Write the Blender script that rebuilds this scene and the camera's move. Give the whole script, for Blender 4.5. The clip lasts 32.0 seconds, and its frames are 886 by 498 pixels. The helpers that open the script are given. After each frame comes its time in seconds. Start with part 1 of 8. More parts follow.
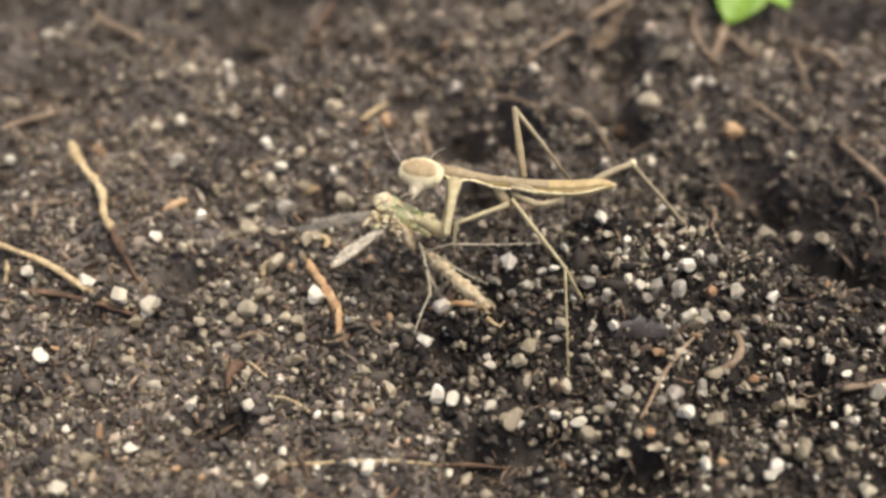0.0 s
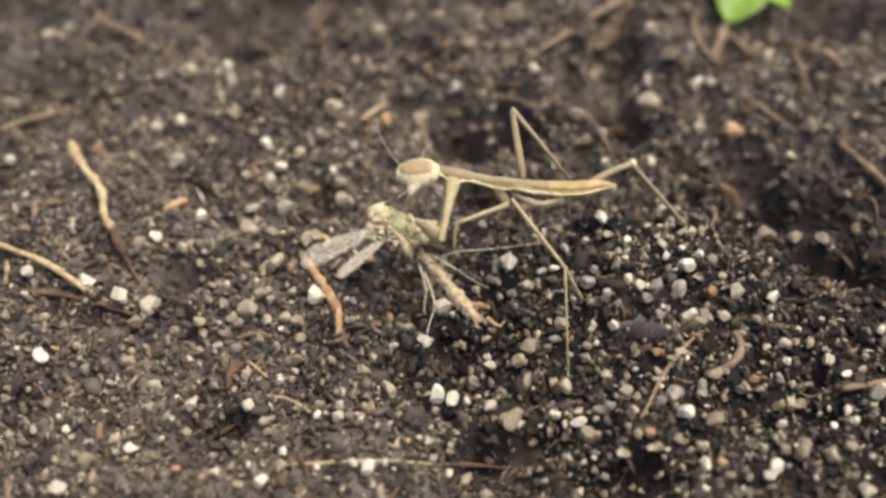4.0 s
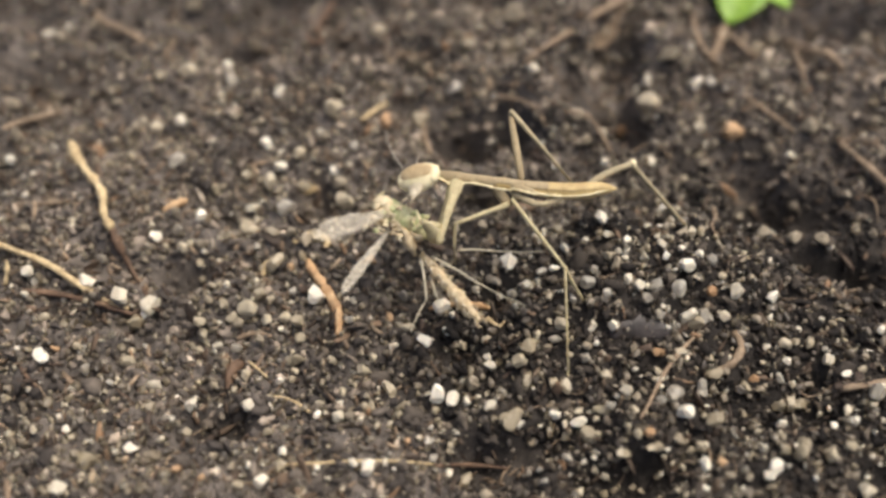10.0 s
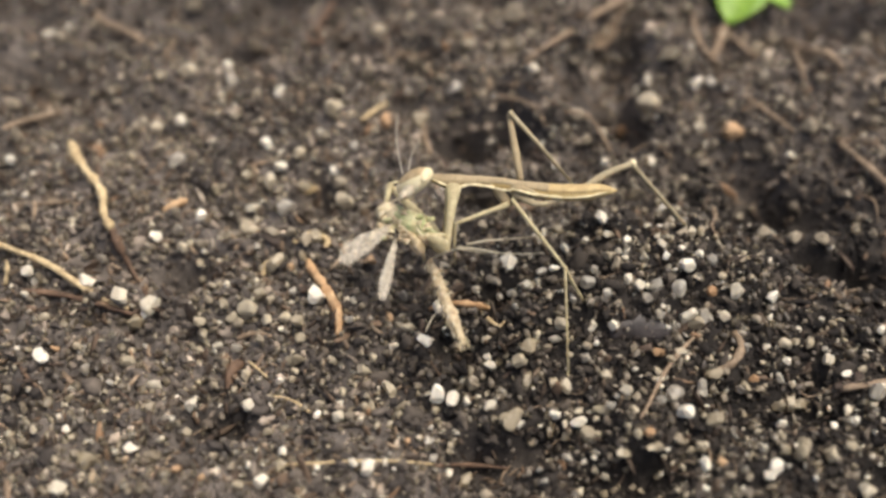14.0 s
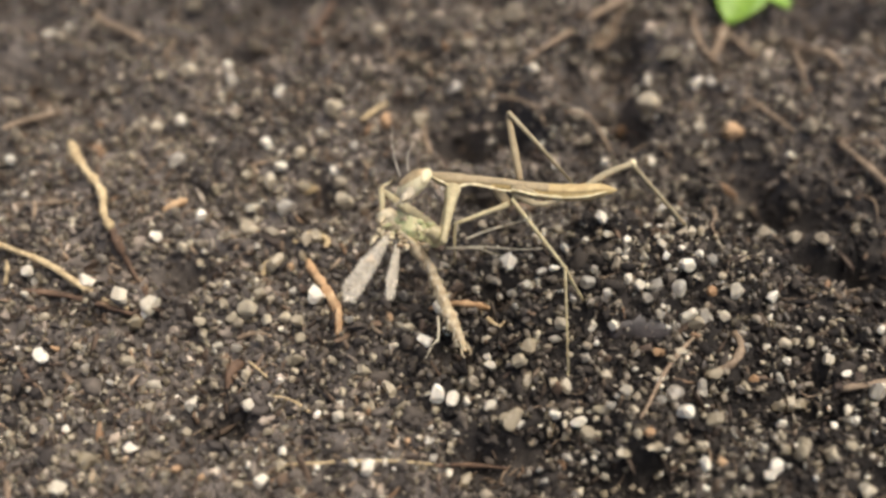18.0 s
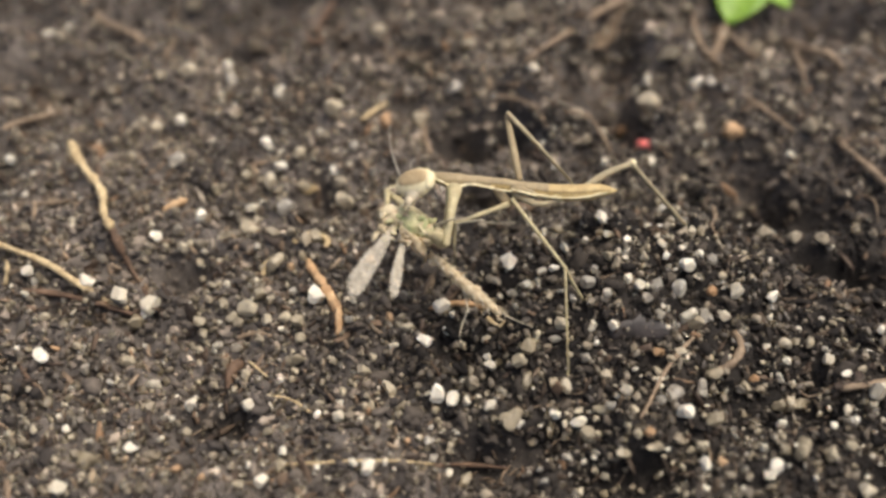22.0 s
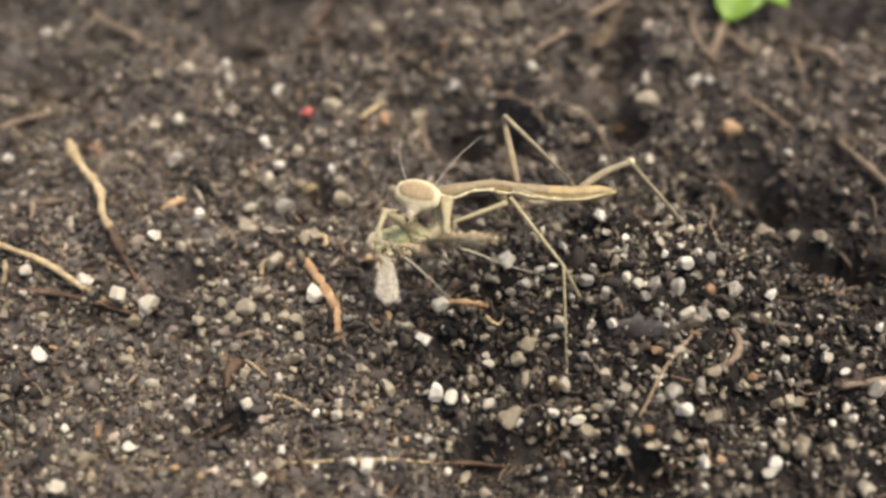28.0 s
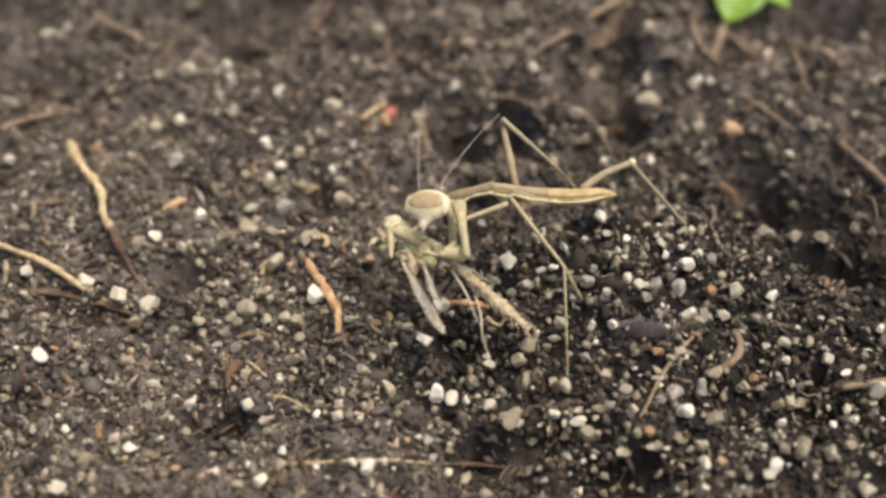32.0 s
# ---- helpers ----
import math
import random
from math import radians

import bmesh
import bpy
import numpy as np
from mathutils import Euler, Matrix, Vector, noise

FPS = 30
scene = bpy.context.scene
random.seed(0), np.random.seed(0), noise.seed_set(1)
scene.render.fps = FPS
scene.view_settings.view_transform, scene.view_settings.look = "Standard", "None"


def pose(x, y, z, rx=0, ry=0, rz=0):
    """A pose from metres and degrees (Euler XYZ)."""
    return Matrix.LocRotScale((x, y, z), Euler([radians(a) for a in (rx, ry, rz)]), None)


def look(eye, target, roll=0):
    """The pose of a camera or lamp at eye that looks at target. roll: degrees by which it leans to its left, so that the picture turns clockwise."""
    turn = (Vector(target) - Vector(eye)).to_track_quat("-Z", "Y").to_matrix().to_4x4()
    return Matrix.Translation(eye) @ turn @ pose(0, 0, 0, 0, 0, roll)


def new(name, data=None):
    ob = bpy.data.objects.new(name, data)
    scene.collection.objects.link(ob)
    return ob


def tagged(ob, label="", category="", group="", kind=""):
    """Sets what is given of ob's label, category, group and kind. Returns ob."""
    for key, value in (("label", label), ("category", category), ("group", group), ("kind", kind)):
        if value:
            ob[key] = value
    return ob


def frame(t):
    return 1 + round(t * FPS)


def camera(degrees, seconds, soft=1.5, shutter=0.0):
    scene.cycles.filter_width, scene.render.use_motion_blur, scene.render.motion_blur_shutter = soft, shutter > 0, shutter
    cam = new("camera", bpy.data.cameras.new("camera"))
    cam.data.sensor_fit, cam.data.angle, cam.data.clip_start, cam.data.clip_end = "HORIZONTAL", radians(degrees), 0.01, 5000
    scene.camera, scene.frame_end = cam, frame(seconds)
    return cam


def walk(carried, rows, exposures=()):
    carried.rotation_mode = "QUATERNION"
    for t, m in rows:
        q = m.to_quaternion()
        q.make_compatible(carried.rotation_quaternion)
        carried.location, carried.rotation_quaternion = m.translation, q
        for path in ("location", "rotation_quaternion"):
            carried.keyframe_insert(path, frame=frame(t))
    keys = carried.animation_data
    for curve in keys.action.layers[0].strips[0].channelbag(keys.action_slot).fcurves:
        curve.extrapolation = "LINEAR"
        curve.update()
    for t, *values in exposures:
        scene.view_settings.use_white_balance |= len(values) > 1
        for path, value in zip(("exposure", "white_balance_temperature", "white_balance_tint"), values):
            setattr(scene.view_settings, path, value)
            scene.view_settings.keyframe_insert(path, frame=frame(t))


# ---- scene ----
# A praying mantis nymph eats a midge on potting soil. True size: the mantis is about 11 mm long.
MM = 0.001
TILT = 48.0                      # the lens looks down by this angle
BACK, RISE = math.cos(radians(TILT)), math.sin(radians(TILT))
EYE = Vector((0, -60 * BACK, 60 * RISE)) * MM


def aim(right, down):
    """The camera's pose when its aim is off by so many micrometres."""
    return look(EYE, (right * 1e-6, -down * 1e-6 * RISE, -down * 1e-6 * BACK))


cam = camera(45, 32.0, 3.0)
cam.data.dof.use_dof, cam.data.dof.focus_distance, cam.data.dof.aperture_fstop = True, 57.5 * MM, 21.0
walk(cam, [(0, aim(0, 0)), (21.3, aim(0, 0)), (21.5, aim(0, -60)), (21.7, aim(0, 10)), (23.6, aim(0, 12)), (24.0, aim(80, 85)), (25.0, aim(90, 90)),
           (30.0, aim(80, 80)), (30.5, aim(72, 70)), (31.0, aim(40, 35)), (32.0, aim(40, 35))], exposures=[(t, stops, 6300, 10) for t, stops in (
               (0, 0.45), (1, 0.40), (7, 0.37), (9, 0.38), (10, 0.42), (12, 0.43), (13, 0.37), (14, 0.44), (17, 0.44), (19, 0.37), (22, 0.34), (24, 0.32), (25.5, 0.32), (27.5, 0.37), (28, 0.37), (29, 0.30), (30, 0.31), (32, 0.35))])

# ---- light ----
world = bpy.data.worlds.new("sky")
scene.world = world
world.use_nodes = True
wn = world.node_tree.nodes
sky = wn.new("ShaderNodeTexSky")
sky.sky_type, sky.sun_disc, sky.sun_elevation, sky.sun_rotation = "NISHITA", False, radians(72), radians(80)
sky.air_density, sky.dust_density, sky.ozone_density = 0.7, 6.0, 0.0
wn["Background"].inputs["Strength"].default_value = 0.15
world.node_tree.links.new(sky.outputs["Color"], wn["Background"].inputs["Color"])

sun = new("sun", bpy.data.lights.new("sun", "SUN"))
sun.data.energy, sun.data.angle, sun.data.color = 2.0, radians(28), (1.0, 0.91, 0.78)
SUN_WAY = Vector((math.sin(radians(80)) * math.cos(radians(72)), math.cos(radians(80)) * math.cos(radians(72)), math.sin(radians(72))))
sun.matrix_world = look(SUN_WAY, (0, 0, 0))


# ---- materials ----
def surface(name, stops, size, rough=0.6, bump=0.0, island="", fine=0.0, spec=0.4, sss=0.0, coat=0.0, alpha=1.0, soil_haze=None, rise=0.02, patch=0.0, clear=0.0):
    """A material whose colour runs through stops by noise of that size (mm), or by island or object at random."""
    mat = bpy.data.materials.new(name)
    mat.use_nodes = True
    nt = mat.node_tree
    n, link = nt.nodes, nt.links.new
    b = n["Principled BSDF"]
    co = n.new("ShaderNodeTexCoord")
    no = n.new("ShaderNodeTexNoise")
    no.inputs["Scale"].default_value = 1000.0 / size
    no.inputs["Detail"].default_value = 5.0
    no.inputs["Roughness"].default_value = 0.62
    link(co.outputs["Object"], no.inputs["Vector"])
    ramp = n.new("ShaderNodeValToRGB")
    e = ramp.color_ramp.elements
    while len(e) < len(stops):
        e.new(0.5)
    for k, (at_, colour) in enumerate(stops):
        e[k].position, e[k].color = at_, (*colour, 1)
    source = no.outputs["Fac"]
    if island:
        if island == "object":
            ri = n.new("ShaderNodeObjectInfo").outputs["Random"]
        else:
            ri = n.new("ShaderNodeNewGeometry").outputs["Random Per Island"]
        mix = n.new("ShaderNodeMath")
        mix.operation = "MULTIPLY_ADD"
        off = n.new("ShaderNodeMath")
        off.operation, off.inputs[1].default_value = "SUBTRACT", 0.5
        link(no.outputs["Fac"], off.inputs[0])
        link(off.outputs[0], mix.inputs[0])
        mix.inputs[1].default_value = 0.35
        link(ri, mix.inputs[2])
        source = mix.outputs[0]
    link(source, ramp.inputs["Fac"])
    colour = ramp.outputs["Color"]
    if fine:
        no2 = n.new("ShaderNodeTexNoise")
        no2.inputs["Scale"].default_value = 7000.0 / size
        no2.inputs["Detail"].default_value = 3.0
        link(co.outputs["Object"], no2.inputs["Vector"])
        mr = n.new("ShaderNodeMapRange")
        mr.inputs["From Min"].default_value, mr.inputs["From Max"].default_value = 0.3, 0.7
        mr.inputs["To Min"].default_value, mr.inputs["To Max"].default_value = 1 - fine, 1 + fine
        link(no2.outputs["Fac"], mr.inputs["Value"])
        mul = n.new("ShaderNodeMix")
        mul.data_type, mul.blend_type = "RGBA", "MULTIPLY"
        mul.inputs["Factor"].default_value = 1.0
        link(colour, mul.inputs["A"])
        link(mr.outputs["Result"], mul.inputs["B"])
        colour = mul.outputs["Result"]
    if soil_haze:
        # Dark soil patch with a ragged rim; the paler tone outside imitates haze.
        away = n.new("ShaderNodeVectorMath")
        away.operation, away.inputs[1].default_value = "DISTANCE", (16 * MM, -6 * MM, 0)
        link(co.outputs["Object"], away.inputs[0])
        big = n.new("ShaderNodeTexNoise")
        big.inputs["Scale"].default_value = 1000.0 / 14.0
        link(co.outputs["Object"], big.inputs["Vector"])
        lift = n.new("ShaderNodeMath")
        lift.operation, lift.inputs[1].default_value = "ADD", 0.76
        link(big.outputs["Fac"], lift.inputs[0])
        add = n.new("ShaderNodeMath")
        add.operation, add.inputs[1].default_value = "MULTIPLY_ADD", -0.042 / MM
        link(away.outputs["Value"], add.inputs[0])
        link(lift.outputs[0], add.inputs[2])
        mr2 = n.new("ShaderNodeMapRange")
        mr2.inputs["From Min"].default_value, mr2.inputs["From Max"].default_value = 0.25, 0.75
        mr2.inputs["To Min"].default_value, mr2.inputs["To Max"].default_value = soil_haze[0], soil_haze[1]
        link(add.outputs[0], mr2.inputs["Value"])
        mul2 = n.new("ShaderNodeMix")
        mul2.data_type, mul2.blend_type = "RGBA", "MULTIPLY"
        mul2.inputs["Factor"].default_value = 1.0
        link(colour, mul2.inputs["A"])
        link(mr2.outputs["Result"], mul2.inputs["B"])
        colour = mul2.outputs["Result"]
    if patch:
        no4 = n.new("ShaderNodeTexNoise")
        no4.inputs["Scale"].default_value = 1000.0 / 3.5
        no4.inputs["Detail"].default_value = 3.0
        link(co.outputs["Object"], no4.inputs["Vector"])
        mr4 = n.new("ShaderNodeMapRange")
        mr4.inputs["From Min"].default_value, mr4.inputs["From Max"].default_value = 0.35, 0.65
        mr4.inputs["To Min"].default_value, mr4.inputs["To Max"].default_value = 1 - patch, 1 + patch
        link(no4.outputs["Fac"], mr4.inputs["Value"])
        mul4 = n.new("ShaderNodeMix")
        mul4.data_type, mul4.blend_type = "RGBA", "MULTIPLY"
        mul4.inputs["Factor"].default_value = 1.0
        link(colour, mul4.inputs["A"])
        link(mr4.outputs["Result"], mul4.inputs["B"])
        colour = mul4.outputs["Result"]
    b.inputs["Transmission Weight"].default_value = clear
    link(colour, b.inputs["Base Color"])
    b.inputs["Roughness"].default_value = rough
    b.inputs["Specular IOR Level"].default_value = spec
    b.inputs["Coat Weight"].default_value = coat
    b.inputs["Alpha"].default_value = alpha
    if sss:
        b.inputs["Subsurface Weight"].default_value = sss
        b.inputs["Subsurface Radius"].default_value = (1.0, 0.7, 0.4)
        b.inputs["Subsurface Scale"].default_value = 0.25 * MM
    if bump:
        no3 = n.new("ShaderNodeTexNoise")
        no3.inputs["Scale"].default_value = 4000.0 / size
        no3.inputs["Detail"].default_value = 4.0
        link(co.outputs["Object"], no3.inputs["Vector"])
        bp = n.new("ShaderNodeBump")
        bp.inputs["Strength"].default_value, bp.inputs["Distance"].default_value = bump, rise * MM
        link(no3.outputs["Fac"], bp.inputs["Height"])
        link(bp.outputs["Normal"], b.inputs["Normal"])
    return mat


M = {
    # soil_haze: tone factors outside the mound, lifted as if hazy, and on it.
    "soil": surface("soil", [(0.25, (0.022, 0.0192, 0.0168)), (0.5, (0.040, 0.0345, 0.0292)), (0.75, (0.068, 0.0572, 0.0465))], 1.2, 0.9, 0.7, fine=0.3, spec=0.15, soil_haze=(2.4, 0.52), rise=0.10, patch=0.4),
    "crumb": surface("soil_crumb", [(0.0, (0.018, 0.0152, 0.0130)), (0.45, (0.038, 0.0320, 0.0262)), (0.8, (0.074, 0.061, 0.0475)), (0.95, (0.15, 0.122, 0.092)), (1.0, (0.24, 0.20, 0.15))], 0.5, 0.85, 0.7, island="mesh", fine=0.35, spec=0.18, soil_haze=(2.2, 0.58), rise=0.05, patch=0.4),
    "sand": surface("mixed_sand", [(0.0, (0.085, 0.068, 0.045)), (0.5, (0.175, 0.141, 0.092)), (0.78, (0.32, 0.268, 0.175)), (0.92, (0.56, 0.485, 0.335)), (1.0, (0.84, 0.77, 0.60))], 0.4, 0.35, 0.4, island="mesh", fine=0.25, spec=0.45, rise=0.02, clear=0.4),
    "pale": surface("pale_sand", [(0.0, (0.40, 0.33, 0.20)), (0.5, (0.62, 0.54, 0.37)), (1.0, (0.87, 0.80, 0.62))], 0.4, 0.35, 0.5, island="mesh", fine=0.15, spec=0.5, sss=0.1, rise=0.02, clear=0.3),
    "flake": surface("bark_flake", [(0.0, (0.025, 0.017, 0.011)), (0.5, (0.07, 0.046, 0.029)), (0.85, (0.15, 0.10, 0.060)), (1.0, (0.26, 0.155, 0.08))], 0.5, 0.65, 0.8, island="mesh", fine=0.3, spec=0.35, rise=0.05),
    "shred": surface("peat_shred", [(0.0, (0.018, 0.012, 0.008)), (0.5, (0.055, 0.037, 0.023)), (0.85, (0.13, 0.092, 0.058)), (1.0, (0.24, 0.18, 0.115))], 0.5, 0.7, 0.7, island="mesh", fine=0.3, spec=0.3, soil_haze=(1.7, 0.6), rise=0.05, patch=0.4),
    "grit": surface("tan_grit", [(0.0, (0.15, 0.120, 0.074)), (0.5, (0.33, 0.275, 0.172)), (0.85, (0.50, 0.425, 0.275)), (1.0, (0.76, 0.68, 0.50))], 0.5, 0.4, 0.5, island="mesh", fine=0.25, spec=0.4, rise=0.03, clear=0.35),
    "dusk": surface("dark_glassy_grit", [(0.0, (0.07, 0.057, 0.042)), (0.6, (0.14, 0.115, 0.082)), (0.9, (0.26, 0.215, 0.15)), (1.0, (0.38, 0.32, 0.23))], 0.5, 0.45, 0.5, island="mesh", fine=0.25, spec=0.35, rise=0.03, clear=0.45),
    "quartz": surface("clear_quartz", [(0.0, (0.30, 0.24, 0.145)), (0.6, (0.48, 0.41, 0.28)), (1.0, (0.80, 0.74, 0.58))], 0.4, 0.25, 0.3, island="mesh", fine=0.15, spec=0.45, rise=0.02, clear=0.75),
    "white": surface("white_mineral", [(0.0, (0.44, 0.385, 0.275)), (1.0, (0.74, 0.68, 0.54))], 0.4, 0.32, 0.6, island="object", fine=0.12, spec=0.5, sss=0.15, rise=0.03),
    "tan": surface("tan_mineral", [(0.0, (0.34, 0.28, 0.175)), (1.0, (0.60, 0.515, 0.355))], 0.4, 0.4, 0.6, island="object", fine=0.25, spec=0.45, rise=0.03, clear=0.35),
    "grey": surface("grey_mineral", [(0.0, (0.46, 0.405, 0.31)), (1.0, (0.76, 0.70, 0.57))], 0.4, 0.3, 0.5, island="object", fine=0.15, spec=0.5, rise=0.03, clear=0.6),
    "brown": surface("brown_mineral", [(0.0, (0.17, 0.138, 0.092)), (1.0, (0.36, 0.298, 0.20))], 0.4, 0.45, 0.6, island="object", fine=0.3, spec=0.4, rise=0.03, clear=0.2),
    "orange": surface("orange_mineral", [(0.0, (0.29, 0.170, 0.080)), (1.0, (0.42, 0.275, 0.145))], 0.4, 0.5, 0.6, island="object", fine=0.2, spec=0.4, rise=0.03),
    "straw": surface("straw", [(0.3, (0.33, 0.235, 0.115)), (0.7, (0.66, 0.52, 0.29))], 0.7, 0.6, 0.7, fine=0.3, spec=0.35, rise=0.04),
    "rust": surface("rusty_bark", [(0.3, (0.27, 0.150, 0.070)), (0.5, (0.42, 0.262, 0.130)), (0.7, (0.58, 0.40, 0.22))], 0.6, 0.65, 0.8, fine=0.35, spec=0.3, rise=0.05),
    "root": surface("faded_root", [(0.3, (0.15, 0.105, 0.065)), (0.7, (0.30, 0.222, 0.142))], 0.8, 0.7, 0.7, fine=0.25, spec=0.3, rise=0.04),
    "peat": surface("peat_bark", [(0.3, (0.020, 0.016, 0.013)), (0.7, (0.050, 0.040, 0.033))], 0.8, 0.55, 0.7, fine=0.3, spec=0.4, rise=0.04),
    "bark": surface("dark_bark", [(0.3, (0.07, 0.042, 0.026)), (0.7, (0.16, 0.10, 0.06))], 0.8, 0.7, 0.7, fine=0.3, spec=0.3, rise=0.04),
    "hide": surface("mantis_back", [(0.3, (0.235, 0.180, 0.098)), (0.7, (0.345, 0.272, 0.155))], 0.5, 0.6, 0.5, fine=0.25, spec=0.3, sss=0.1, rise=0.02),
    "rear": surface("mantis_rear", [(0.3, (0.338, 0.244, 0.106)), (0.7, (0.508, 0.380, 0.178))], 0.5, 0.6, 0.5, fine=0.22, spec=0.3, sss=0.1, rise=0.02),
    "belly": surface("mantis_side", [(0.3, (0.400, 0.287, 0.112)), (0.7, (0.540, 0.410, 0.190))], 0.5, 0.55, 0.3, fine=0.15, spec=0.3, sss=0.1, rise=0.01),
    "edge": surface("mantis_margin", [(0.3, (0.55, 0.470, 0.260)), (0.7, (0.74, 0.655, 0.42))], 0.5, 0.55, 0.3, fine=0.15, spec=0.3, sss=0.1, rise=0.01),
    "limb": surface("mantis_limb", [(0.3, (0.310, 0.260, 0.142)), (0.7, (0.460, 0.395, 0.228))], 0.45, 0.6, 0.5, fine=0.22, spec=0.3, sss=0.15, rise=0.02),
    "dull": surface("mantis_dull_skin", [(0.3, (0.270, 0.222, 0.130)), (0.7, (0.400, 0.335, 0.205))], 0.45, 0.6, 0.5, fine=0.22, spec=0.3, sss=0.15, rise=0.02),
    "face": surface("mantis_face", [(0.3, (0.370, 0.310, 0.205)), (0.7, (0.510, 0.440, 0.310))], 0.4, 0.5, 0.3, fine=0.2, spec=0.35, sss=0.15, rise=0.01),
    "crown": surface("mantis_crown", [(0.3, (0.360, 0.262, 0.135)), (0.7, (0.500, 0.385, 0.220))], 0.5, 0.55, 0.4, fine=0.2, spec=0.3, sss=0.1, rise=0.015),
    "feeler": surface("antenna", [(0.3, (0.28, 0.245, 0.19)), (0.7, (0.40, 0.355, 0.285))], 0.5, 0.6, spec=0.3),
    "green": surface("midge_thorax", [(0.30, (0.250, 0.310, 0.125)), (0.46, (0.380, 0.380, 0.185)), (0.66, (0.540, 0.485, 0.280))], 0.6, 0.5, 0.8, fine=0.3, spec=0.4, sss=0.2, rise=0.05),
    "cream": surface("midge_collar", [(0.3, (0.440, 0.360, 0.205)), (0.7, (0.610, 0.520, 0.345))], 0.4, 0.5, 0.6, fine=0.25, spec=0.4, sss=0.15, rise=0.03),
    "flesh": surface("midge_abdomen", [(0.3, (0.300, 0.225, 0.125)), (0.5, (0.430, 0.340, 0.205)), (0.7, (0.590, 0.490, 0.320))], 0.3, 0.5, 0.6, fine=0.3, spec=0.35, sss=0.25, rise=0.04),
    "shank": surface("midge_leg", [(0.3, (0.440, 0.385, 0.255)), (0.7, (0.590, 0.530, 0.390))], 0.5, 0.5, spec=0.35),
    "wing": surface("wing_membrane", [(0.3, (0.70, 0.62, 0.47)), (0.7, (0.88, 0.80, 0.64))], 0.9, 0.4, fine=0.12, spec=0.3, alpha=0.22),
    "vein": surface("wing_vein", [(0.3, (0.66, 0.60, 0.46)), (0.7, (0.84, 0.78, 0.64))], 0.5, 0.45, spec=0.3, alpha=0.5),
    "dark": surface("dark_eye", [(0.3, (0.03, 0.022, 0.016)), (0.7, (0.06, 0.045, 0.03))], 0.3, 0.25, spec=0.5),
    "red": surface("mite_skin", [(0.3, (0.56, 0.115, 0.095)), (0.7, (0.70, 0.20, 0.17))], 0.2, 0.5, 0.3, fine=0.15, spec=0.4, sss=0.15, rise=0.01),
    "leaf": surface("fresh_leaf", [(0.3, (0.115, 0.215, 0.012)), (0.7, (0.215, 0.345, 0.032))], 1.5, 0.5, 0.3, fine=0.15, spec=0.45, sss=0.2, rise=0.03),
}


# ---- building helpers ----
def part(name, bm, material, parent=None, label="", unit=MM, smooth=True):
    """Links a bmesh as one mesh object under a thing or a part."""
    bmesh.ops.recalc_face_normals(bm, faces=bm.faces)
    bmesh.ops.scale(bm, vec=(unit, unit, unit), verts=bm.verts)
    me = bpy.data.meshes.new(name)
    for f in bm.faces:
        f.smooth = smooth
    bm.to_mesh(me)
    bm.free()
    me.materials.append(M[material])
    ob = new(name, me)
    if parent:
        ob.parent = parent
    if label:
        ob["label"] = label
    return ob


def ring_loft(bm, rings):
    """Skins closed rings of points one to the next and closes both ends."""
    made = [[bm.verts.new(p) for p in ring] for ring in rings]
    for a, b in zip(made, made[1:]):
        for k in range(len(a)):
            bm.faces.new((a[k], a[(k + 1) % len(a)], b[(k + 1) % len(b)], b[k]))
    bm.faces.new(made[0][::-1])
    bm.faces.new(made[-1])
    return bm


def spindle(stations, n=12, bm=None):
    """A body along x: stations of x, middle y, middle z, half-height y, half-depth z."""
    bm = bm or bmesh.new()
    rings = [[(x, y + ry * math.cos(math.tau * k / n), z + rz * math.sin(math.tau * k / n)) for k in range(n)] for x, y, z, ry, rz in stations]
    return ring_loft(bm, rings)


def strand_mesh(points, radii, n=8, bm=None, rough=0.0, seed=1, flat=1.0):
    """A tube through points, with a radius at each; rough makes it knobbly."""
    bm = bm or bmesh.new()
    rnd = random.Random(seed)
    pts, rads = [], []
    P = [Vector(p) for p in points]
    for i in range(len(P) - 1):
        a, b, c, d = P[max(i - 1, 0)], P[i], P[i + 1], P[min(i + 2, len(P) - 1)]
        for s in range(4):
            u = s / 4
            pts.append(0.5 * (2 * b + (c - a) * u + (2 * a - 5 * b + 4 * c - d) * u * u + (3 * b - a - 3 * c + d) * u ** 3))
            rads.append((radii[i] * (1 - u) + radii[i + 1] * u) * (1 + rough * rnd.uniform(-1, 1)))
    pts.append(P[-1])
    rads.append(radii[-1])
    side, rings = None, []
    for i, p in enumerate(pts):
        way = (pts[min(i + 1, len(pts) - 1)] - pts[max(i - 1, 0)]).normalized()
        if side is None:
            side = way.orthogonal()
        side = (side - way * side.dot(way)).normalized()
        up = way.cross(side)
        rings.append([p + rads[i] * (1 + rough * rnd.uniform(-0.6, 0.6)) * (side * math.cos(math.tau * k / n) + up * flat * math.sin(math.tau * k / n)) for k in range(n)])
    return ring_loft(bm, rings)


def egg(rx, ry, rz, at_=(0, 0, 0), u=14, v=9, bm=None):
    bm = bm or bmesh.new()
    made = bmesh.ops.create_uvsphere(bm, u_segments=u, v_segments=v, radius=1.0)["verts"]
    for p in made:
        p.co = Vector((p.co.x * rx + at_[0], p.co.y * ry + at_[1], p.co.z * rz + at_[2]))
    return bm


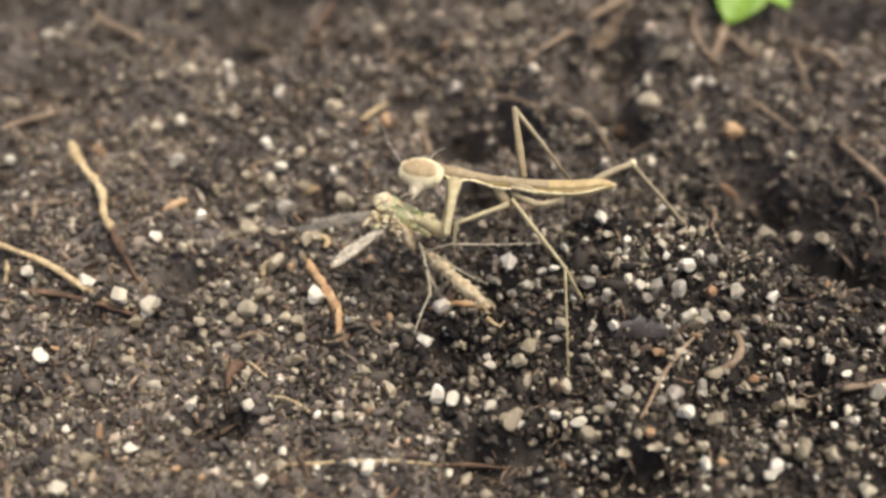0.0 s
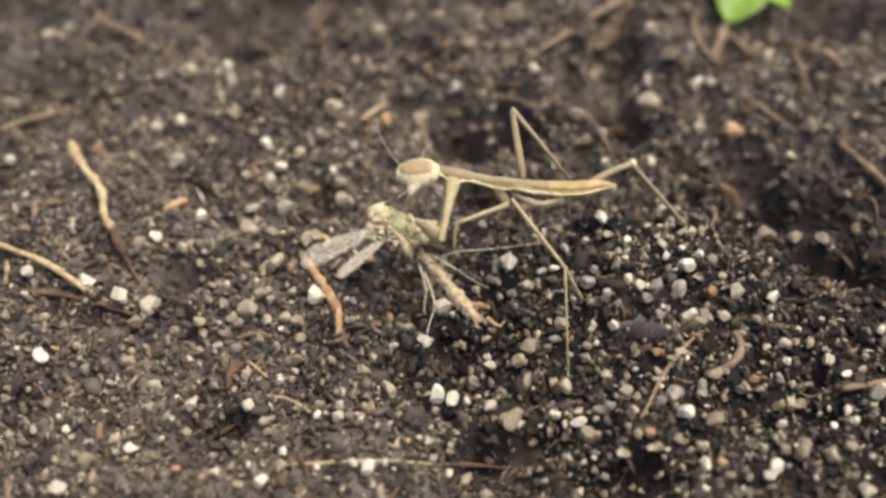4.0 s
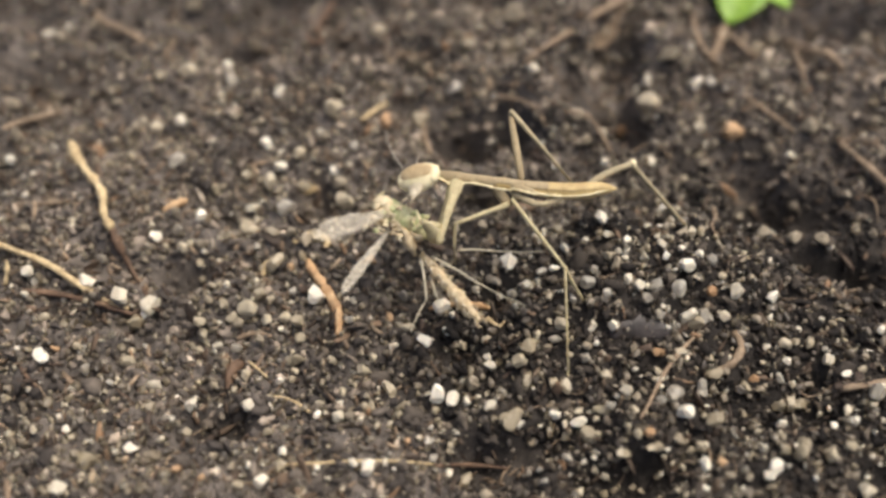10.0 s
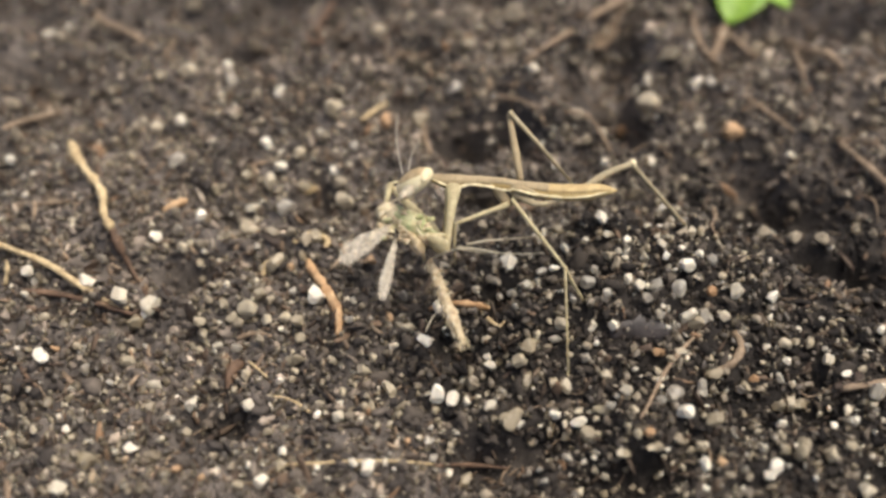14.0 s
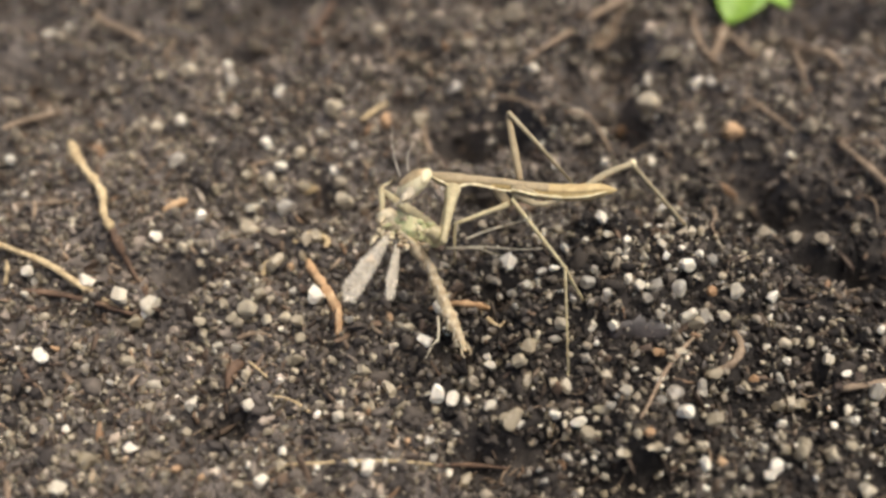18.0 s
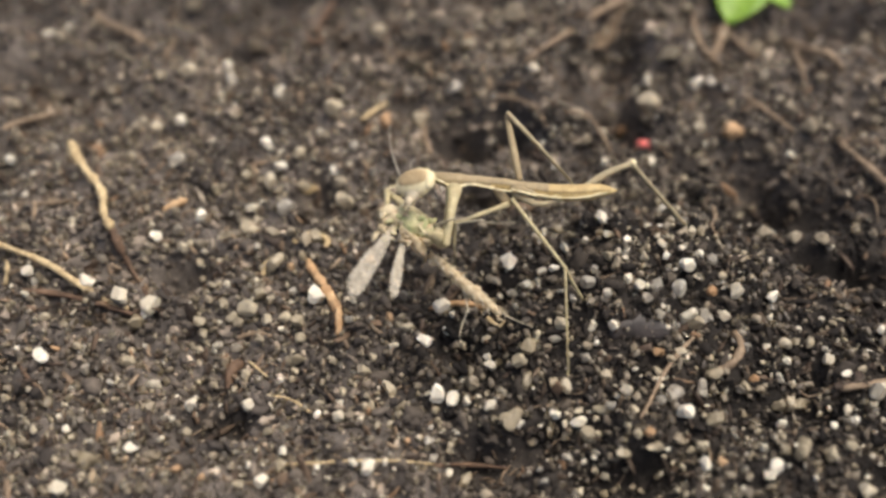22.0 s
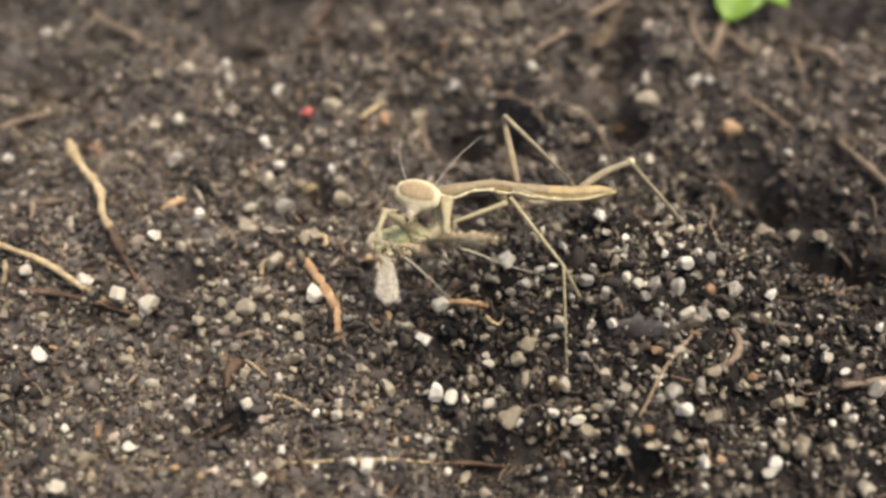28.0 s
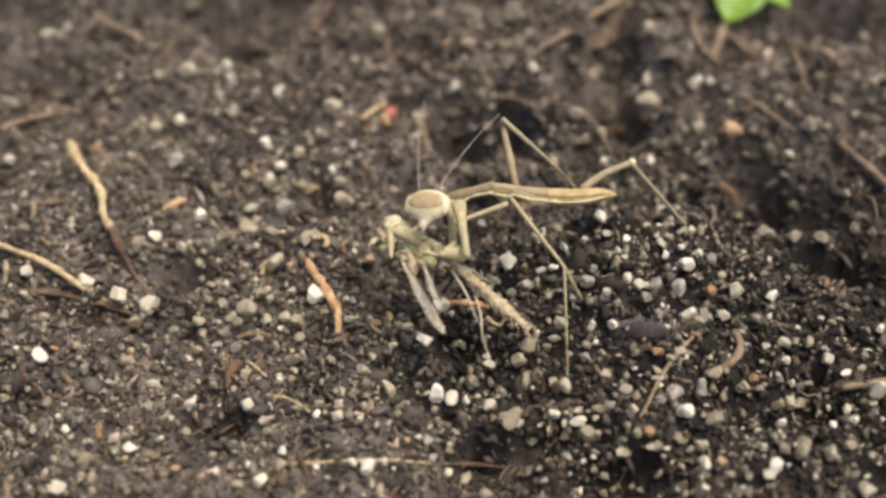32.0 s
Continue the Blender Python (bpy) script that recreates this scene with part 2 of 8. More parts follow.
def ruffle(bm, amount, size, seed):
    """Makes a soft body lumpy and torn."""
    bm.verts.ensure_lookup_table()
    for v in bm.verts:
        v.co += amount * noise.noise_vector(v.co / size + Vector((seed * 7.3, seed * 3.1, seed)))
    return bm


def at(x, y, z, tilt=0.0, turn=0.0, nod=0.0):
    """A pose in the insects' side-on space: millimetres and degrees."""
    return pose(x * MM, y * MM, z * MM, -nod, -tilt, turn)


# ---- the ground ----
def lattice(ix, iy, seed):
    """Repeatable random numbers 0..1 on whole-number places."""
    h = (ix.astype(np.int64) * 374761393 + iy.astype(np.int64) * 668265263 + seed * 1274126177) & 0xFFFFFFFF
    h = ((h ^ (h >> 13)) * 1103515245) & 0xFFFFFFFF
    h = ((h ^ (h >> 16)) * 1540483477) & 0xFFFFFFFF
    return ((h ^ (h >> 15)) & 0xFFFFFF) / 16777215.0


def lumps(x, y, size, seed):
    """Smooth value noise, 0..1, with bumps of that size."""
    x, y = np.asarray(x, float) / size + 500.0, np.asarray(y, float) / size + 500.0
    ix, iy = np.floor(x), np.floor(y)
    fx, fy = x - ix, y - iy
    fx, fy = fx * fx * (3 - 2 * fx), fy * fy * (3 - 2 * fy)
    a, b = lattice(ix, iy, seed), lattice(ix + 1, iy, seed)
    c, d = lattice(ix, iy + 1, seed), lattice(ix + 1, iy + 1, seed)
    return (a * (1 - fx) + b * fx) * (1 - fy) + (c * (1 - fx) + d * fx) * fy


# Hollows between the clods: x, y, half-width, half-depth in plan, depth, all in millimetres.
# Some are sunk only to darken the soil; that below the mantis mimics shade.
HOLLOWS = (
    (1.3, 12.7, 2.4, 2.3, 6.0), (12.1, 20.3, 1.9, 3.4, 4.5), (9.2, 16.7, 2.0, 2.7, 3.5), (5.4, 11.8, 1.5, 2.4, 2.5), (2.9, 6.5, 2.2, 1.5, 3.5),
    (4.3, 14.0, 1.2, 1.5, 3.5), (11.9, 14.2, 1.9, 2.9, 5.0), (21.2, 5.6, 3.6, 2.2, 3.0), (19.7, 8.6, 2.0, 2.3, 3.0), (27.7, 23.5, 3.5, 2.4, 2.6),
    (-8.0, 6.2, 1.2, 2.0, 2.4), (-27.0, 18.3, 4.3, 2.8, 2.2), (-12.2, 27.7, 3.2, 2.4, 4.5), (9.1, -13.2, 2.8, 1.1, 2.2), (-11.4, -10.0, 1.5, 1.1, 1.8),
    (-14.9, -0.0, 1.5, 1.2, 1.6), (-6.6, 20.4, 2.2, 1.5, 1.8), (3.1, -2.4, 1.2, 1.1, 1.5), (0.5, -5.5, 1.3, 1.2, 1.6), (23.2, 0.6, 2.8, 1.2, 2.2),
    (2.5, -12.3, 2.4, 1.4, 2.0), (-14.2, 23.6, 3.3, 2.8, 3.0), (-30.2, 24.8, 3.8, 3.0, 2.0), (5.1, -11.2, 1.4, 1.0, 1.8), (-18.6, -3.2, 1.6, 0.9, 1.4))


def ground_height(x, y):
    """Height of the soil in millimetres at a place in plan, in millimetres."""
    x, y = np.asarray(x, float), np.asarray(y, float)
    z = -2.5 + 3.5 * np.exp(-(((x - 9.5) / 8.5) ** 2 + ((y + 1.2) / 5.2) ** 2) ** 1.4)
    z = z + 0.8 * np.exp(-(((x - 14.0) / 7.0) ** 2 + ((y + 9.5) / 5.0) ** 2)) + 0.05 * np.clip(y - 8, 0, 40)
    z = z + 1.2 * np.exp(-(((x - 10.0) / 9.0) ** 2 + ((y - 21.0) / 3.5) ** 2))
    for hx, hy, rx, ry, deep in HOLLOWS:
        z = z - deep * np.exp(-(((x - hx) / rx) ** 2 + ((y - hy) / ry) ** 2) ** 2.2)
    back = np.clip((y - 7.0) / 7.0, 0, 1) * np.clip((70.0 - y) / 20.0, 0, 1)
    z = z + back * (2.4 * (lumps(x, y, 3.4, 6) - 0.5) + 1.0 * (lumps(x, y, 1.6, 7) - 0.5))
    near = np.exp(-((np.hypot(x, y) / 60.0) ** 4))
    z = z + 1.6 * (lumps(x, y, 7.0, 1) - 0.5) + 1.5 * (lumps(x, y, 2.4, 2) - 0.5)
    return z + near * (0.75 * (lumps(x, y, 1.1, 3) - 0.5) + 0.36 * (lumps(x, y, 0.5, 4) - 0.5) + 0.22 * (lumps(x, y, 0.26, 5) - 0.5))


def hollow_depth(x, y):
    """0 on open soil, towards 1 in the middle of a hollow."""
    d = np.zeros(np.shape(x))
    for hx, hy, rx, ry, deep in HOLLOWS:
        d = np.maximum(d, np.exp(-(((x - hx) / rx) ** 2 + ((y - hy) / ry) ** 2) ** 2.2))
    return d

def ground_axis(lo, hi, step, far):
    """Fine steps between lo and hi, ever wider ones out to far."""
    inner = np.arange(lo, hi + step / 2, step)
    grow, out = step, []
    reach = 0.0
    while reach < far:
        grow *= 1.35
        reach += grow
        out.append(reach)
    return np.concatenate((lo - np.array(out[::-1]), inner, hi + np.array(out)))


def build_ground():
    xs, ys = ground_axis(-42, 42, 0.135, 2500), ground_axis(-23, 50, 0.135, 2500)
    X, Y = np.meshgrid(xs, ys)
    Z = ground_height(X, Y)
    co = np.stack((X, Y, Z), -1).reshape(-1, 3) * MM
    nx, ny = len(xs), len(ys)
    i = (np.arange(ny - 1)[:, None] * nx + np.arange(nx - 1)[None, :]).ravel()
    quads = np.stack((i, i + 1, i + 1 + nx, i + nx), -1)
    me = bpy.data.meshes.new("ground")
    me.vertices.add(len(co))
    me.vertices.foreach_set("co", co.ravel())
    me.loops.add(quads.size)
    me.loops.foreach_set("vertex_index", quads.ravel())
    me.polygons.add(len(quads))
    me.polygons.foreach_set("loop_start", np.arange(len(quads)) * 4)
    me.update(calc_edges=True)
    me.polygons.foreach_set("use_smooth", np.ones(len(quads), bool))
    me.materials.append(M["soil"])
    tagged(new("ground", me), "dark brown crumbly potting soil with hollows", "soil", kind="structure")


def pebble_shape(seed, level, jag=0.22, swell=0.12, cut=(0.5, 0.85), cuts=9, squash=(0.65, 1.3)):
    """Points and triangles of one worn, uneven grain of radius about 1."""
    rnd = np.random.RandomState(seed)
    bm = bmesh.new()
    bmesh.ops.create_icosphere(bm, subdivisions=level, radius=1.0)
    co = np.array([v.co[:] for v in bm.verts])
    bm.verts.index_update()
    tri = np.array([[v.index for v in f.verts] for f in bm.faces])
    bm.free()
    wave = np.zeros(len(co))
    for _ in range(4):          # low swellings
        d = rnd.normal(size=3)
        wave += rnd.uniform(0.3, 1.0) * np.sin(co @ d * rnd.uniform(1.0, 2.2) + rnd.uniform(0, 6))
    co = co * (1 + swell * wave[:, None])
    for _ in range(cuts):       # cut flat facets
        d = rnd.normal(size=3)
        d /= np.linalg.norm(d)
        h = co @ d
        co = co - np.outer(np.clip(h - rnd.uniform(*cut), 0, None) * 0.95, d)
    co *= 1 + jag * rnd.uniform(-0.5, 0.5, (len(co), 1))
    return co * rnd.uniform(*squash, 3), tri


def scatter(name, label, category, material, count, sizes, seed, sink, level=2, spread=None, smooth=False, jag=0.22, swell=0.12, stretch=(1, 1, 1), cut=(0.5, 0.85), uneven=(0.7, 1.25), clump=0.0):
    """Many small grains on the soil, joined: what nobody could count."""
    rnd = np.random.RandomState(seed)
    shapes = [pebble_shape(seed * 50 + k, level, jag, swell, cut) for k in range(12)]
    nv, nf = len(shapes[0][0]), len(shapes[0][1])
    y = rnd.uniform(-23, 50, count * 3)
    x = rnd.uniform(-1, 1, count * 3) * 42
    keep = np.abs(x) < 22 + 0.42 * (y + 22)
    if spread is not None:
        keep &= rnd.uniform(0, 1, count * 3) < spread(x, y)
    x, y = x[keep][:count], y[keep][:count]
    count = len(x)
    near = rnd.uniform(0, 1, count) < clump
    host = rnd.randint(0, count, count)
    x = np.where(near, x[host] + rnd.normal(size=count) * 0.55, x)
    y = np.where(near, y[host] + rnd.normal(size=count) * 0.55, y)
    r = np.exp(rnd.uniform(np.log(sizes[0]), np.log(sizes[1]), count)) / 2
    z = ground_height(x, y) + r * sink
    q = rnd.normal(size=(count, 4))
    q /= np.linalg.norm(q, axis=1)[:, None]
    w, a, b, c = q.T
    R = np.stack((1 - 2 * (b * b + c * c), 2 * (a * b - c * w), 2 * (a * c + b * w), 2 * (a * b + c * w), 1 - 2 * (a * a + c * c), 2 * (b * c - a * w),
                  2 * (a * c - b * w), 2 * (b * c + a * w), 1 - 2 * (a * a + b * b)), -1).reshape(-1, 3, 3)
    pick = rnd.randint(0, len(shapes), count)
    base = np.stack([s[0] * np.array(stretch) for s in shapes])[pick] * rnd.uniform(*uneven, (count, 1, 3))
    co = np.einsum("nij,nvj->nvi", R, base) * r[:, None, None] + np.stack((x, y, z), -1)[:, None, :]
    tri = np.stack([s[1] for s in shapes])[pick] + (np.arange(count) * nv)[:, None, None]
    me = bpy.data.meshes.new(name)
    me.vertices.add(count * nv)
    me.vertices.foreach_set("co", (co * MM).ravel())
    me.loops.add(count * nf * 3)
    me.loops.foreach_set("vertex_index", tri.ravel())
    me.polygons.add(count * nf)
    me.polygons.foreach_set("loop_start", np.arange(count * nf) * 3)
    me.update(calc_edges=True)
    if smooth:
        me.polygons.foreach_set("use_smooth", np.ones(count * nf, bool))
    me.materials.append(M[material])
    tagged(new(name, me), label, category, kind="stuff")


def sandy(x, y):
    """Where the sand is thickest: the turned mound."""
    mound = np.exp(-(((x - 10) / 10.5) ** 2 + ((y + 6.0) / 8.0) ** 2) ** 2)
    bare = np.exp(-(((x - 25) / 7.0) ** 2 + ((y - 4) / 8.0) ** 2) ** 2)
    return np.clip(0.85 + 0.05 * mound - 0.75 * bare, 0, 1) * (1 - 0.75 * hollow_depth(x, y))


def gritty(x, y):
    """Where coarse tan grit lies in loose heaps on the paler soil."""
    heap = np.zeros(np.shape(x))
    for gx, gy, r in ((-10.5, -1.0, 6.0), (-4.0, -3.5, 4.0), (-9.5, 6.5, 5.0), (-16.0, 11.0, 4.0), (-17.5, -9.5, 4.5), (-4.5, -8.0, 4.0), (-23.0, -4.0, 4.0), (8.0, -11.5, 3.0), (3.0, 18.0, 5.0), (-3.0, 10.0, 3.0)):
        heap = np.maximum(heap, np.exp(-((x - gx) ** 2 + (y - gy) ** 2) / (r * r)))
    return heap * (1 - 0.8 * hollow_depth(x, y))


def open_soil(x, y):
    """Fewer loose crumbs in the hollows, so that these stay dark."""
    return 1 - 0.8 * hollow_depth(x, y)


def heaped(x, y):
    """The top of the turned mound only."""
    return np.exp(-(((x - 13) / 9.5) ** 2 + ((y + 3.5) / 7.0) ** 2) ** 2) * (1 - hollow_depth(x, y))


build_ground()
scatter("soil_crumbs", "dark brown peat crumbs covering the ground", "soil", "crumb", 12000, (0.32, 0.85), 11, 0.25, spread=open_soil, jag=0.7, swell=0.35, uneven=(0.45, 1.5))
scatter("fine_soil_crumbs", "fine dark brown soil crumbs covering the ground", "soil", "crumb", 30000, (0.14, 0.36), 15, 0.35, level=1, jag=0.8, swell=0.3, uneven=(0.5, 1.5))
scatter("peat_shreds", "matted brown peat shreds on the ground", "soil", "shred", 9000, (0.25, 0.70), 17, 0.5, level=1, jag=0.6, swell=0.3, stretch=(2.4, 0.6, 0.4))
scatter("sand", "pale tan and white sand grains mixed into soil", "sand", "sand", 11500, (0.24, 0.62), 12, 0.5, spread=sandy, jag=0.30, swell=0.18, cut=(0.25, 0.75), uneven=(0.5, 1.4), clump=0.4)
scatter("pale_sand", "cream and white sand thick on the mound", "sand", "pale", 800, (0.28, 0.62), 19, 0.66, spread=heaped, jag=0.20, swell=0.16, cut=(0.25, 0.75), uneven=(0.55, 1.35), clump=0.4)
scatter("quartz_sand", "clear grey-brown quartz sand mixed into soil", "sand", "quartz", 4600, (0.26, 0.72), 16, 0.55, spread=sandy, jag=0.16, swell=0.16, cut=(0.25, 0.75), uneven=(0.55, 1.4), clump=0.4)
scatter("tan_sand", "pale tan sand gathered in loose heaps", "sand", "grit", 2600, (0.24, 0.50), 31, 0.5, spread=gritty, jag=0.3, swell=0.18, cut=(0.25, 0.75), uneven=(0.55, 1.4), clump=0.5)
scatter("coarse_grit", "coarse tan and clear grit in loose heaps", "sand", "grit", 220, (0.45, 0.8), 23, 0.45, spread=gritty, jag=0.2, swell=0.2, cut=(0.3, 0.75), uneven=(0.55, 1.35), clump=0.3)
scatter("dark_grit", "dark grey-brown glassy grit between paler sand", "sand", "dusk", 8500, (0.30, 0.68), 29, 0.5, spread=sandy, jag=0.10, swell=0.14, cut=(0.3, 0.75))
scatter("bark_flakes", "brown bark and peat flakes lying in the soil", "flakes", "flake", 900, (0.35, 1.1), 13, 0.3, swell=0.2, stretch=(1.9, 0.75, 0.3))


def build_fibres():
    """Hair-fine root fibres strewn over the soil."""
    rnd = random.Random(5)
    bm = bmesh.new()
    for k in range(150):
        y = rnd.uniform(-18, 42)
        x = rnd.uniform(-1, 1) * (22 + 0.42 * (y + 22))
        way, length, bend = rnd.uniform(0, math.tau), rnd.uniform(0.8, 3.2), rnd.uniform(-0.8, 0.8)
        pts, r = [], rnd.uniform(0.025, 0.07)
        for s in range(5):
            pts.append((x, y, float(ground_height(x, y)) + 0.22))
            x, y, way = x + math.cos(way) * length / 4, y + math.sin(way) * length / 4, way + bend
        strand_mesh(pts, [r, r, r * 0.9, r * 0.8, r * 0.4], n=5, bm=bm, rough=0.15, seed=k)
    tagged(part("root_fibres", bm, "root"), "fine brown root fibres strewn over soil", "fibres", kind="stuff")


build_fibres()

# ---- single grains that stand out ----
SHAPES = {}


def grain(x, y, size, tone, k):
    """One grain that can be told apart, sitting in the soil."""
    names = {"white": ("perlite_grain", "white perlite grain on dark soil", "grain"), "tan": ("sand_grain", "tan sand grain in the soil", "grain"),
             "grey": ("quartz_grain", "grey translucent quartz grain in the soil", "grain"), "orange": ("clay_grain", "orange-brown clay grain in the soil", "grain"), "brown": ("earth_grain", "dull brown glassy grain half sunk in the soil", "grain")}
    key = (tone, k % 14)
    if key not in SHAPES:
        co, tri = pebble_shape(700 + k % 14, 3, 0.06, 0.22, (0.48, 0.85), 10, (0.8, 1.2))
        me = bpy.data.meshes.new(names[tone][0])
        me.from_pydata([tuple(p) for p in co * MM], [], [tuple(int(i) for i in t) for t in tri])
        me.materials.append(M[tone])
        SHAPES[key] = me
    rnd = random.Random(k * 31 + 7)
    ob = new(names[tone][0], SHAPES[key])
    z = float(ground_height(x, y)) + 0.45 * size + 0.12
    ob.matrix_world = pose(x * MM, y * MM, z * MM, rnd.uniform(0, 360), rnd.uniform(0, 360), rnd.uniform(0, 360))
    s = size * 0.47
    ob.scale = (s * rnd.uniform(0.9, 1.1), s * rnd.uniform(0.9, 1.1), s * rnd.uniform(0.85, 1.1))
    tagged(ob, names[tone][1], names[tone][2], group=tone + " grains on the soil")


for k, (x, y, size) in enumerate(((-27.83, 22.00, 0.79), (-14.55, 17.41, 0.93), (-10.77, 15.17, 0.98), (-10.07, 8.12, 1.10), (-11.05, 9.92, 0.94), (-16.94, 12.45, 0.88), (-27.35, 9.42, 0.86),
        (-14.46, 4.08, 0.97), (-11.75, 5.37, 0.74), (-16.95, 2.61, 0.88), (-6.76, 7.59, 0.67), (-25.73, 6.44, 0.50), (6.02, 16.11, 0.90), (13.86, 16.94, 1.01),
        (16.97, 16.56, 0.91), (17.05, 13.22, 1.06), (13.36, 10.03, 0.87), (10.17, 8.92, 0.94), (22.19, 9.92, 0.60), (19.42, 8.20, 0.62))):
    grain(x, y, size, "white", k + 0)
for k, (x, y, size) in enumerate(((22.81, 2.03, 0.67), (6.45, 11.35, 0.71), (9.00, 1.78, 0.77), (-16.32, -2.51, 1.37), (-17.97, -2.24, 1.13), (-20.10, -1.18, 0.92), (-23.45, -0.60, 0.84),
        (-21.17, -6.66, 1.00), (-15.38, -7.20, 0.80), (-13.10, -9.20, 0.84), (-15.81, -11.37, 0.83), (-14.34, -10.96, 0.62), (-19.21, -10.49, 0.48), (-18.77, -14.05, 0.92),
        (-10.16, -8.80, 0.92), (-5.33, -9.87, 0.83), (-8.68, -7.27, 0.50), (-7.01, -2.15, 1.21), (-8.06, -11.71, 0.61), (-9.02, -13.38, 0.80))):
    grain(x, y, size, "white", k + 20)
for k, (x, y, size) in enumerate(((-3.73, -12.95, 1.00), (-4.43, -12.71, 0.60), (-2.77, -5.41, 0.51), (-0.97, -5.30, 0.95), (-0.26, -8.68, 1.05), (-22.98, -5.53, 0.44), (3.66, -0.68, 1.07),
        (6.03, -1.70, 0.60), (9.88, -3.22, 0.72), (10.39, -3.67, 0.79), (13.07, -2.14, 0.88), (15.81, -3.24, 1.02), (12.90, -4.88, 1.08), (15.27, -4.11, 0.66),
        (18.00, -2.85, 0.89), (8.92, -5.59, 0.85), (7.96, -5.26, 0.57), (2.50, -6.57, 0.80), (2.39, -6.16, 0.51), (9.32, -9.05, 1.04))):
    grain(x, y, size, "white", k + 40)
for k, (x, y, size) in enumerate(((12.21, -10.22, 1.02), (17.38, -5.51, 0.51), (18.36, -6.38, 0.58), (20.38, -6.63, 0.86), (20.99, -7.80, 0.49), (22.24, -8.96, 1.18), (2.42, -9.57, 0.69),
        (0.47, -8.97, 0.84), (0.03, -3.00, 1.12), (0.18, -4.45, 0.59), (1.76, -1.89, 0.45), (5.83, -9.79, 0.70), (6.95, -10.14, 0.83), (8.19, -12.42, 0.69),
        (12.90, -12.87, 0.73), (15.74, -12.21, 0.53), (16.17, -13.41, 0.92), (19.68, -10.72, 0.61), (20.63, -9.80, 0.55), (20.85, -10.46, 0.55))):
    grain(x, y, size, "white", k + 60)
for k, (x, y, size) in enumerate(((17.22, -10.44, 0.62), (20.38, -14.43, 0.91), (23.70, -4.74, 0.66), (0.31, -12.54, 0.68), (6.90, -13.02, 0.69), (1.20, -9.00, 0.56), (10.90, -1.69, 0.66),
        (9.16, 0.30, 0.76), (10.22, -0.06, 0.53), (1.80, -1.94, 0.42), (8.08, -6.31, 0.39), (11.83, -5.47, 0.39), (11.68, -4.47, 0.40), (17.88, -3.83, 0.45),
        (12.05, -8.65, 0.35), (11.27, -8.05, 0.46), (12.93, -6.42, 0.47), (5.00, -10.11, 0.35), (11.19, -11.88, 0.37), (13.11, -11.70, 0.68))):
    grain(x, y, size, "white", k + 80)
for k, (x, y, size) in enumerate(((12.58, -14.42, 0.49), (14.51, -14.21, 0.43), (17.40, -12.35, 0.56), (20.60, -13.54, 0.50), (18.01, -13.77, 0.36), (19.95, -9.35, 0.38), (21.98, -9.49, 0.59),
        (4.84, -12.68, 0.37), (-10.68, -1.95, 0.42), (-12.17, -1.41, 0.50), (-8.90, -3.91, 0.49), (-0.64, -10.19, 0.38), (-1.23, -10.93, 0.34), (-3.01, -7.41, 0.61),
        (-15.37, -5.41, 0.37), (-14.89, -7.94, 0.36), (-14.22, -7.74, 0.36), (-13.36, -7.40, 0.37), (-19.83, -9.61, 0.39), (-21.58, -8.28, 0.39))):
    grain(x, y, size, "white", k + 100)
for k, (x, y, size) in enumerate(((-23.39, -2.01, 0.57), (-21.78, -11.38, 0.38), (-20.23, -13.83, 0.33), (-9.64, -12.57, 0.51), (-6.15, -13.03, 0.37), (-6.52, -9.65, 0.56), (-2.90, -12.65, 0.47),
        (12.15, -1.61, 0.52), (6.80, -0.29, 0.60), (7.89, -0.01, 0.53), (9.55, -1.38, 0.44), (11.90, -0.86, 0.59), (12.91, -1.29, 0.51))):
    grain(x, y, size, "white", k + 120)
for k, (x, y, size) in enumerate(((-17.12, 17.07, 1.38), (-10.55, 6.99, 1.01), (-12.29, 7.81, 0.93), (-8.79, 7.55, 1.10), (-7.02, 12.43, 1.15), (-4.55, 21.87, 1.24), (-18.81, 12.60, 1.04),
        (-11.66, 3.55, 1.14), (-8.95, 8.92, 1.01), (-6.01, 5.90, 1.25), (15.34, 18.15, 1.56), (13.79, 15.49, 1.56), (1.58, 18.96, 1.03), (13.93, 0.61, 0.68),
        (-18.87, -10.98, 0.48), (-16.97, -5.88, 0.88), (-7.99, -3.96, 0.89), (-9.71, 0.41, 1.17), (-10.77, -2.90, 1.13), (-13.50, -3.74, 0.97))):
    grain(x, y, size, "tan", k + 133)
for k, (x, y, size) in enumerate(((-1.97, -4.41, 0.74), (-8.01, -6.20, 0.87), (-4.30, -7.07, 0.79), (-2.79, -8.05, 0.85), (-4.05, -9.28, 0.70), (-10.57, -6.81, 0.65), (6.18, -5.07, 0.87),
        (4.45, -6.63, 0.99), (3.96, -7.11, 1.13), (4.45, -7.86, 0.92), (6.40, -8.37, 0.84), (13.70, -10.41, 1.02), (3.48, -10.17, 1.17), (7.34, -10.73, 0.90),
        (12.86, -11.75, 0.81), (17.51, -12.43, 0.99), (18.17, -8.80, 0.92), (9.60, -11.77, 0.67), (-13.24, -4.08, 0.90), (-17.15, -3.30, 0.91))):
    grain(x, y, size, "tan", k + 153)
